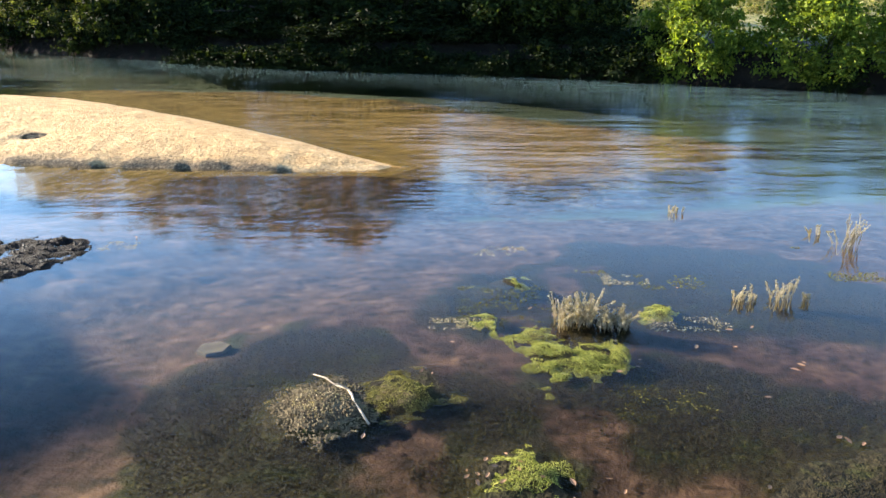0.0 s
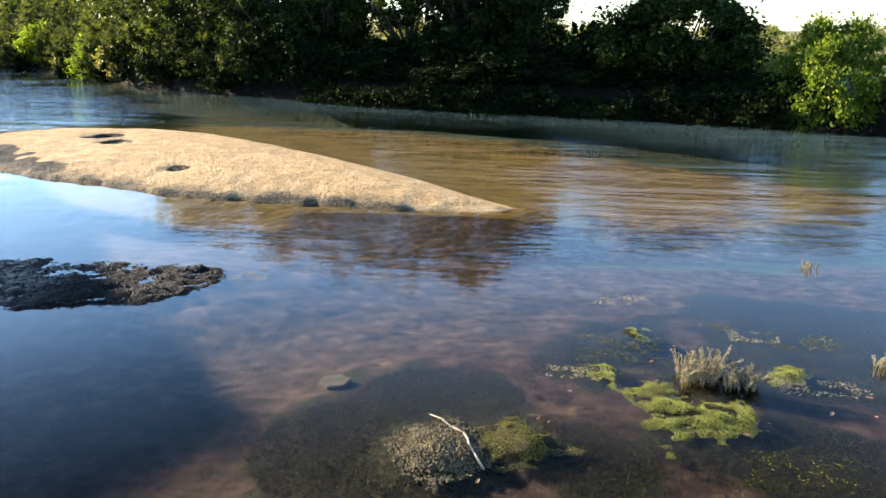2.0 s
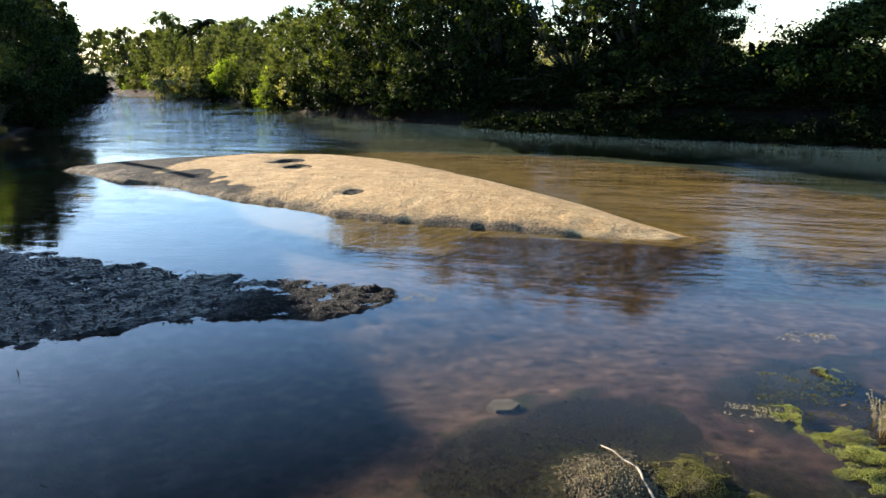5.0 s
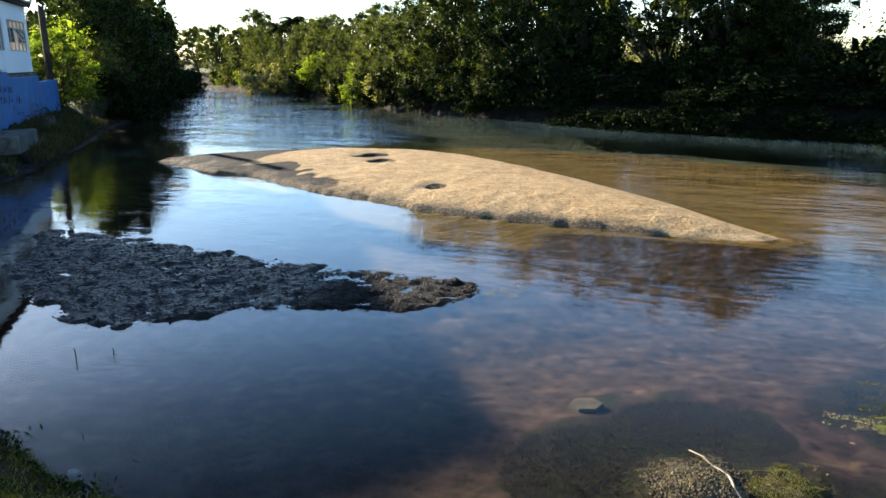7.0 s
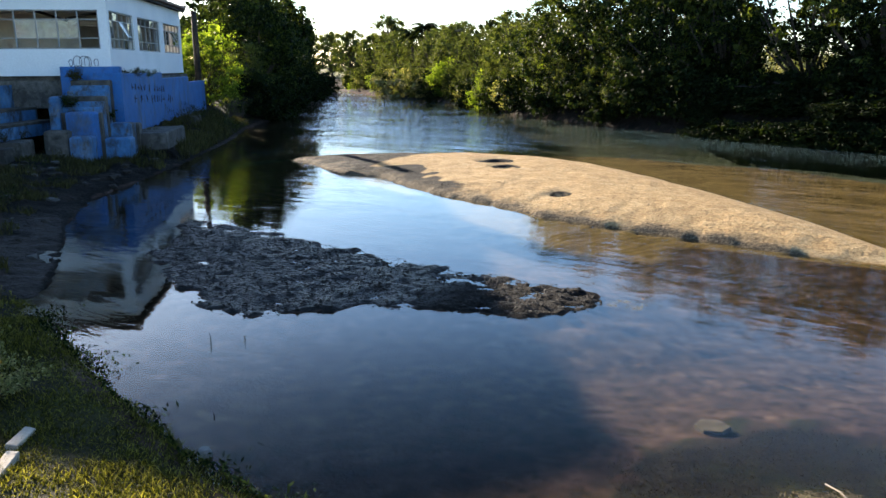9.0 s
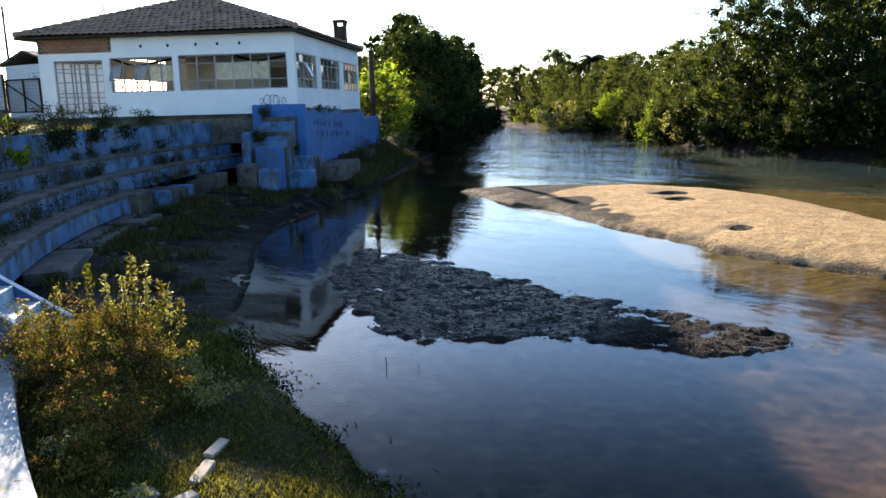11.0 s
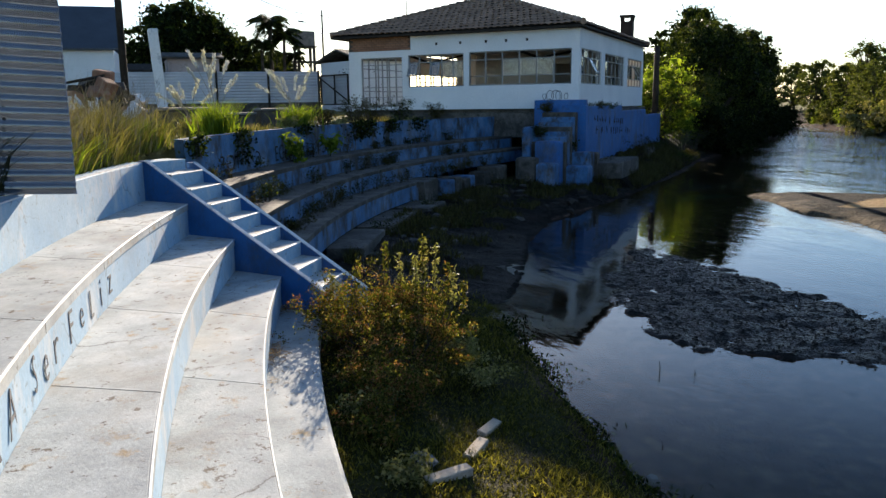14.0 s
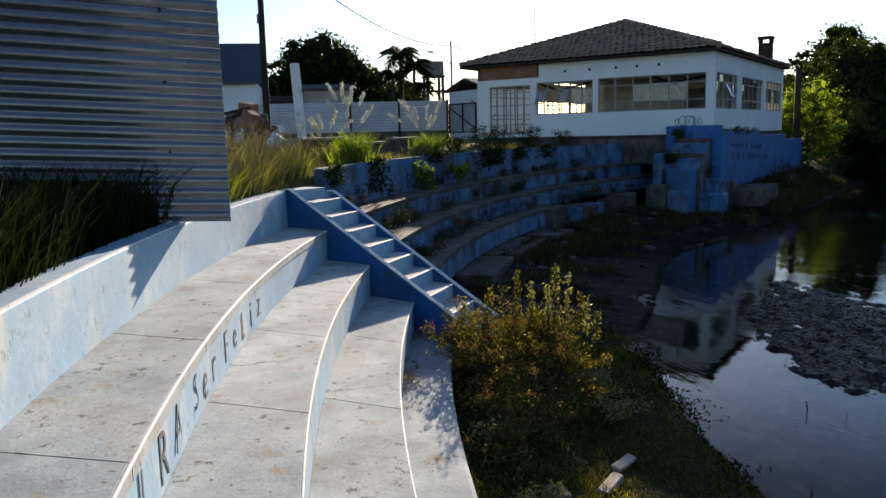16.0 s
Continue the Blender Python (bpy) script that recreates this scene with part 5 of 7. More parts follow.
def plant(proto, x, y, s=1.0, rz=0.0, label="", sz=None, dz=0.0):
    m = pose(x, y, float(ground_z(x, y)[0]) + dz, 0, 0, rz)
    o = copy_thing(proto, m)
    o.scale = (s, s, sz or s)
    if label:
        o["label"] = label
    return o


def palm(name, seed, h, label, fronds=34, reach=1.7):
    """A palm at the origin: slim ringed trunk and arching fronds with drooping leaflets."""
    rng = np.random.RandomState(seed)
    root = thing(name, None, label, "palm tree")
    part("trunk", Geo().tube([(0, 0, -0.5), (0.08, 0.05, h * 0.5), (0.15, 0.0, h)], [0.2, 0.14, 0.13], 8), M_BARK, root, smooth=True)
    c, u, v = [], [], []
    for i in range(fronds):
        az, rise = rng.uniform(0, 6.28), rng.uniform(-0.6, 1.45)
        d, side = np.array([math.cos(az), math.sin(az), 0]), np.array([-math.sin(az), math.cos(az), 0])
        for k in np.linspace(0.15, 1.0, 22):
            p = np.array([0.15, 0, h]) + d * reach * k * math.cos(rise * (1 - k * 0.6)) + np.array([0, 0, reach * (math.sin(rise) * k - 0.75 * k * k)])
            for sgn in (-1, 1):
                w = side * sgn * 0.8 + d * 0.35 + np.array([0, 0, -0.35 - 0.4 * rng.uniform()])
                w = w / np.linalg.norm(w) * 0.36 * (1.1 - 0.6 * k)
                c.append(p + w), u.append(w), v.append(d * 0.06)
    part("crown", quads_mesh("crown", c, u, v, M_LEAF_DARK), None, root)
    return root


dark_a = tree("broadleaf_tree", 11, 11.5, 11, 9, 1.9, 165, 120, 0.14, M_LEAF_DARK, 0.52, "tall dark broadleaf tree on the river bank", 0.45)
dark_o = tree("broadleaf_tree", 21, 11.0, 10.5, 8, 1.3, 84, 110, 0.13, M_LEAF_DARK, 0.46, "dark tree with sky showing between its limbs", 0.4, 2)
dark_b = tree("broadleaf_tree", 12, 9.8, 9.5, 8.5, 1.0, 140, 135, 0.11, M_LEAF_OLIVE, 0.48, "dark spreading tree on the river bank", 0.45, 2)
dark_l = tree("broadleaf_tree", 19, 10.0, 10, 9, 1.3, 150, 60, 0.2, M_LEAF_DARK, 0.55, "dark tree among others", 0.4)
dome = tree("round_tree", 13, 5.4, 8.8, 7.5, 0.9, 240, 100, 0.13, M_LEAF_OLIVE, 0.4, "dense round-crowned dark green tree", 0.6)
mid_a = tree("broadleaf_tree", 14, 8.5, 8, 8, 0.8, 105, 95, 0.115, M_LEAF_MID, 0.44, "sunlit green tree at the water's edge", 0.45, 2)
mid_l = tree("broadleaf_tree", 24, 8.5, 8, 8, 1.0, 85, 56, 0.18, M_LEAF_MID, 0.48, "green tree farther up the river", 0.45, 2)
bright_a = tree("bright_bush", 15, 3.8, 4.0, 3.6, 0.3, 70, 110, 0.075, M_LEAF_BRIGHT, 0.28, "bright green leafy bush on the bank", 0.45, 3, "bush")
round_a = tree("round_bush", 26, 3.6, 4.6, 4.0, 0.2, 190, 75, 0.075, M_LEAF_LEMON, 0.24, "dense rounded yellow-green bush on the water's edge", 0.55, 3, "bush")
scrub_a = tree("scrub_bush", 16, 3.0, 4.2, 3.8, 0.3, 40, 44, 0.13, M_LEAF_SCRUB, 0.34, "dusty grey-green scrub on the dry slope", 0.4, 3, "bush")
# this bush carries the shade under the bank trees in its leaf colour
under_a = tree("bank_bush", 17, 3.0, 5.0, 4.0, 0.2, 60, 48, 0.14, M_LEAF_SHADE, 0.42, "near-black bush on the bank, shade put into its leaf colour", 0.4, 3, "bush")
airy = tree("airy_tree", 18, 10.5, 6.0, 5.5, 6.5, 30, 60, 0.2, M_LEAF_MID, 0.55, "tall airy tree over the others", 0.3)
palm_a = palm("palm_tree", 5, 6.2, "palm with dark drooping fronds among the trees")


def shore_at(line, x):
    """y of a shore line at x."""
    for (ax, ay), (bx, by) in zip(line[:-1], line[1:]):
        if min(ax, bx) <= x <= max(ax, bx):
            return ay + (by - ay) * (x - ax) / (bx - ax)


rs = random.Random(3)
# far bank: tall dark trees from upstream to the gap
for x, y, p, s in ((-27.5, 53.5, mid_a, 0.8), (-24.5, 49.5, dark_b, 0.82), (-20.6, 48.0, dark_b, 0.86), (-16.4, 45.6, dark_b, 0.85), (-12.8, 44.6, dark_o, 0.8), (-8.8, 42.4, dark_o, 0.78),
                   (-4.9, 40.8, dark_a, 0.7), (-2.0, 39.8, dark_a, 0.47), (-20, 54, dark_l, 0.8), (-15.5, 51.5, dark_l, 0.6), (-4.0, 46.0, dark_l, 0.5)):
    plant(p, x, y, s, rs.uniform(0, 360))
plant(dome, 4.9, 37.0, 0.85, 30, sz=0.72)
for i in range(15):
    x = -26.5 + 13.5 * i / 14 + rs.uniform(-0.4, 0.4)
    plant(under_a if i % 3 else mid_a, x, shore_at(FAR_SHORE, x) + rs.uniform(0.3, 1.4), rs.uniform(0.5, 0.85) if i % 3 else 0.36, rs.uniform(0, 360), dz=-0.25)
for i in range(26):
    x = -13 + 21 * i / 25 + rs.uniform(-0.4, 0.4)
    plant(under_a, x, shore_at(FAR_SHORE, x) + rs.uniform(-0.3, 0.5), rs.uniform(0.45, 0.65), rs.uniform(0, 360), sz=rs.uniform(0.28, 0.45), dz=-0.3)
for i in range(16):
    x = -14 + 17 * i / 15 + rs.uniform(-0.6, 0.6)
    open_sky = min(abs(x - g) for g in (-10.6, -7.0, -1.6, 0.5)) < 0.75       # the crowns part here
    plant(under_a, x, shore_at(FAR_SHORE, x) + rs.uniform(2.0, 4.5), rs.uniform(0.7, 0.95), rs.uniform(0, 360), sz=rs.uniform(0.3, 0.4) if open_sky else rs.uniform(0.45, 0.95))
# added row of near-black bushes darkens the pale bank foot
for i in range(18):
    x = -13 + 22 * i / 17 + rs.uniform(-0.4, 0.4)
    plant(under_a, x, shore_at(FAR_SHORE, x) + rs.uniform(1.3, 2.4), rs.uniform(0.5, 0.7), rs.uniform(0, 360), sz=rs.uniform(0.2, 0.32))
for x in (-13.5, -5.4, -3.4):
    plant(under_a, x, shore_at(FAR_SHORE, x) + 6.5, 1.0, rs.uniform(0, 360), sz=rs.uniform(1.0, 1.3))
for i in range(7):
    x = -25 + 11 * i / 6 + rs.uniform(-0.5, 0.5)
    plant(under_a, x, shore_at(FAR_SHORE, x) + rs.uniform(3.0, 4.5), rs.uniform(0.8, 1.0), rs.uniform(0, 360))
for x, y, s in ((-26.5, 49.6, 0.7), (-25, 47.6, 0.6)):
    plant(bright_a, x, y, s, rs.uniform(0, 360))
# downstream of the gap: rounded bushes down to the water, dry scrub behind
for x, y, s, sz, p in ((9.8, 31.6, 0.9, 1.06, round_a), (13.6, 30.0, 0.95, 0.95, round_a), (16.9, 28.8, 0.95, 0.9, round_a), (19.5, 28.2, 0.9, 0.72, round_a), (23.5, 27.6, 1.0, 0.8, round_a),
                       (14.6, 29.0, 0.45, 0.42, under_a), (17.8, 28.0, 0.5, 0.45, under_a), (21.6, 27.4, 0.6, 0.5, under_a), (7.6, 36.5, 0.5, 0.42, scrub_a), (9.4, 36.0, 0.5, 0.4, scrub_a)):
    plant(p, x, y, s, rs.uniform(0, 360), sz=sz, dz=-0.9 if p in (round_a, under_a) else 0.0)
for i in range(40):
    plant(scrub_a, rs.uniform(-60, 0), rs.uniform(55, 170), rs.uniform(0.6, 1.3), rs.uniform(0, 360))
for i in range(120):
    d, a = 46 + 124 * (i / 119) ** 1.5, rs.uniform(-2, 38)
    plant(scrub_a if i % 5 or d < 70 else bright_a, d * math.sin(radians(a)), d * math.cos(radians(a)), rs.uniform(0.4, 0.9), rs.uniform(0, 360), sz=rs.uniform(0.3, 0.62))
# upstream on the far bank
for x, y, p, s in ((-33, 57, mid_a, 0.72), (-37, 61.5, mid_a, 0.66), (-42, 65, mid_a, 0.62), (-47, 68.5, mid_a, 0.7), (-53, 72.5, mid_a, 0.64), (-58, 77, mid_a, 0.7), (-64, 81, mid_a, 0.68), (-70, 86, mid_l, 0.7), (-78, 92, mid_l, 0.75),
                   (-88, 98, mid_l, 0.85), (-98, 104, mid_l, 0.85), (-38, 68, mid_l, 0.68), (-46, 75, dark_l, 0.62), (-56, 82, mid_l, 0.78), (-75, 92, airy, 0.85), (-68, 95, dark_l, 0.66), (-110, 110, dark_l, 0.8), (-82, 103, mid_l, 0.9), (-34, 64, dark_l, 0.58)):
    plant(p, x, y, s, rs.uniform(0, 360))
for x, y, s in ((-56.4, 75.8, 1.05), (-59, 76.8, 0.95), (-52.6, 76.5, 0.9), (-58.6, 11.2, 0.98), (-59.6, 12.4, 0.86), (-60, 13.2, 0.62), (-57.6, 10.4, 0.72)):
    plant(palm_a, x, y, s, rs.uniform(0, 360))
for i in range(38):
    k = i / 37
    x = -28.5 - 52 * k
    p = (under_a, scrub_a, mid_a, under_a, mid_a, bright_a, under_a)[i % 7]
    plant(p, x, shore_at(FAR_SHORE, x) + rs.uniform(0.3, 1.2), rs.uniform(0.55, 0.85) if p is not mid_a else rs.uniform(0.3, 0.42), rs.uniform(0, 360), dz=-0.6)
for x, y in ((-66, 92), (-76, 100), (-87, 107), (-98, 112), (-58, 85)):
    plant(under_a, x, y, 1.7, rs.uniform(0, 360))
# left bank past the house
# the dark_l at (-51.5, 34) is unseen, added behind the house to cast shade
for x, y, p, s in ((-40.8, 32.0, bright_a, 1.1), (-41.2, 35.0, mid_a, 0.46), (-40.4, 31.6, mid_a, 0.38), (-40.0, 34.6, under_a, 0.8), (-41.0, 36.2, under_a, 0.8), (-44.6, 39.4, dark_a, 0.64), (-51.5, 34.0, dark_l, 0.4), (-48.2, 41.5, dark_b, 0.76), (-52.5, 48.0, dark_b, 0.66), (-56.5, 54.5, dark_l, 0.5), (-64, 60, dark_l, 0.8), (-70, 66, dark_l, 0.8), (-76, 72, dark_l, 0.75),
                   (-84, 78, dark_l, 0.8), (-58, 49, dark_l, 0.8), (-66, 56, dark_l, 0.9), (-95, 82, dark_l, 0.9), (-110, 84, dark_l, 1.0), (-125, 84, dark_l, 1.0)):
    plant(p, x, y, s, rs.uniform(0, 360))
for i in range(12):
    k = i / 11
    x = -41 - 30 * k
    plant(under_a, x, shore_at(NEAR_SHORE, x) - rs.uniform(0.4, 1.4), rs.uniform(0.7, 1.0), rs.uniform(0, 360), dz=-0.4)
# behind the fence and the house: dense dark crowns
for x, y, p, s, sz in ((-61, 4.6, dark_l, 0.7, 0.66), (-61, 7.2, dark_l, 0.7, 0.62), (-62, 2.4, dark_l, 0.5, 0.42), (-63, 6.0, dark_l, 0.85, 0.72), (-64, 9.4, dark_l, 0.6, 0.5), (-66, 12.6, dark_l, 0.5, 0.42), (-62, 17.5, mid_l, 0.42, 0.4), (-70, 0, dark_l, 0.5, 0.5),
                       (-75, 15, dark_l, 0.5, 0.45), (-52, 16.0, dark_l, 0.3, 0.34)):
    plant(p, x, y, s, rs.uniform(0, 360), sz=sz)
for p in (dark_a, dark_o, dark_b, dark_l, mid_l, dome, mid_a, bright_a, round_a, scrub_a, under_a, airy, palm_a):
    for o in list(p.children_recursive) + [p]:
        bpy.data.objects.remove(o)

# ---- behind the terraces: sheet fence, posts, houses, plants ----
# corrugated sheet standing on the wall, its waves level
def wave_sheet(length, height, pitch, depth, slope=0.0, n=8):
    """A corrugated sheet in the x-z plane, waves along x, with real thickness."""
    g = Geo()
    rows = int(height / pitch * n)
    front, back = [], []
    for j in range(rows + 1):
        z = j * pitch / n
        y = depth * 2 / math.pi * math.asin(0.985 * math.cos(2 * math.pi * j / n))
        for x in (0.0, length * 0.25, length * 0.5, length * 0.75, length):
            front.append((x, y, z - slope * x))
            back.append((x, y + 0.003, z - slope * x))
    k = len(front)
    f = [(j * 5 + i, j * 5 + i + 1, (j + 1) * 5 + i + 1, (j + 1) * 5 + i) for j in range(rows) for i in range(4)]
    g.add(front + back, f + [tuple(reversed([k + a for a in q])) for q in f])
    return g


SHEET_M = pose(-9.08, -0.57, 2.6, 0, 0, -84)
sheet = thing("corrugated_fence", SHEET_M, "tall grey corrugated sheet fence standing on the terrace wall", "fence")
part("sheet", wave_sheet(5.0, 3.4, 0.1165, 0.042, -0.055, 12), M_SHEET, sheet)
for x in (0.5, 2.6, 4.7):
    part("post", Geo().box(x - 0.04, x + 0.04, -0.13, -0.05, -0.3, 3.4), M_DARK, sheet)
for x in (0.55, 2.6):
    for z in (0.62, 1.3, 1.99, 2.68):
        part("bolt", Geo().tube([(x, 0.02, z + 0.055 * x + 0.08), (x, 0.05, z + 0.055 * x + 0.08)], [0.016, 0.016], 6), M_DARK, sheet)

# pale metal sheet fence far behind
FA, FB = Vector((-46.8, 0.2, 3.5)), Vector((-45.0, 11.2, 3.4))
fd = (FB - FA).normalized()
fence = thing("metal_fence", Matrix.Translation(FA) @ pose(0, 0, 0, 0, 0, math.degrees(math.atan2(fd.y, fd.x))), "long pale metal sheet fence with dark posts", "fence")
panel_me = wave_sheet(2.72, 1.75, 0.16, 0.012).mesh("fence_panel", True)
panel_me.materials.append(M_FENCE)
for i in range(4):
    part("fence_panel", panel_me, None, fence, at=pose(2.78 * i + 0.05, 0, 0.05))
part("fence_footing", Geo().box(-0.05, 11.2, -0.02, 0.14, -0.7, 0.1, None, 0.02), M_OLD_CONC, fence, "dirty grey concrete footing")
for i in range(5):
    part("fence_post", Geo().box(2.78 * i - 0.06, 2.78 * i + 0.06, -0.12, -0.02, -0.4, 1.85), M_DARK, fence)
gate = thing("metal_gate", Matrix.Translation((-44.9, 11.3, 3.42)) @ pose(0, 0, 0, 0, 0, 20), "pale sheet metal gate with a diagonal brace", "gate")
part("gate_sheet", wave_sheet(2.6, 1.6, 0.16, 0.012), M_FENCE, gate, smooth=True)
part("gate_frame", Geo().box(0, 0.07, -0.09, -0.02, 0, 1.65).box(2.53, 2.6, -0.09, -0.02, 0, 1.65).box(0.07, 2.53, -0.09, -0.02, 1.58, 1.65).box(0.07, 2.53, -0.09, -0.02, 0, 0.07).box(1.3, 1.36, -0.085, -0.025, 0.07, 1.58), M_DARK, gate)
part("brace", Geo().tube([(0.05, -0.06, 1.45), (2.55, -0.06, 0.2)], [0.04, 0.04], 4), M_DARK, gate)

# leaning white concrete post on its footing
post = thing("concrete_post", pose(-24.6, 1.38, float(ground_z(-24.6, 1.38)[0]), 0, 0, 0), "leaning whitewashed concrete post on a dark footing", "post")
part("post_shaft", Geo().box(-0.14, 0.14, -0.13, 0.13, 0.5, 2.78, pose(0, 0, 0, 3.2, 0, 0), 0.03), M_WHITE_EDGE, post)
part("footing", Geo().box(-0.7, 0.7, -0.5, 0.5, -0.3, 0.55, None, 0.05), M_BLUE_OLD, post)
# remnant of a low wall
for i, (ax, ay, bx, by, h) in enumerate(((-19.8, 0.9, -22.4, 2.4, 0.55), (-22.6, 2.6, -24.4, 3.8, 0.42), (-24.6, 4.0, -26.4, 5.2, 0.5))):
    d = Vector((bx - ax, by - ay, 0))
    m = Matrix.Translation((ax, ay, float(ground_z(ax, ay)[0]) - 0.2)) @ pose(0, 0, 0, 0, 0, math.degrees(math.atan2(d.y, d.x)))
    lw = thing("low_wall", m, "broken low grey concrete wall among dry grass", "wall", "low wall pieces")
    part("wall_piece", Geo().box(0, d.length, -0.1, 0.1, 0, h + 0.2, None, 0.03), M_OLD_CONC, lw)
    part("coping", Geo().box(-0.03, d.length + 0.03, -0.14, 0.14, h + 0.2, h + 0.27, None, 0.02), M_STONE, lw)

# utility pole and cables
pole = thing("utility_pole", pose(-38.6, 0.8, float(ground_z(-38.6, 0.8)[0])), "tall dark wooden utility pole with cables", "pole")
part("pole_shaft", Geo().tube([(0, 0, -0.5), (0, 0, 5), (0.05, 0.02, 9.6)], [0.17, 0.15, 0.12], 10), M_DARK, pole, smooth=True)
part("crossarm", Geo().box(-0.9, 0.9, -0.06, 0.06, 8.7, 8.85), M_DARK, pole)
part("meter_box", Geo().box(-0.42, -0.15, -0.2, 0.1, 5.6, 6.0, None, 0.03), M_FRAME, pole)
for dy in (-0.7, 0.7):
    part("insulator", Geo().tube([(dy, 0, 8.85), (dy, 0, 9.0)], [0.05, 0.035], 8), M_FRAME, pole)


def sag(a, b, drop, n=14):
    a, b = Vector(a), Vector(b)
    return [a.lerp(b, i / n) - Vector((0, 0, drop * 4 * (i / n) * (1 - i / n))) for i in range(n + 1)]


cable = thing("power_cable", None, "black overhead power cable", "cable")
part("cable_span", Geo().tube(sag((-38.5, 1.0, 12.2), (-60, 15.5, 10.0), 1.2), [0.028] * 15, 5), M_DARK, cable)
part("cable_span", Geo().tube(sag((-60, 15.5, 10.0), (-78, 40, 10.5), 0.9), [0.028] * 15, 5), M_DARK, cable)
lamp_post = thing("street_lamp", pose(-60, 15.5, float(ground_z(-60, 15.5)[0])), "thin street pole with curved lamp arm", "street lamp")
part("pole_shaft", Geo().tube([(0, 0, -0.3), (0, 0, 7.2)], [0.1, 0.07], 8), M_DARK, lamp_post)
part("lamp_arm", Geo().tube([(0, 0, 5.4), (0.2, -0.7, 6.0), (0.3, -1.5, 6.3)], [0.04, 0.035, 0.03], 6), M_FRAME, lamp_post)
part("lamp_head", Geo().tube([(0.3, -1.5, 6.3), (0.35, -1.95, 6.32)], [0.09, 0.05], 8), M_FRAME, lamp_post)
antenna = thing("antenna_mast", pose(-38.0, 13.9, 0), "thin antenna mast on the house roof", "antenna")
part("mast", Geo().tube([(0, 0, 7.6), (0, 0, 9.5)], [0.035, 0.025], 6), M_DARK, antenna)
part("mast_arm", Geo().tube([(0, -0.15, 8.8), (0.1, -1.5, 9.15)], [0.015, 0.012], 5), M_DARK, antenna)


def shed(name, x, y, rz, w, d, h, roof_h, wall_mat, roof_mat, label, over=0.3):
    m = Matrix.Translation((x, y, float(ground_z(x, y)[0]) - 0.3)) @ pose(0, 0, 0, 0, 0, rz)
    o = thing(name, m, label, "house")
    part("wall", Geo().box(0, w, 0, 0.2, 0, h).box(0, w, d - 0.2, d, 0, h).box(0, 0.2, 0.2, d - 0.2, 0, h).box(w - 0.2, w, 0.2, d - 0.2, 0, h), wall_mat, o)
    g = Geo()
    ol = [(-over, h - 0.05), (d / 2, h + roof_h), (d + over, h - 0.05), (d + over, h + 0.07), (d / 2, h + roof_h + 0.13), (-over, h + 0.07)]
    g.sweep(ol, [[(xx, yy, zz) for yy, zz in ol] for xx in (-over, w + over)])
    part("roof", g, roof_mat, o)
    for i in range(max(1, int(w / 2.6))):
        xa = 0.7 + 2.6 * i
        wd = new("window")
        wd.parent = o
        part("window_frame", Geo().box(xa, xa + 1.1, -0.03, 0.01, h * 0.45, h * 0.45 + 0.06).box(xa, xa + 1.1, -0.03, 0.01, h * 0.8, h * 0.8 + 0.06).box(xa, xa + 0.06, -0.03, 0.01, h * 0.45 + 0.06, h * 0.8).box(xa + 1.04, xa + 1.1, -0.03, 0.01, h * 0.45 + 0.06, h * 0.8), M_FRAME, wd)
        part("pane", Geo().box(xa + 0.06, xa + 1.04, -0.012, -0.004, h * 0.45 + 0.06, h * 0.8), M_DARK, wd)
    return o


shed("slate_house", -53, 1.1, -95, 5.0, 5.5, 3.5, 2.4, M_PLASTER, M_SLATE, "small house with a steep dark blue sheet roof")
shed("low_house", -58.5, 7.2, -92, 3.2, 4, 3.6, 0.35, surface("faded_pink_plaster", [(0.3, (0.4, 0.32, 0.29)), (0.7, (0.55, 0.46, 0.42))], 0.7, 12, 0.9, 0.01, stain=(0.2, 0.17, 0.15)), M_OLD_CONC, "low faded pink plaster house behind the fence")
shed("green_shed", -56, 3.2, -92, 2.4, 3, 2.7, 0.4, surface("green_painted_wall", [(0.3, (0.06, 0.2, 0.15)), (0.7, (0.1, 0.28, 0.2))], 0.7, 12, 0.8, 0.006), M_DARK, "small green painted shed")
shed("far_house", -56, 17.8, -75, 4.0, 5, 3.4, 0.7, M_PLASTER, M_OLD_CONC, "far white house with a grey roof")
tank = thing("water_tower", pose(-61, 14.3, float(ground_z(-61, 14.3)[0])), "square grey water tank on a concrete frame", "water tower")
for sx in (-0.6, 0.6):
    for sy in (-0.6, 0.6):
        part("leg", Geo().box(sx - 0.1, sx + 0.1, sy - 0.1, sy + 0.1, -0.3, 4.6), M_OLD_CONC, tank)
for z in (2.0, 3.4, 4.5):
    part("deck", Geo().box(-0.8, 0.8, -0.8, 0.8, z, z + 0.12), M_OLD_CONC, tank)
part("tank_box", Geo().box(-0.68, 0.68, -0.68, 0.68, 4.62, 5.7, None, 0.06), M_STONE, tank)

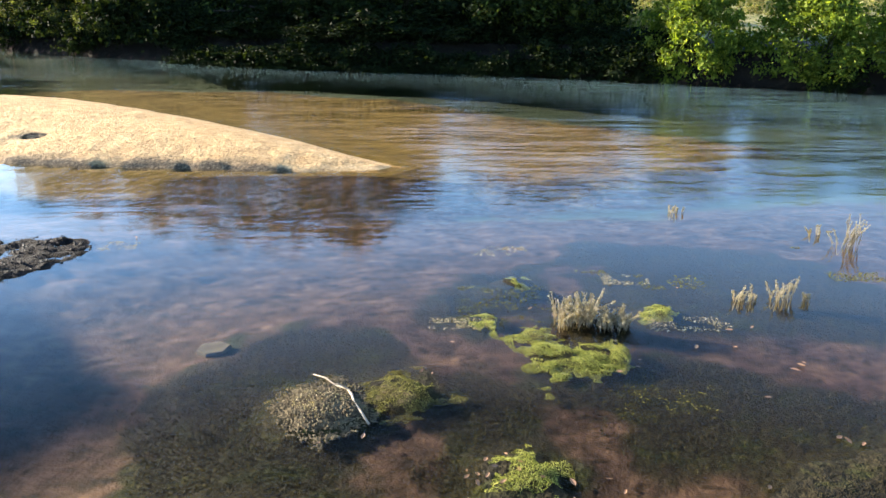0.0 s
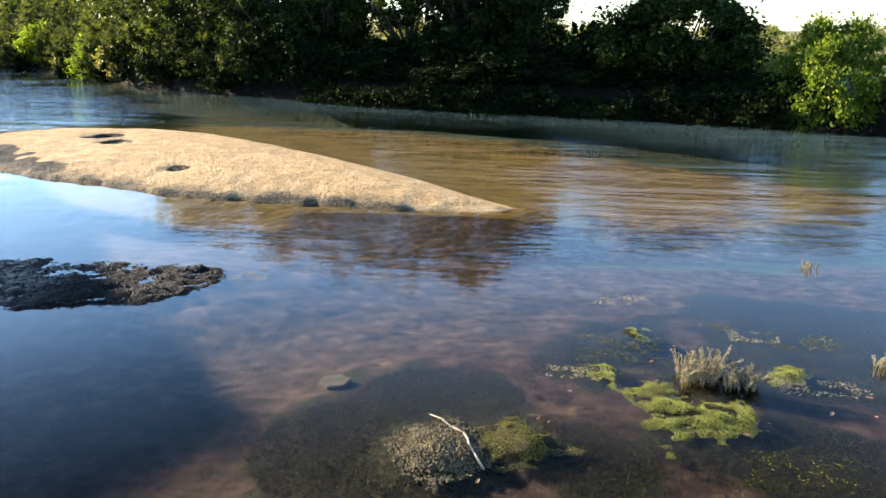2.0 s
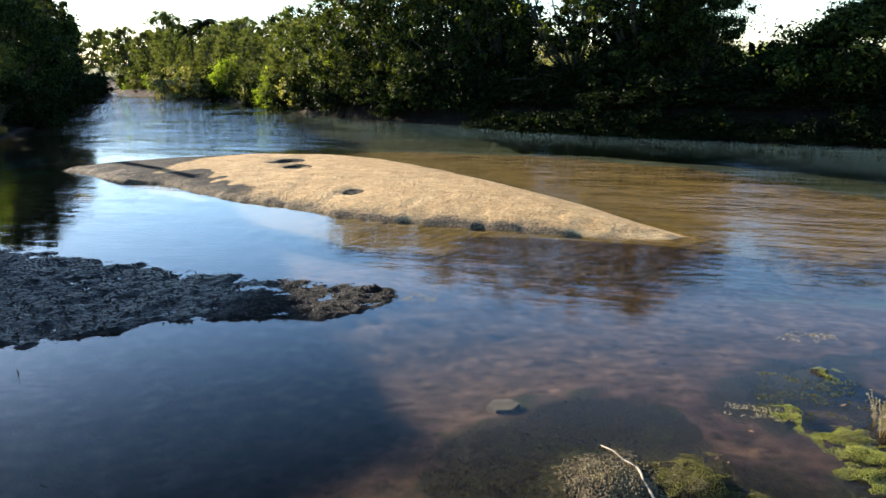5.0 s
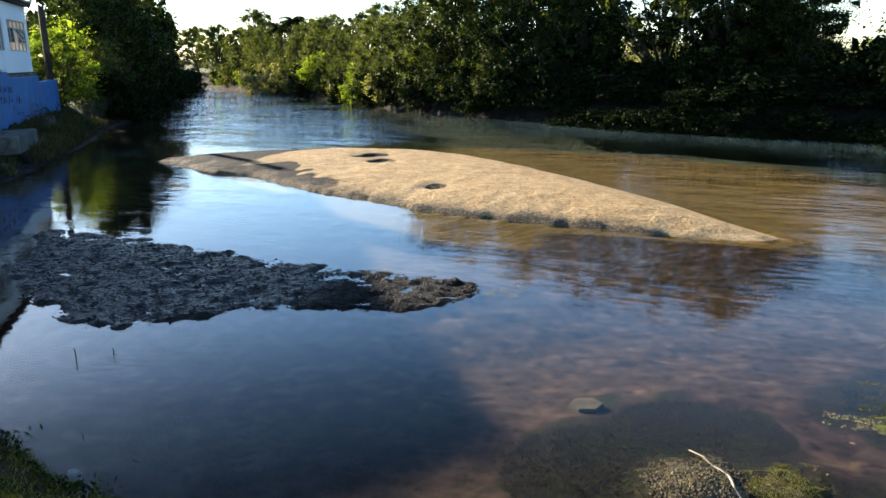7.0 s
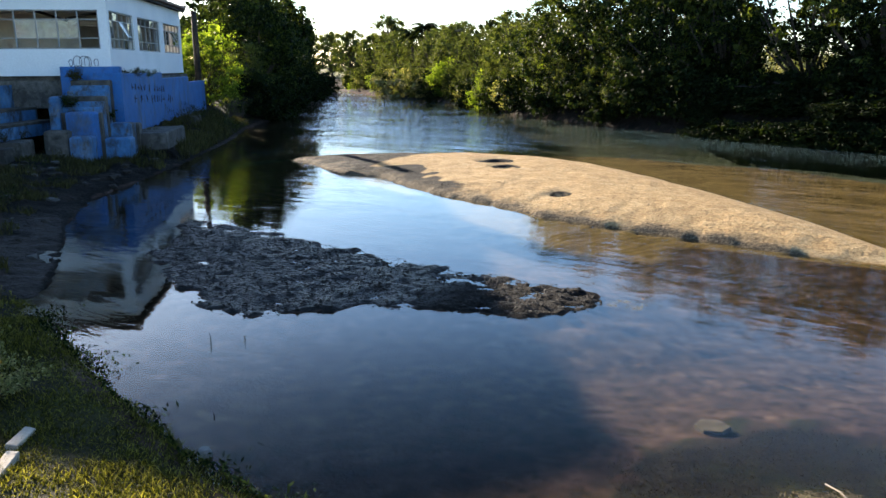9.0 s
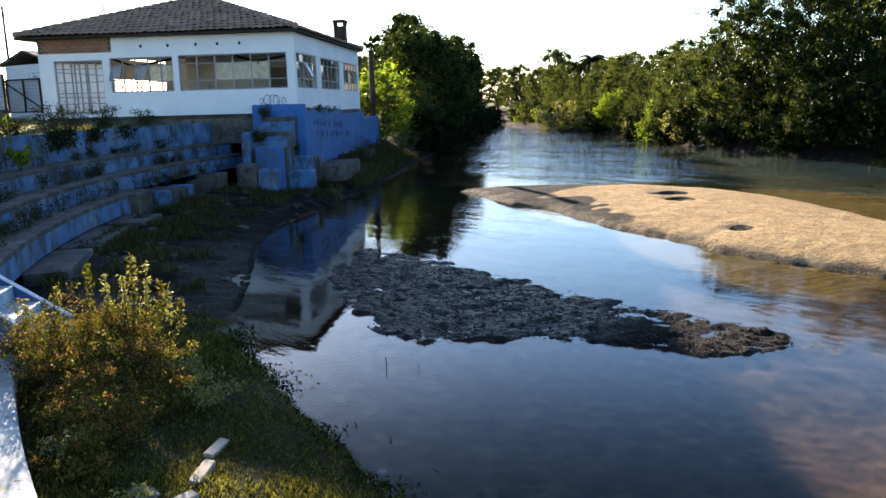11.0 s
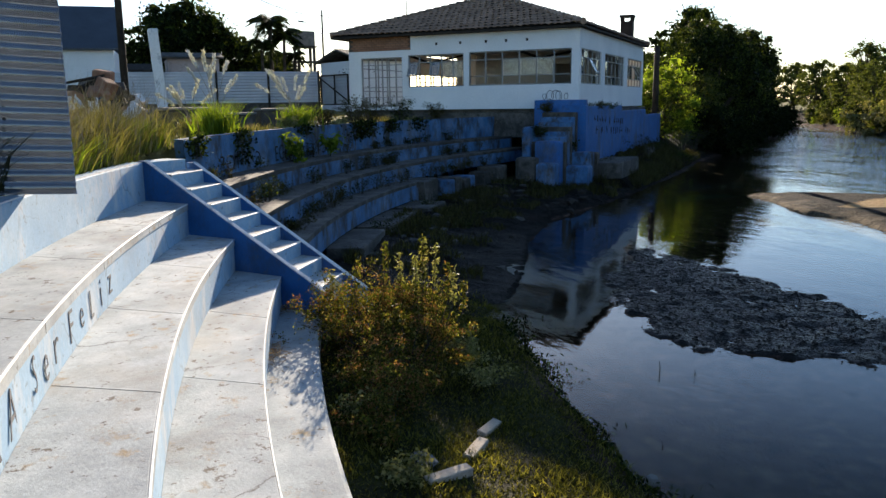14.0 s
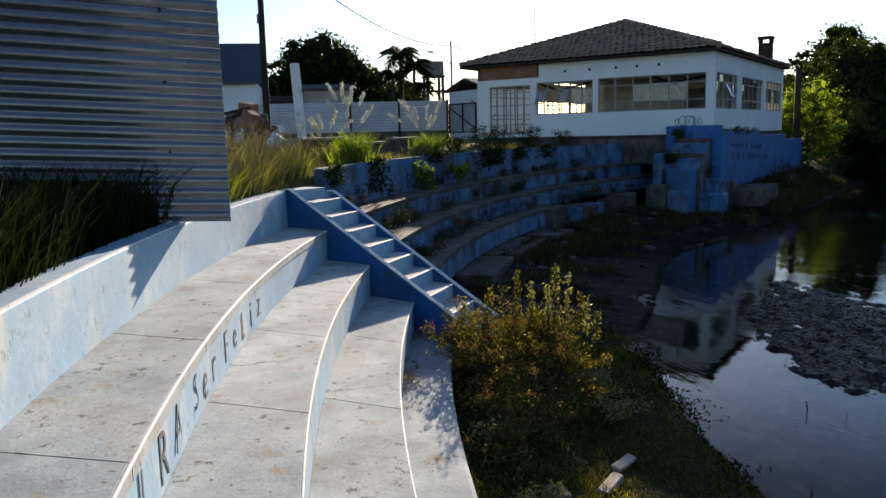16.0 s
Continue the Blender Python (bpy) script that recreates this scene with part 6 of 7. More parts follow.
# heap of rubble and timber
rng = np.random.RandomState(8)
HEAP = (-30.2, -0.2)
for i in range(64):
    rad, turn = 1.7 * math.sqrt(rng.uniform(0, 1)), rng.uniform(0, 6.28)
    x, y = HEAP[0] + rad * math.cos(turn), HEAP[1] + rad * 1.25 * math.sin(turn)
    z = float(ground_z(x, y)[0]) + max(0.05, (2.0 - 1.15 * rad) * rng.uniform(0.35, 1.0))
    plank = i % 3 == 0
    o = thing("rubble_piece", pose(x, y, z, rng.uniform(-40, 40), rng.uniform(-30, 30), rng.uniform(0, 180)), "weathered broken plank in a rubble heap" if plank else "broken brick and concrete in a rubble heap", "rubble", "rubble heap")
    sx, sy, sz = (rng.uniform(0.6, 1.1), 0.09, 0.03) if plank else rng.uniform(0.14, 0.42, 3)
    part("chunk", Geo().box(-sx, sx, -sy, sy, -sz, sz, None, min(0.04, sz * 0.5)), M_DARK if plank else (M_BRICK, M_OLD_CONC, M_BRICK, M_DARK, M_PLASTER)[(i // 3) % 5], o)

# dark timber post beside the house
tp = thing("timber_post", Matrix.Translation((-38.4, 29.4, 0)), "dark weathered timber post beside the house", "post")
part("post_shaft", Geo().tube([(0, 0, 1.5), (0.03, 0, 4.2), (-0.02, 0.03, 6.5)], [0.19, 0.17, 0.15], 9), M_DARK, tp, smooth=True)


# ---- grass and weeds on the upper ground ----
def sector_points(rng, n, r0, r1, a0, a1):
    a, r = np.radians(rng.uniform(a0, a1, n)), rng.uniform(r0, r1, n)
    return CX + r * np.cos(a), CY + r * np.sin(a)


rng = np.random.RandomState(21)
# tall dry grass beside the corrugated fence
x, y = sector_points(rng, 27000, 32.98, 36.5, 246.3, 255.2)
keep = rng.uniform(0, 1, len(x)) < 0.35 + 0.65 * (lumps(x, y, 0.8, 4) > -0.2)
x, y = x[keep], y[keep]
roots = np.c_[x, y, ground_z(x, y) - 0.02]
tagged(new("tall_dry_grass", blades_mesh("tall_dry_grass", roots, rng.uniform(0.15, 1.05, len(x)) * (0.8 + 0.5 * lumps(x, y, 0.5, 6)), 0.012, 1.0, M_DRY, rng)), "tall sunlit dry grass on the bank top", "grass", kind="stuff")
x, y = sector_points(rng, 7000, 32.98, 35.5, 246.3, 255.2)
roots = np.c_[x, y, ground_z(x, y) - 0.02]
tagged(new("green_grass", blades_mesh("green_grass", roots, rng.uniform(0.2, 0.7, len(x)), 0.014, 1.0, M_LEAF_LEMON, rng)), "green grass among the dry grass on the bank top", "grass", kind="stuff")
x, y = sector_points(rng, 1800, 32.98, 35.5, 246.3, 255.2)
roots = np.c_[x, y, ground_z(x, y) - 0.02]
tagged(new("grass_stalks", blades_mesh("grass_stalks", roots, rng.uniform(0.6, 1.45, len(x)), 0.008, 0.6, M_STICK, rng)), "thin bleached grass stalks on the bank top", "grass", kind="stuff")
# grass in front of the sheet, its shade put into near-black blades
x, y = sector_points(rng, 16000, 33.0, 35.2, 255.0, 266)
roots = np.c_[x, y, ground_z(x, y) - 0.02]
tagged(new("shaded_grass", blades_mesh("shaded_grass", roots, rng.uniform(0.2, 0.9, len(x)), 0.016, 0.8, M_LEAF_SHADE, rng)), "grass by the sheet fence, its shade put into the blade colour", "grass", kind="stuff")
# dry grass along the far wall and over the level ground
x, y = sector_points(rng, 15000, 33.05, 44, 214, 248)
keep = lumps(x, y, 1.6, 14) + 0.6 * lumps(x, y, 0.5, 15) > -0.1
x, y = x[keep], y[keep]
roots = np.c_[x, y, ground_z(x, y) - 0.02]
tagged(new("dry_grass", blades_mesh("dry_grass", roots, rng.uniform(0.08, 0.32, len(x)), 0.02, 0.7, M_DRY, rng)), "patchy dry grass behind the far terrace wall", "grass", kind="stuff")


def grass_clump(x, y, h, n, spread, mat, label, plumes=0, seed=0):
    rng = np.random.RandomState(seed)
    z = float(ground_z(x, y)[0])
    o = thing("grass_clump", pose(x, y, z), label, "grass clump")
    roots = np.c_[rng.normal(0, spread, (n, 2)), np.zeros(n) - 0.02]
    part("tuft", blades_mesh("tuft", roots, h * rng.uniform(0.5, 1.0, n), 0.022, 0.75, mat, rng), None, o)
    for i in range(plumes):
        a, l = rng.uniform(0, 6.28), rng.uniform(0.1, 0.75)
        hh = h * rng.uniform(1.15, 1.75)
        tip = Vector((math.cos(a) * l, math.sin(a) * l - 0.25, hh))
        st = [Vector((0, 0, 0)), Vector((tip.x * 0.3, tip.y * 0.3, hh * 0.6)), tip]
        stalk = part("stalk", Geo().tube(st, [0.008, 0.006, 0.004], 4), M_STICK, o)
        m = 90
        k = rng.uniform(0, 1, m)
        d = unit(np.array(tip - st[1]) + np.array([math.cos(a) * 0.1, math.sin(a) * 0.1, -0.02]))
        c = np.array(tip)[None] + d[None] * (k[:, None] - 0.35) * 0.4 + rng.normal(0, 0.015, (m, 3))
        u = unit(d[None] + rng.normal(0, 0.35, (m, 3))) * 0.06
        v = unit(np.cross(u, rng.normal(0, 1, (m, 3)))) * 0.016
        part("plume", quads_mesh("plume", c, u, v, M_PLUME), None, stalk)
    return o


grass_clump(-18.4, 2.0, 0.95, 500, 0.2, M_LEAF_BRIGHT, "green clump grass with pale feathery plumes", 9, 1)
grass_clump(-19.6, 1.6, 0.6, 250, 0.16, M_DRY, "small dry grass clump with pale plumes", 7, 2)
grass_clump(-22.2, 4.6, 0.85, 450, 0.2, M_LEAF_BRIGHT, "bright green clump grass with tall pale plumes", 12, 3)


def weed(name, x, y, z, h, w, n, mat, seed, label, leafy=0.05):
    """A branching weed: thin stems with small leaves."""
    rng = np.random.RandomState(seed)
    o = thing(name, pose(x, y, z), label, "weed")
    stems = max(3, int(w * 9))
    g, cl = Geo(), []
    for i in range(stems):
        a, l = rng.uniform(0, 6.28), w / 2 * math.sqrt(rng.uniform(0.05, 1))
        tip = np.array([math.cos(a) * l, math.sin(a) * l, h * rng.uniform(0.5, 1.0)])
        mid = tip * np.array([0.45, 0.45, 0.55]) + rng.normal(0, 0.04, 3)
        g.tube([(tip[0] * 0.15, tip[1] * 0.15, -0.05), tuple(mid), tuple(tip)], [0.012 * h + 0.003, 0.008 * h + 0.002, 0.003], 4)
        for k in rng.uniform(0.25, 1.0, 7):
            cl.append((mid * k / 0.55 if k < 0.55 else mid + (tip - mid) * (k - 0.55) / 0.45) + rng.normal(0, 0.05 * h + 0.02, 3))
    tagged(part("branchwork", g, M_BARK, o), kind="stuff")
    pos, u, v, b = leaves_for(rng, np.array(cl), max(3, n // len(cl)), 0.055 + 0.02 * h, leafy, 0.5)
    pos[:, 2] = np.abs(pos[:, 2])
    part("foliage", quads_mesh("foliage", pos, u, v, mat, b), None, o)
    return o


for i, (a, r, h, w, mat) in enumerate(((226, 33.3, 1.0, 1.6, M_LEAF_WEED), (223.5, 33.4, 1.1, 1.7, M_LEAF_WEED), (220.5, 33.3, 0.9, 1.2, M_LEAF_DARK), (229, 33.4, 0.7, 1.4, M_LEAF_WEED), (233, 33.3, 0.4, 0.9, M_LEAF_SCRUB), (216, 33.2, 0.7, 1.0, M_LEAF_WEED))):
    x, y = CX + r * math.cos(radians(a)), CY + r * math.sin(radians(a))
    weed("weed", x, y, float(ground_z(x, y)[0]), h, w, 1300, mat, 40 + i, "shrubby weed on top of the far terrace wall", 0.03)
# weeds in the far terrace's corners
rng = np.random.RandomState(33)
for i in range(80):
    lev = rng.randint(0, 3)
    r = (R_WALL, R_T1, R_T2)[lev] - rng.uniform(0.06, 0.3)
    a = radians(rng.uniform(213.5, 246))
    h = rng.uniform(0.15, 0.55)
    weed("weed", CX + r * math.cos(a), CY + r * math.sin(a), (Z_T1, Z_T2, Z_T3)[lev], h, h * rng.uniform(0.9, 1.5), 230, (M_LEAF_DARK, M_LEAF_WEED, M_LEAF_WEED)[i % 3], 60 + i, "straggly weed in the joint of a terrace step", 0.022)
# dark creepers hanging down the far wall
for i, (a0, drop, n) in enumerate(((227.2, 0.55, 420), (225.9, 0.45, 300), (223.0, 0.4, 260), (240.6, 0.7, 260), (219.5, 0.4, 220), (233.8, 0.25, 160), (245.2, 0.4, 200))):
    o = thing("hanging_creeper", None, "dark creeper hanging down the blue terrace wall", "creeper")
    a = np.radians(a0 + rng.normal(0, 0.55, n))
    k = rng.uniform(0, 1, n) ** 1.4
    c = np.c_[CX + (R_WALL - 0.05) * np.cos(a), CY + (R_WALL - 0.05) * np.sin(a), Z_FARTOP + 0.05 - drop * k] + rng.normal(0, 0.025, (n, 3))
    u = unit(rng.normal(0, 1, (n, 3))) * 0.05
    v = unit(np.cross(u, rng.normal(0, 1, (n, 3)))) * 0.03
    part("creeper_foliage", quads_mesh("creeper_foliage", c, u, v, M_LEAF_DARK), None, o)
    for j in range(5):
        g = Geo()
        b = radians(a0 + rng.uniform(-0.8, 0.8))
        g.tube([(CX + (R_WALL - 0.03) * math.cos(b + 0.001 * q * j), CY + (R_WALL - 0.03) * math.sin(b), Z_FARTOP + 0.04 - drop * q / 3) for q in range(4)], [0.006] * 4, 4)
        part("creeper_stem", g, M_BARK, o)
for i, (k, s, z) in enumerate(((-1.6, 1.4, 1.95), (0.2, 2.2, 1.75))):
    p = along(k, s + 1.2, z)
    weed("broadleaf_weed", CX + (R_T1 + 0.35) * math.cos(radians(236.5 - 4.2 * i)), CY + (R_T1 + 0.35) * math.sin(radians(236.5 - 4.2 * i)), Z_T1, 0.75, 0.5, 120, M_LEAF_BRIGHT, 90 + i, "yellow-green broad-leaved weed on a terrace step", 0.1)
# shrubs on and below the platform
for i, (lx, ly, z, h, w, mat) in enumerate(((-0.2, 1.5, 3.1, 0.35, 1.2, M_LEAF_SCRUB), (-0.3, 3.5, 3.1, 0.3, 1.4, M_LEAF_MID), (1.1, -0.75, 3.0, 0.5, 0.9, M_LEAF_SCRUB), (1.0, -2.0, 2.1, 0.5, 0.9, M_LEAF_DARK), (-1.5, 5.5, 1.0, 0.7, 1.6, M_LEAF_SCRUB), (-1.6, 8.5, 1.1, 0.7, 2.0, M_LEAF_DARK),
                                            (-2.4, 12, 0.9, 1.1, 2.4, M_LEAF_MID), (-2.6, 15, 0.8, 1.2, 2.6, M_LEAF_DARK), (0.0, -1.0, 1.6, 0.4, 0.7, M_LEAF_DARK), (-3.4, 6.5, 0.5, 0.8, 1.8, M_LEAF_DARK))):
    q = HM @ Vector((lx, ly, z))
    weed("weed", q.x, q.y, q.z, h, w, 900, M_LEAF_WEED if mat is M_LEAF_SCRUB else mat, 110 + i, "weed growing round the blue platform", 0.03)


# ---- painted writing ----
def letter_mesh(ch, size):
    cu = bpy.data.curves.new("letter", "FONT")
    cu.body, cu.size, cu.extrude, cu.align_x = ch, size, 0.002, "CENTER"
    cu.resolution_u, cu.offset = 3, -0.004
    ob = bpy.data.objects.new("letter", cu)
    scene.collection.objects.link(ob)
    bpy.context.view_layer.update()
    me = bpy.data.meshes.new_from_object(ob)
    bpy.data.objects.remove(ob)
    me.materials.clear()
    me.materials.append(M_INK)
    return me


def write_on_arc(text, r, z, size, a0, a1, parent, seed=0):
    """Letters on a terrace face, read from the river: from angle a0 to a1 (degrees)."""
    rng = random.Random(seed)
    for i, ch in enumerate(text):
        if ch == " ":
            continue
        a = radians(a0 + (a1 - a0) * (i + 0.5) / len(text))
        m = Matrix.Translation((CX + (r - 0.004) * math.cos(a), CY + (r - 0.004) * math.sin(a), z + rng.uniform(-0.02, 0.02)))
        m = Matrix.Translation(m.translation) @ pose(0, 0, 0, 0, 0, math.degrees(a) + 270) @ pose(0, 0, 0, 90, 0, rng.uniform(-6, 6))
        me = letter_mesh(ch, size * rng.uniform(0.9, 1.1))
        if parent is far_terrace:
            me.materials[0] = M_DARK
        part("letter", me, None, parent, at=m)


write_on_arc("URA", R_T1, 1.66, 0.42, 265.6, 263.3, near_terrace, 1)
write_on_arc("Ser", R_T1, 1.67, 0.38, 262.9, 261.2, near_terrace, 2)
write_on_arc("FeLiz", R_T1, 1.68, 0.38, 260.9, 257.5, near_terrace, 3)
write_on_arc("PONTO", R_WALL, 2.12, 0.5, 243.2, 238.6, far_terrace, 4)
write_on_arc("EQUIL\u00cdBRIO", R_WALL, 2.1, 0.5, 237.2, 231.2, far_terrace, 5)
write_on_arc("SK", R_WALL, 2.15, 0.7, 225.6, 223.4, far_terrace, 6)


def ring_mark(a, r, z, rad, parent, spokes):
    """A painted ring with strokes inside."""
    g = Geo()
    a = radians(a)
    side, c = Vector((math.sin(a), -math.cos(a), 0)), Vector((CX + (r - 0.004) * math.cos(a), CY + (r - 0.004) * math.sin(a), z))
    pt = lambda t, q: c + side * math.cos(t) * q * 0.75 + Vector((0, 0, math.sin(t) * q))
    g.tube([pt(2 * math.pi * i / 20, rad) for i in range(21)], [0.02] * 21, 4)
    for t in spokes:
        g.tube([c, pt(t, rad)], [0.018, 0.018], 4)
    part("painted_mark", g, M_INK, parent)


ring_mark(230.1, R_WALL, 2.33, 0.22, far_terrace, (1.57, 3.9, 5.5))
ring_mark(228.0, R_WALL, 2.3, 0.34, far_terrace, (1.57, 4.71, 4.0, 5.4))
# unreadable lines of writing on the platform and the house: plain bars
rng = np.random.RandomState(77)
for row, (z, y0, n) in enumerate(((2.72, 0.9, 13), (2.3, 1.2, 16))):
    for i in range(n):
        if rng.uniform() < 0.15:
            continue
        for j in range(rng.randint(2, 4)):
            tall = rng.uniform(0.07, 0.17)
            m = Matrix.Translation((PX - 0.004, y0 + 0.44 * i + rng.uniform(-0.1, 0.1), z - 0.02 * i + rng.uniform(-0.04, 0.04))) @ pose(0, 0, 0, rng.choice([0, 8, 25, -30, 85]), 0, 0)
            part("writing_bar", Geo().box(-0.004, 0.006, -0.022, 0.022, -tall, tall), M_DARK, platform, at=m)
g = Geo()
for i in range(5):
    cx, rr = 0.45 + (0.0, 0.3, 0.42, 0.66, 0.9)[i], (0.15, 0.2, 0.26, 0.22, 0.14)[i]
    g.tube([(cx + rr * math.cos(t) + 0.05 * t, -0.018, 3.6 + rr * (1.1 + 0.2 * (i % 2)) * math.sin(t)) for t in np.linspace(-0.5 - 0.4 * i % 1.1, 3.6 + 0.5 * (i % 3), 14)], [0.012] * 14, 4)
part("painted_scrawl", g, M_INK, house)

# ---- the near bank: bush, grass, concrete pieces ----
def bush(x, y, z, blobs, seed, label, mat, leaf_size, per):
    """A loose bush of many thin stems; blobs: offsets and sizes of its leafy masses."""
    rng = np.random.RandomState(seed)
    o = thing("flowering_bush", pose(x, y, z), label, "bush")
    g, cl = Geo(), []
    for bx, by, bz, br, n in blobs:
        for i in range(n):
            d = rng.normal(0, 0.5, 3)
            tip = np.array([bx, by, bz]) + d * br * np.array([1, 1, 0.75])
            tip[2] = max(tip[2], 0.06)
            root = np.array([bx * 0.6 + rng.normal(0, 0.15), by * 0.6 + rng.normal(0, 0.15), -0.06])
            mid = (root + tip) / 2 + rng.normal(0, 0.05, 3)
            if i % 3 == 0:
                g.tube([tuple(root), tuple(mid), tuple(tip)], [0.012, 0.008, 0.003], 4)
            for k in (1.0, 0.86, 0.72):
                cl.append(mid + (tip - mid) * k + rng.normal(0, 0.03, 3))
    tagged(part("branchwork", g, M_BARK, o), kind="stuff")
    pos, u, v, b = leaves_for(rng, np.array(cl), per, 0.05, leaf_size, 0.5)
    part("foliage", quads_mesh("foliage", pos, u, v, mat, b), None, o)
    # brown flower heads, in patches
    tips = np.array(cl[::3])
    tips = tips[(lumps(tips[:, 0] * 1.0 + 40, tips[:, 1] + tips[:, 2], 0.35, 5) > -0.35 + 0.8 * (tips[:, 2] - 0.35))]
    pos, u, v, b = leaves_for(rng, tips, 26, 0.04, leaf_size * 0.8, 0.3)
    part("seed_head", quads_mesh("seed_head", pos, u, v, M_LEAF_RUST, b), None, o, "rust brown dry flower heads")
    return o


main_bush = bush(-9.0, 2.75, 0.42, [(-0.6, -0.4, 0.5, 0.62, 80), (-0.25, 0.05, 0.64, 0.48, 90), (0.3, -0.15, 0.4, 0.55, 60), (0.7, -0.45, 0.3, 0.45, 50), (-0.55, 0.4, 0.55, 0.42, 65), (1.1, -0.75, 0.18, 0.4, 35), (0.0, 0.35, 0.25, 0.38, 40), (1.3, -0.7, 0.16, 0.42, 45), (0.95, -0.3, 0.2, 0.42, 40), (-0.95, -0.6, 0.45, 0.45, 50), (1.6, -0.95, 0.1, 0.3, 30)], 5,
                 "loose bush of yellow-green and reddish-brown small leaves", M_LEAF_BUSH, 0.017, 26)
# taller flowering spikes of the bush
rng = np.random.RandomState(6)
for i, (sx, sy, h) in enumerate(((-0.35, 0.4, 1.42), (-0.28, 0.5, 1.32), (-0.05, 0.6, 1.15), (0.05, 0.62, 1.08), (-0.75, 0.1, 1.3), (-0.6, 0.2, 1.18), (0.15, 0.7, 0.95), (-0.45, 0.42, 1.36), (-0.95, -0.3, 1.12), (-0.1, 0.2, 1.24), (0.25, 0.1, 1.0), (-1.05, -0.55, 0.98), (0.55, -0.2, 0.85))):
    g = Geo()
    tip = Vector((sx + rng.uniform(-0.06, 0.06), sy + rng.uniform(-0.06, 0.06), h))
    g.tube([(sx * 0.7, sy * 0.7, 0.2), (sx, sy, h * 0.6), tip], [0.008, 0.006, 0.003], 5)
    spike = part("spike", g, M_BARK, main_bush)
    m = 90
    k = rng.uniform(0.62, 1.0, m)
    c = np.c_[sx + (tip.x - sx) * k, sy + (tip.y - sy) * k, h * k] + rng.normal(0, 0.022, (m, 3))
    u = unit(rng.normal(0, 1, (m, 3)) + np.array([0, 0, -0.3])) * 0.035
    v = unit(np.cross(u, rng.normal(0, 1, (m, 3)))) * 0.012
    part("spike_foliage", quads_mesh("spike_foliage", c, u, v, M_LEAF_SCRUB if i % 2 else M_LEAF_BUSH), None, spike)
# its lower skirt of creeping plants
for i, (x, y, h, w) in enumerate(((-7.7, 1.95, 0.3, 0.8), (-8.3, 2.0, 0.35, 0.8), (-8.6, 3.6, 0.3, 0.8), (-7.1, 1.75, 0.2, 0.6), (-9.6, 3.9, 0.3, 0.8), (-10.4, 3.4, 0.35, 0.9), (-6.3, 1.7, 0.18, 0.6), (-9.9, 2.3, 0.5, 0.7))):
    weed("creeping_weed", x, y, float(ground_z(x, y)[0]), h, w, 700, M_LEAF_BUSH if i % 2 else M_LEAF_SCRUB, 130 + i, "low creeping weed at the foot of the bush", 0.024)

rng = np.random.RandomState(9)
n = 150000
x, y = rng.uniform(-13, 1.0, n), rng.uniform(1.2, 5.6, n)
ok = (np.hypot(x - CX, y - CY) < R_WALK - 0.03) & (signed(NEAR_SHORE + FAR_SHORE, x, y) < 0.12) & (x > -12.2 + rng.uniform(-1, 1, n))
x, y = x[ok], y[ok]
roots = np.c_[x, y, np.maximum(ground_z(x, y), -0.02) - 0.01]
tagged(new("bank_grass", blades_mesh("bank_grass", roots, rng.uniform(0.02, 0.075, len(x)) * (1 + 0.6 * lumps(x, y, 0.6, 5)), 0.012, 1.5, M_GRASS, rng)), "short green grass on the river bank", "grass", kind="stuff")
# plants at the waterline
n = 1500
k = rng.uniform(0, 1, n)
xs = -11.5 + 8.5 * k
ys = np.interp(xs, [p[0] for p in reversed(NEAR_SHORE)], [p[1] for p in reversed(NEAR_SHORE)]) + np.abs(rng.normal(0, 0.16, n)) * (lumps(xs, xs * 0, 0.5, 3) + 0.7)
c = np.c_[xs, ys, rng.uniform(0.0, 0.1, n)]
u = unit(rng.normal(0, 1, (n, 3)) + np.array([0, 0, 0.8])) * rng.uniform(0.015, 0.045, n)[:, None]
v = unit(np.cross(u, rng.normal(0, 1, (n, 3)))) * 0.014
tagged(new("shore_plants", quads_mesh("shore_plants", c, u, v, M_LEAF_DARK)), "dark small plants creeping into the water", "water plant", kind="stuff")


def kerb_piece(x, y, rz, l, w, h, tilt, label):
    z = float(ground_z(x, y)[0]) + 0.01
    o = thing("concrete_block", pose(x, y, z, tilt, 3, rz), label, "concrete block", "loose concrete blocks")
    part("block", Geo().box(-l / 2, l / 2, -w / 2, w / 2, -0.03, h, None, 0.008), M_KERB, o)
    return o


kerb_piece(-7.34, 3.03, 130, 0.4, 0.1, 0.05, 14, "pale broken concrete kerb block lying in the grass")
kerb_piece(-6.84, 2.64, 136, 0.47, 0.105, 0.05, 10, "pale broken concrete kerb block lying in the grass")
kerb_piece(-6.3, 2.13, 105, 0.46, 0.105, 0.05, 8, "pale broken concrete kerb block lying in the grass")


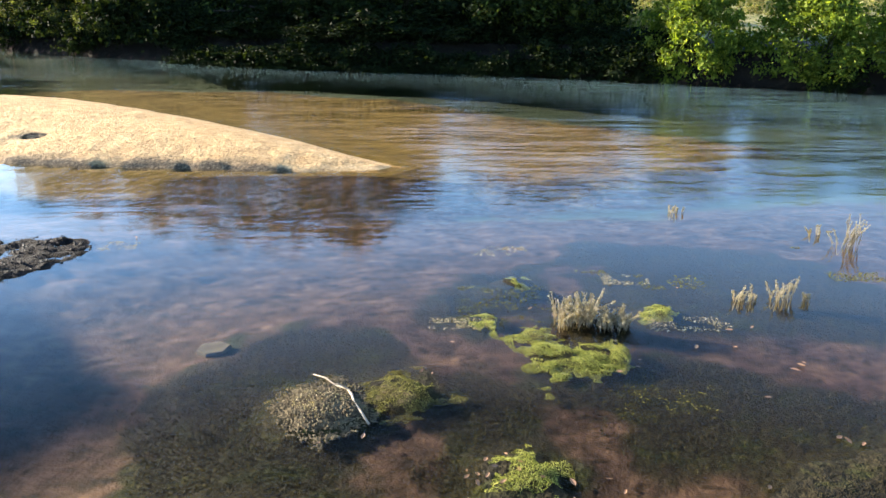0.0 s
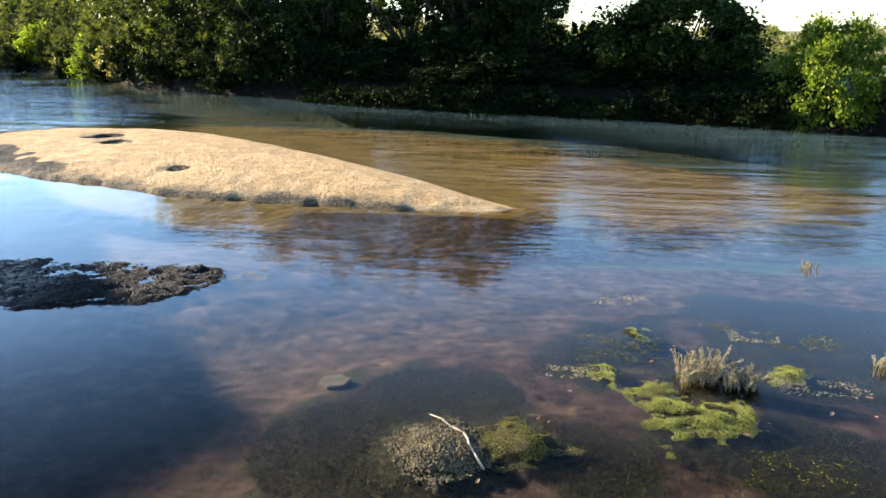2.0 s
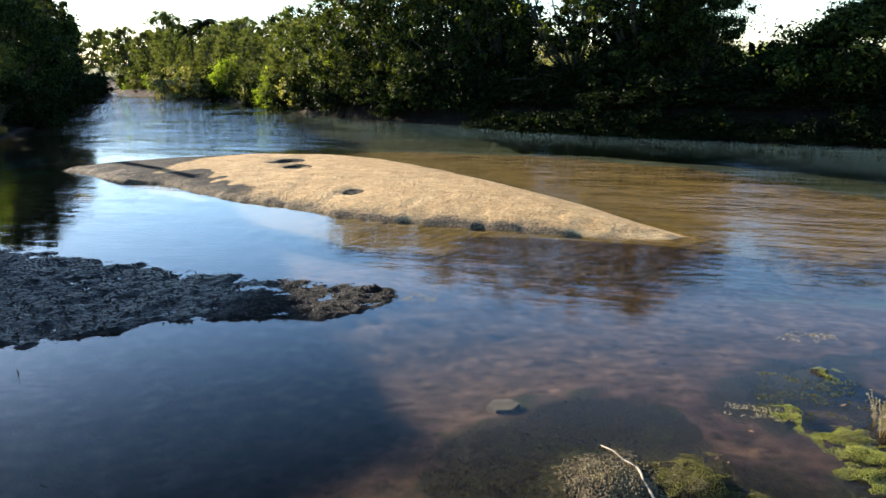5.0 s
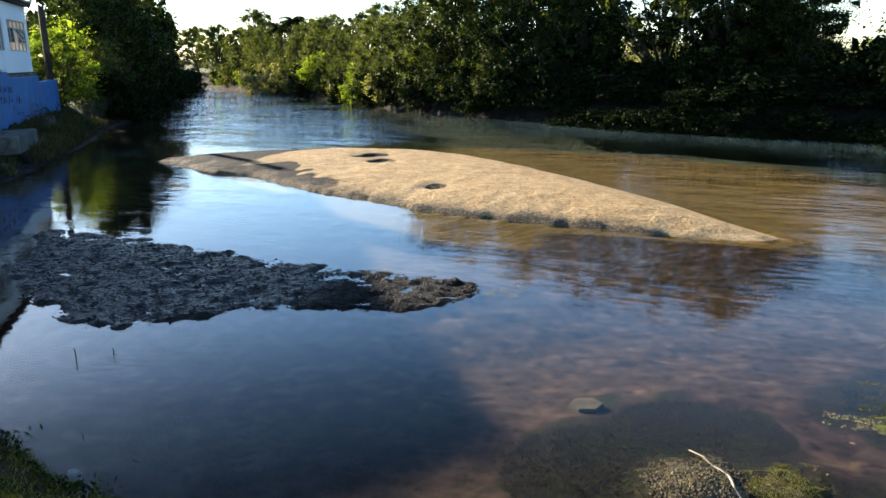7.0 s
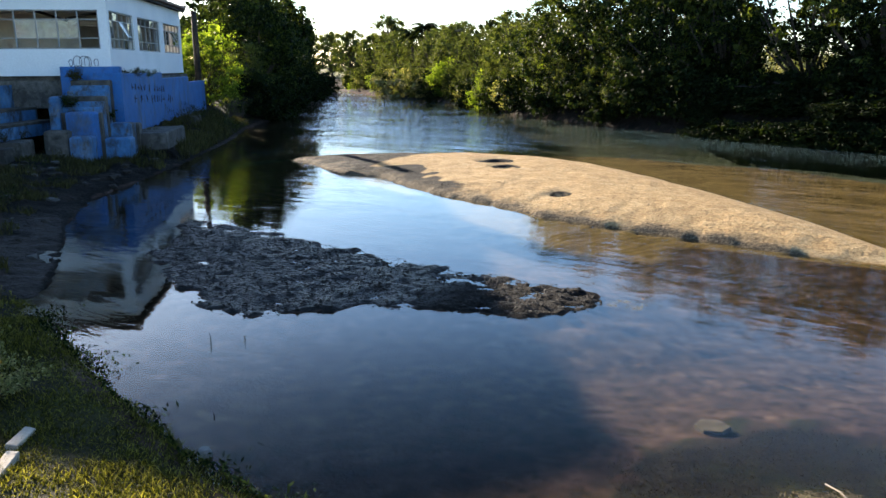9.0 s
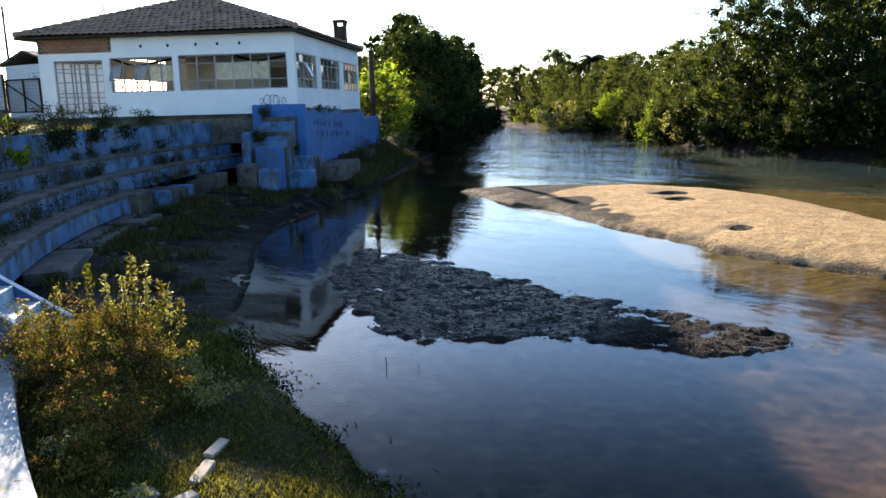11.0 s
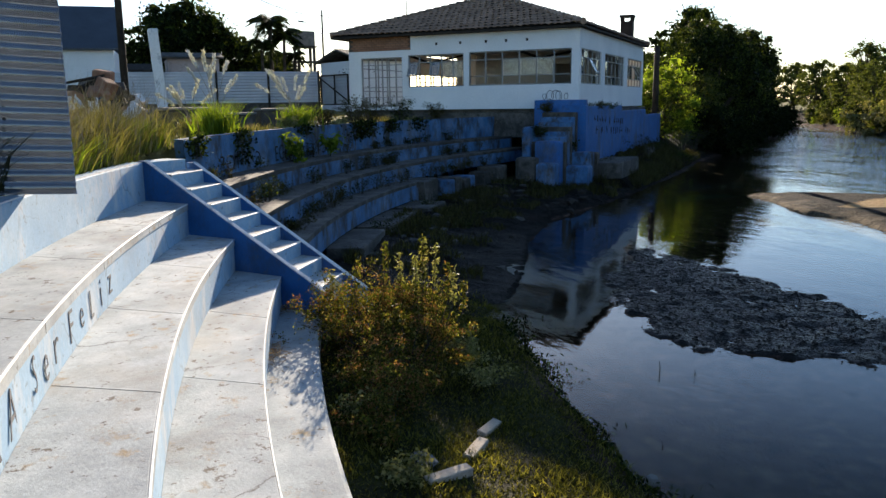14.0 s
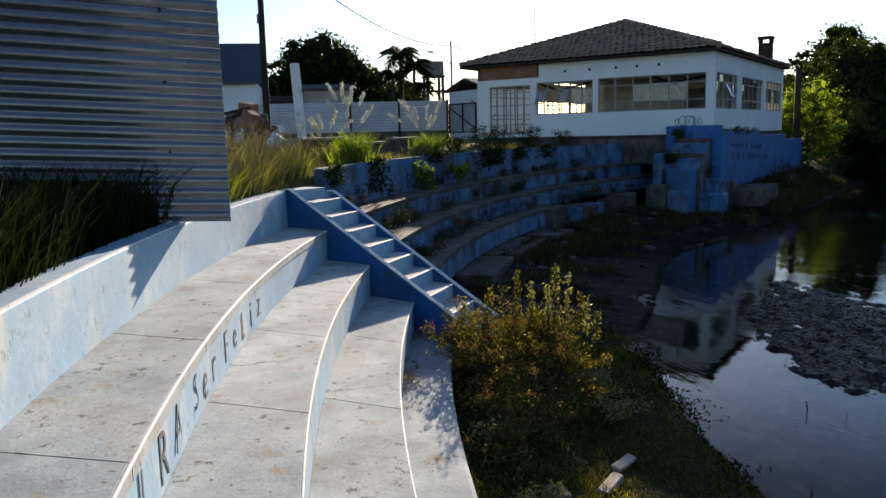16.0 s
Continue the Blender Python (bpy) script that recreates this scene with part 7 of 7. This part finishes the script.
def stone(name, x, y, z, sx, sy, sz, seed, label, mat=None, rz=0, sharp=False):
    bm = bmesh.new()
    bmesh.ops.create_icosphere(bm, subdivisions=1 if sharp else 3, radius=1.0)
    if sharp:
        rr = random.Random(seed)
        for v in bm.verts:
            v.co *= rr.uniform(0.6, 1.25)
    for v in bm.verts:
        k = 1 + 0.25 * noise.noise(v.co * 1.3 + Vector((seed * 3.1, 0, 0))) + 0.08 * noise.noise(v.co * 4 + Vector((seed, 1, 2)))
        v.co = Vector((v.co.x * sx * k, v.co.y * sy * k, max(-0.6, min(0.75, v.co.z * k)) * sz))
    me = bpy.data.meshes.new(name)
    bm.to_mesh(me)
    bm.free()
    me.materials.append(mat or M_STONE)
    o = tagged(new(name, me), label, "stone")
    o.matrix_basis = pose(x, y, z, 0, 0, rz)
    return o


stone("stone", -6.66, 2.05, float(ground_z(-6.66, 2.05)[0]) + 0.01, 0.2, 0.15, 0.05, 1, "rough grey broken stone lying in the grass", None, 20, True)
stone("stone", -7.75, 1.85, float(ground_z(-7.75, 1.85)[0]), 0.1, 0.08, 0.05, 2, "small grey stone in the grass beside the walkway")
stone("stone", -6.0, 4.02, 0.03, 0.07, 0.06, 0.06, 3, "small dark stone at the waterline")
slab_z = float(ground_z(-2.4, 7.45)[0])
flat_stone = thing("flat_stone", pose(-2.4, 7.45, slab_z, 3, -2, 12), "flat six-sided grey slab lying under shallow water", "stone")
ring = [(0.18 * math.cos(radians(60 * i + 8)) * (1.0, 0.92, 1.06, 0.97, 1.03, 0.94)[i], 0.15 * math.sin(radians(60 * i + 8))) for i in range(6)]
part("slab", Geo().add([(a, b, -0.03) for a, b in ring] + [(a, b, 0.04) for a, b in ring] + [(a * 0.94, b * 0.94, 0.047) for a, b in ring],
                       [tuple(range(5, -1, -1)), tuple(range(12, 18))] + [(i, (i + 1) % 6, 6 + (i + 1) % 6, 6 + i) for i in range(6)] + [(6 + i, 6 + (i + 1) % 6, 12 + (i + 1) % 6, 12 + i) for i in range(6)]), M_BEDROCK, flat_stone)
for i, (dx, dy, r) in enumerate(((-0.16, 0.02, 0.13), (0.1, 0.1, 0.11), (0.2, -0.06, 0.1), (-0.02, -0.1, 0.12), (-0.26, -0.05, 0.08))):
    stone("dark_lump", -9.4 + dx, 17.95 + dy, float(ground_z(-9.4 + dx, 17.95 + dy)[0]) + 0.01, r, r * 0.7, 0.05, 5 + i, "dark lump of earth in a hollow of the sand bank", M_CRUMB, 20 + 47 * i, True)
# two thin dark lumps mark hollows in the sand
stone("dark_lump", -13.9, 22.4, float(ground_z(-13.9, 22.4)[0]), 0.45, 0.14, 0.03, 6, "thin dark flattened lump marking a hollow in the sand bank", M_DARK)
stone("dark_lump", -13.0, 21.3, float(ground_z(-13.0, 21.3)[0]), 0.35, 0.13, 0.03, 7, "thin dark flattened lump marking a hollow in the sand bank", M_DARK)

# dry straw swept into the walkway's corner
rng = np.random.RandomState(12)
for a, r, n, w in ((256.3, 30.6, 260, 0.16), (263.6, 30.6, 160, 0.12), (252.6, 30.62, 200, 0.14)):
    cx, cy = CX + r * math.cos(radians(a)), CY + r * math.sin(radians(a))
    c = np.c_[rng.normal(0, w * 1.3, n), rng.normal(0, w * 0.5, n), rng.uniform(0.005, 0.07, n)]
    u = unit(rng.normal(0, 1, (n, 3)) * np.array([1, 0.8, 0.25])) * rng.uniform(0.03, 0.09, n)[:, None]
    v = unit(np.cross(u, rng.normal(0, 1, (n, 3)))) * 0.004
    o = tagged(new("straw", quads_mesh("straw", c, u, v, M_DEAD)), "dry brown straw swept against a step", "straw", kind="stuff")
    o.matrix_basis = pose(cx, cy - 0.05, Z_WALK, 0, 0, a - 270)

# ---- in the shallows ----
def moss_in(outline, n, seed, label, mat=M_MOSS, size=0.0062, lift=0.04, gaps=-0.5):
    """A moss mat inside an outline, ragged and lumpy."""
    rng = np.random.RandomState(seed)
    p = np.array(outline)
    px, py = rng.uniform(p[:, 0].min() - 0.15, p[:, 0].max() + 0.15, n), rng.uniform(p[:, 1].min() - 0.15, p[:, 1].max() + 0.15, n)
    ragged = signed(outline, px, py) + 0.12 * lumps(px, py, 0.2, seed + 30) + 0.06 * lumps(px, py, 0.07, seed + 31)
    ok = (ragged > 0) & (lumps(px, py, 0.17, seed + 50) + 0.6 * lumps(px, py, 0.07, seed + 51) > gaps - 0.4 * smooth(ragged, 0, 0.3))
    px, py, ragged = px[ok], py[ok], ragged[ok]
    m = len(px)
    hump = lift * smooth(ragged, 0, 0.25) * (0.6 + 0.5 * lumps(px, py, 0.15, seed + 70))
    c = np.c_[px, py, np.maximum(ground_z(px, py), -0.005) + hump * rng.uniform(0.2, 1.0, m)]
    u = unit(rng.normal(0, 1, (m, 3)) + np.array([0, 0, 0.9])) * (size * rng.uniform(0.5, 1.4, m))[:, None]
    v = unit(np.cross(u, rng.normal(0, 1, (m, 3)))) * size * 0.4
    return tagged(new("moss_mat", quads_mesh("moss_mat", c, u, v, mat)), label, "water moss", kind="stuff")


MOSS_WEDGE = [(0.32, 7.91), (0.49, 8.15), (0.71, 7.76), (1.08, 7.76), (1.28, 7.48), (1.61, 7.34), (1.93, 7.48), (1.93, 6.96), (1.68, 6.84), (1.47, 6.6), (1.24, 6.83), (0.99, 6.38), (0.87, 6.49), (0.81, 6.95), (0.63, 7.47)]
MOSS_TUFT = [(2.2, 8.14), (2.39, 8.38), (2.68, 8.47), (2.7, 8.22), (2.55, 8.03), (2.23, 7.98)]
MOSS_YELLOW = [(0.68, 9.18), (0.85, 9.49), (1.06, 9.43), (1.11, 8.9), (0.8, 8.89)]
MOSS_OLIVE = [(-0.98, 6.63), (-0.71, 6.63), (-0.45, 6.75), (-0.21, 6.75), (-0.09, 6.36), (0.19, 6.26), (0.03, 6.11), (-0.21, 6.01), (-0.45, 5.86), (-0.6, 5.91), (-0.74, 6.36)]
moss_in(MOSS_WEDGE, 120000, 1, "low bright green moss mat at the water surface", lift=0.09, gaps=-0.25)
moss_in(MOSS_TUFT, 16000, 3, "small bright green moss tuft in the water", lift=0.09, gaps=-0.6)
moss_in(MOSS_YELLOW, 12000, 7, "yellow-green algae at the water surface", gaps=-0.15)
moss_in([(-1.1, 6.55), (-0.95, 6.62), (-0.8, 6.2), (-0.8, 5.9), (-1.0, 6.2)], 3000, 12, "olive green moss over crumbly mud", M_OLIVE_MOSS, lift=0.04, gaps=-0.1)
moss_in(MOSS_OLIVE, 46000, 5, "olive green moss on a muddy mound", M_OLIVE_MOSS, lift=0.06)
moss_in([(0.3, 5.36), (0.44, 5.44), (0.75, 5.44), (0.97, 5.36), (0.99, 5.06), (0.89, 4.85), (0.68, 4.78), (0.48, 4.84), (0.28, 4.84)], 26000, 4, "green moss on a low mound in the shallows", lift=0.05, gaps=0.05)
moss_in([(-1.5, 6.2), (-1.2, 6.6), (-0.85, 6.6), (-0.6, 6.0), (-0.85, 5.5), (-1.15, 5.5)], 2600, 6, "thin dry algae on a muddy mound", M_WEED, 0.012, 0.02, 0.15)
# fine dark algae hairs in the beds
for i, (bed_line, count) in enumerate(zip(ALGA_BEDS, (22000, 9000, 22000, 14000, 9000, 1500))):
    p = np.array(bed_line)
    rng = np.random.RandomState(300 + i)
    px, py = rng.uniform(p[:, 0].min() - 0.2, p[:, 0].max() + 0.2, count), rng.uniform(p[:, 1].min() - 0.2, p[:, 1].max() + 0.2, count)
    ok = signed(bed_line, px, py) + 0.3 * lumps(px, py, 0.5, 61) > 0.05
    px, py = px[ok], py[ok]
    roots = np.c_[px, py, ground_z(px, py) - 0.01]
    hh = np.clip(-roots[:, 2] * 0.7, 0.012, 0.06) * rng.uniform(0.4, 1.0, len(px))
    tagged(new("algae_bed", blades_mesh("algae_bed", roots, hh, 0.009, 2.2, M_ALGA, rng)), "dark green-brown algae waving under the shallow water", "algae", kind="stuff")


def floating(x, y, w, d, n, seed, label, mat=M_WEED, size=0.015):
    rng = np.random.RandomState(seed)
    k = rng.uniform(-1, 1, (n, 2))
    c = np.c_[x + k[:, 0] * w / 2, y + k[:, 1] * d / 2, rng.uniform(-0.004, 0.012, n)]
    c = c[(lumps(c[:, 0], c[:, 1], 0.14, seed) > -0.1)]
    m = len(c)
    u = unit(rng.normal(0, 1, (m, 3)) * np.array([1, 1, 0.25])) * (size * rng.uniform(0.5, 1.4, m))[:, None]
    v = unit(np.cross(u, rng.normal(0, 1, (m, 3)))) * size * 0.3
    return tagged(new("floating_weed", quads_mesh("floating_weed", c, u, v, mat)), label, "water weed", kind="stuff")


for i, (x, y, w, d, n) in enumerate(((0.7, 8.5, 1.1, 1.1, 500), (0.2, 7.9, 0.7, 0.3, 200), (2.9, 9.2, 0.9, 0.5, 260), (2.3, 9.3, 0.6, 0.4, 160), (5.3, 9.4, 0.7, 0.35, 220), (2.7, 7.9, 0.9, 0.4, 160), (1.9, 9.6, 0.4, 0.2, 60), (5.8, 11.3, 0.4, 0.2, 70), (5.0, 10.6, 0.15, 0.1, 20),
                                     (0.8, 10.4, 0.8, 0.4, 120), (2.0, 6.2, 1.0, 0.6, 200), (-4.6, 10.6, 0.5, 0.4, 60))):
    floating(x, y, w, d, n * 3, 20 + i, "brown-green weed floating on the water", M_GRASS if i % 2 == 0 else M_WEED)


def water_weed(x, y, w, d, h, n, seed, label):
    """Upright pale stems with small whorls of leaves."""
    rng = np.random.RandomState(seed)
    o = thing("water_weed", pose(x, y, 0), label, "water weed")
    g, cl = Geo(), []
    for i in range(n):
        bx, by = rng.uniform(-w / 2, w / 2), rng.uniform(-d / 2, d / 2)
        hh = h * rng.uniform(0.45, 1.0)
        lx, ly = (rng.normal(0, 0.34, 2) + np.array([0.15, 0.0])) * hh
        g.tube([(bx, by, -0.12), (bx + lx * 0.4, by + ly * 0.4, hh * 0.55), (bx + lx, by + ly, hh)], [0.005, 0.005, 0.003], 4)
        for k in np.linspace(0.15, 1.0, 9):
            cl.append((bx + lx * k, by + ly * k, hh * k))
    tagged(part("branchwork", g, M_WEED, o), kind="stuff")
    pos, u, v, b = leaves_for(rng, np.array(cl), 9, 0.009, 0.01, 0.3)
    part("foliage", quads_mesh("foliage", pos, u, v, M_WEED), None, o)
    return o


water_weed(1.45, 7.95, 0.42, 0.3, 0.3, 80, 1, "clump of pale upright water weed standing in the shallows")
water_weed(1.86, 7.85, 0.36, 0.26, 0.21, 44, 2, "clump of pale upright water weed standing in the shallows")
water_weed(3.55, 8.6, 0.24, 0.18, 0.17, 12, 3, "small pale water weed")
water_weed(3.98, 8.6, 0.26, 0.16, 0.26, 14, 4, "pale water weed with leaning stems")
water_weed(4.3, 8.55, 0.12, 0.1, 0.14, 4, 5, "small pale water weed")
water_weed(5.75, 10.6, 0.3, 0.2, 0.45, 16, 6, "pale water weed standing in open water")
water_weed(3.85, 12.4, 0.3, 0.1, 0.14, 7, 7, "small weed tip in open water")
water_weed(5.6, 11.2, 0.2, 0.1, 0.16, 5, 8, "small weed tip in open water")
for i, (x, y, h) in enumerate(((-8.4, 6.0, 0.14), (-8.15, 6.35, 0.05), (-6.6, 4.6, 0.05))):
    stick = thing("reed_stick", pose(x, y, 0), "thin dark stick standing out of the water", "stick")
    part("stem", Geo().tube([(0, 0, -0.2), (0.01, 0, h * 0.5), (-0.02, 0.01, h)], [0.008, 0.007, 0.005], 5), M_DARK, stick)

# the branch on the mound
branch = thing("branch", pose(0, 0, 0), "bleached curved branch lying across a muddy mound", "branch")
BR = [(-1.23, 6.69), (-1.1, 6.6), (-1.0, 6.5), (-0.87, 6.4), (-0.81, 6.25), (-0.78, 6.1), (-0.7, 5.92), (-0.62, 5.79)]
part("branch_stem", Geo().tube([(px, py, max(float(ground_z(px, py)[0]), 0.0) + 0.012 + 0.012 * math.sin(2.2 * i)) for i, (px, py) in enumerate(BR)], [0.005, 0.008, 0.009, 0.011, 0.012, 0.011, 0.013, 0.01], 8), M_STICK, branch, smooth=True)
part("twig", Geo().tube([(-0.87, 6.4, max(float(ground_z(-0.87, 6.4)[0]), 0) + 0.015), (-0.95, 6.34, 0.1), (-1.0, 6.33, 0.09)], [0.008, 0.006, 0.003], 5), M_STICK, branch)

# fallen leaves and litter
rng = np.random.RandomState(44)
leaf_spots = [(0.4, 5.15), (0.34, 5.05), (0.45, 4.95), (0.6, 5.2), (0.5, 5.35), (0.75, 5.0), (3.3, 5.55), (3.4, 5.5), (3.25, 5.6), (-0.2, 6.75), (1.9, 6.85), (1.7, 6.75), (1.95, 7.0), (0.2, 4.75), (0.95, 4.75), (-0.65, 5.6), (-1.0, 5.5), (3.0, 7.3), (1.25, 8.1), (1.0, 8.3), (-4.5, 10.95), (2.6, 7.3), (-0.1, 6.7), (0.1, 7.4), (3.5, 6.9), (3.4, 6.8), (3.55, 6.95)]
for i in range(18):
    leaf_spots.append((rng.normal(0.6, 0.35), rng.normal(5.0, 0.2)) if i < 12 else (rng.uniform(-1.5, 4), rng.uniform(4.6, 9)))
for lx, ly in leaf_spots:
    z = max(float(ground_z(lx, ly)[0]), 0.0) + 0.02
    s = rng.uniform(0.018, 0.045)
    g = Geo()
    pts = [(-1, 0, 0), (-0.4, 0.42, 0.1), (0.4, 0.38, 0.12), (1, 0, 0.05), (0.4, -0.38, 0.12), (-0.4, -0.42, 0.1), (0, 0, -0.04)]
    top = [(a * s, b * s, c * s) for a, b, c in pts]
    g.add(top + [(a, b, c - 0.0015) for a, b, c in top], [(6, i, (i + 1) % 6) for i in range(6)] + [(13, 7 + (i + 1) % 6, 7 + i) for i in range(6)] + [(i, 7 + i, 7 + (i + 1) % 6, (i + 1) % 6) for i in range(6)])
    o = part("fallen_leaf", g, M_DEAD, at=pose(lx, ly, z, rng.uniform(-15, 15), rng.uniform(-15, 15), rng.uniform(0, 360)))
    tagged(o, "dry curled fallen leaf in the shallows", "leaf", "fallen leaves")

# rubble and stones on the dark shore below the far terrace
rng = np.random.RandomState(61)
for i in range(190):
    a, r = radians(rng.uniform(211, 243)), 30.1 - 3.5 * rng.uniform(0, 1) ** 1.6
    x, y = CX + r * math.cos(a), CY + r * math.sin(a)
    if float(signed(NEAR_SHORE + FAR_SHORE, np.array([x]), np.array([y]))[0]) > 0.1:
        continue
    s = 0.05 + 0.2 * rng.uniform(0, 1) ** 2.5
    stone("rubble_stone", x, y, float(ground_z(x, y)[0]) + 0.02, s, s * rng.uniform(0.6, 1), s * rng.uniform(0.35, 0.6), 100 + i, "broken stone lying on the dark muddy shore", M_OLD_CONC if i % 3 == 0 else M_DARK, rng.uniform(0, 360), True)
for i in range(14):
    a, r = radians(rng.uniform(213, 242)), rng.uniform(28.2, 30.2)
    x, y = CX + r * math.cos(a), CY + r * math.sin(a)
    weed("weed", x, y, float(ground_z(x, y)[0]), rng.uniform(0.15, 0.4), rng.uniform(0.4, 0.9), 300, M_LEAF_DARK if i % 2 else M_LEAF_WEED, 200 + i, "low weed on the muddy shore", 0.022)

# crumbly mud clods on the bare mound
rng = np.random.RandomState(71)
g = Geo()
CRUMBS = [(-1.44, 6.16), (-1.36, 6.37), (-1.2, 6.56), (-0.98, 6.65), (-0.73, 6.32), (-0.59, 5.88), (-0.77, 5.72), (-0.92, 5.61), (-0.96, 5.44), (-1.09, 5.56), (-1.28, 5.83)]
xs, ys = rng.uniform(-1.55, -0.5, 9000), rng.uniform(5.4, 6.7, 9000)
ok = signed(CRUMBS, xs, ys) + 0.1 * lumps(xs, ys, 0.2, 75) + rng.uniform(-0.06, 0.06, 9000) > 0
xs, ys = xs[ok], ys[ok]
for x, y, z in zip(xs, ys, np.maximum(ground_z(xs, ys), 0.0)):
    sz = 0.003 + 0.012 * rng.uniform(0, 1) ** 2.5
    z += sz * 0.3
    k = rng.uniform(0.4, 1.7, 6) * sz * np.array([1.2, 1.2, 1.2, 1.2, 0.6, 0.6])
    g.add([(x + k[0], y, z), (x, y + k[1], z), (x - k[2], y, z), (x, y - k[3], z), (x, y, z + k[4]), (x, y, z - k[5])],
          [(0, 1, 4), (1, 2, 4), (2, 3, 4), (3, 0, 4), (1, 0, 5), (2, 1, 5), (3, 2, 5), (0, 3, 5)])
tagged(part("mud_crumbs", g, M_CRUMB), "crumbly grey-brown mud clods on a low mound", "mud", kind="stuff")
# rough grass on the bank below the platform and among the rubble
n = 26000
q = np.c_[rng.uniform(-5.0, -0.75, n), rng.uniform(-3.5, 17, n)]
x, y = HM[0][3] + HM[0][0] * q[:, 0] + HM[0][1] * q[:, 1], HM[1][3] + HM[1][0] * q[:, 0] + HM[1][1] * q[:, 1]
z = ground_z(x, y)
ok = (z > 0.06) & (lumps(x, y, 0.9, 81) + 0.7 * lumps(x, y, 0.3, 82) + 0.12 * (q[:, 1] - 4) > -0.45)
x, y, z = x[ok], y[ok], z[ok]
tagged(new("bank_weeds", blades_mesh("bank_weeds", np.c_[x, y, z - 0.02], rng.uniform(0.12, 0.5, len(x)), 0.025, 0.8, M_LEAF_WEED, rng)), "rough brownish grass on the bank below the blue platform", "grass", kind="stuff")
n = 26000
a, r = np.radians(rng.uniform(211, 245, n)), 30.2 - 2.6 * rng.uniform(0, 1, n) ** 1.5
x, y = CX + r * np.cos(a), CY + r * np.sin(a)
z = ground_z(x, y)
ok = (z > 0.1) & (lumps(x, y, 0.8, 83) + 0.6 * lumps(x, y, 0.3, 84) > -0.1)
x, y, z = x[ok], y[ok], z[ok]
tagged(new("shore_weeds", blades_mesh("shore_weeds", np.c_[x, y, z - 0.02], rng.uniform(0.06, 0.28, len(x)), 0.02, 0.9, M_LEAF_WEED, rng)), "sparse dark weeds on the muddy shore below the terrace", "grass", kind="stuff")

# fine clods over the mud bar
rng = np.random.RandomState(93)
n = 16000
x, y = rng.uniform(-15.6, -4.9, n), rng.uniform(6.8, 11.4, n)
z = ground_z(x, y)
ok = (z > -0.015) & (signed(MUDBAR, x, y) > -0.25)
x, y, z = x[ok][:6000], y[ok][:6000], z[ok][:6000]
n = len(x)
k = rng.uniform(0.6, 1.5, (n, 6)) * (0.007 + 0.024 * rng.uniform(0, 1, n) ** 3)[:, None]
c = np.c_[x, y, z + 0.008]
v = np.stack([c + np.c_[k[:, 0], k[:, 0] * 0.3, 0 * x], c + np.c_[-k[:, 1] * 0.3, k[:, 1], 0 * x], c + np.c_[-k[:, 2], -k[:, 2] * 0.3, 0 * x], c + np.c_[k[:, 3] * 0.3, -k[:, 3], 0 * x], c + np.c_[0 * x, 0 * x, k[:, 4] * 0.45], c - np.c_[0 * x, 0 * x, k[:, 5] * 0.7]], 1)
f = (np.arange(n)[:, None, None] * 6 + np.array([(0, 1, 4), (1, 2, 4), (2, 3, 4), (3, 0, 4), (1, 0, 5), (2, 1, 5), (3, 2, 5), (0, 3, 5)])[None]).reshape(-1, 3)
me = bpy.data.meshes.new("mud_clods")
me.from_pydata(v.reshape(-1, 3), [], f.tolist())
me.materials.append(M_MUDCLOD)
tagged(new("mud_clods", me), "dark wet clods over the mud bar", "mud", kind="stuff")
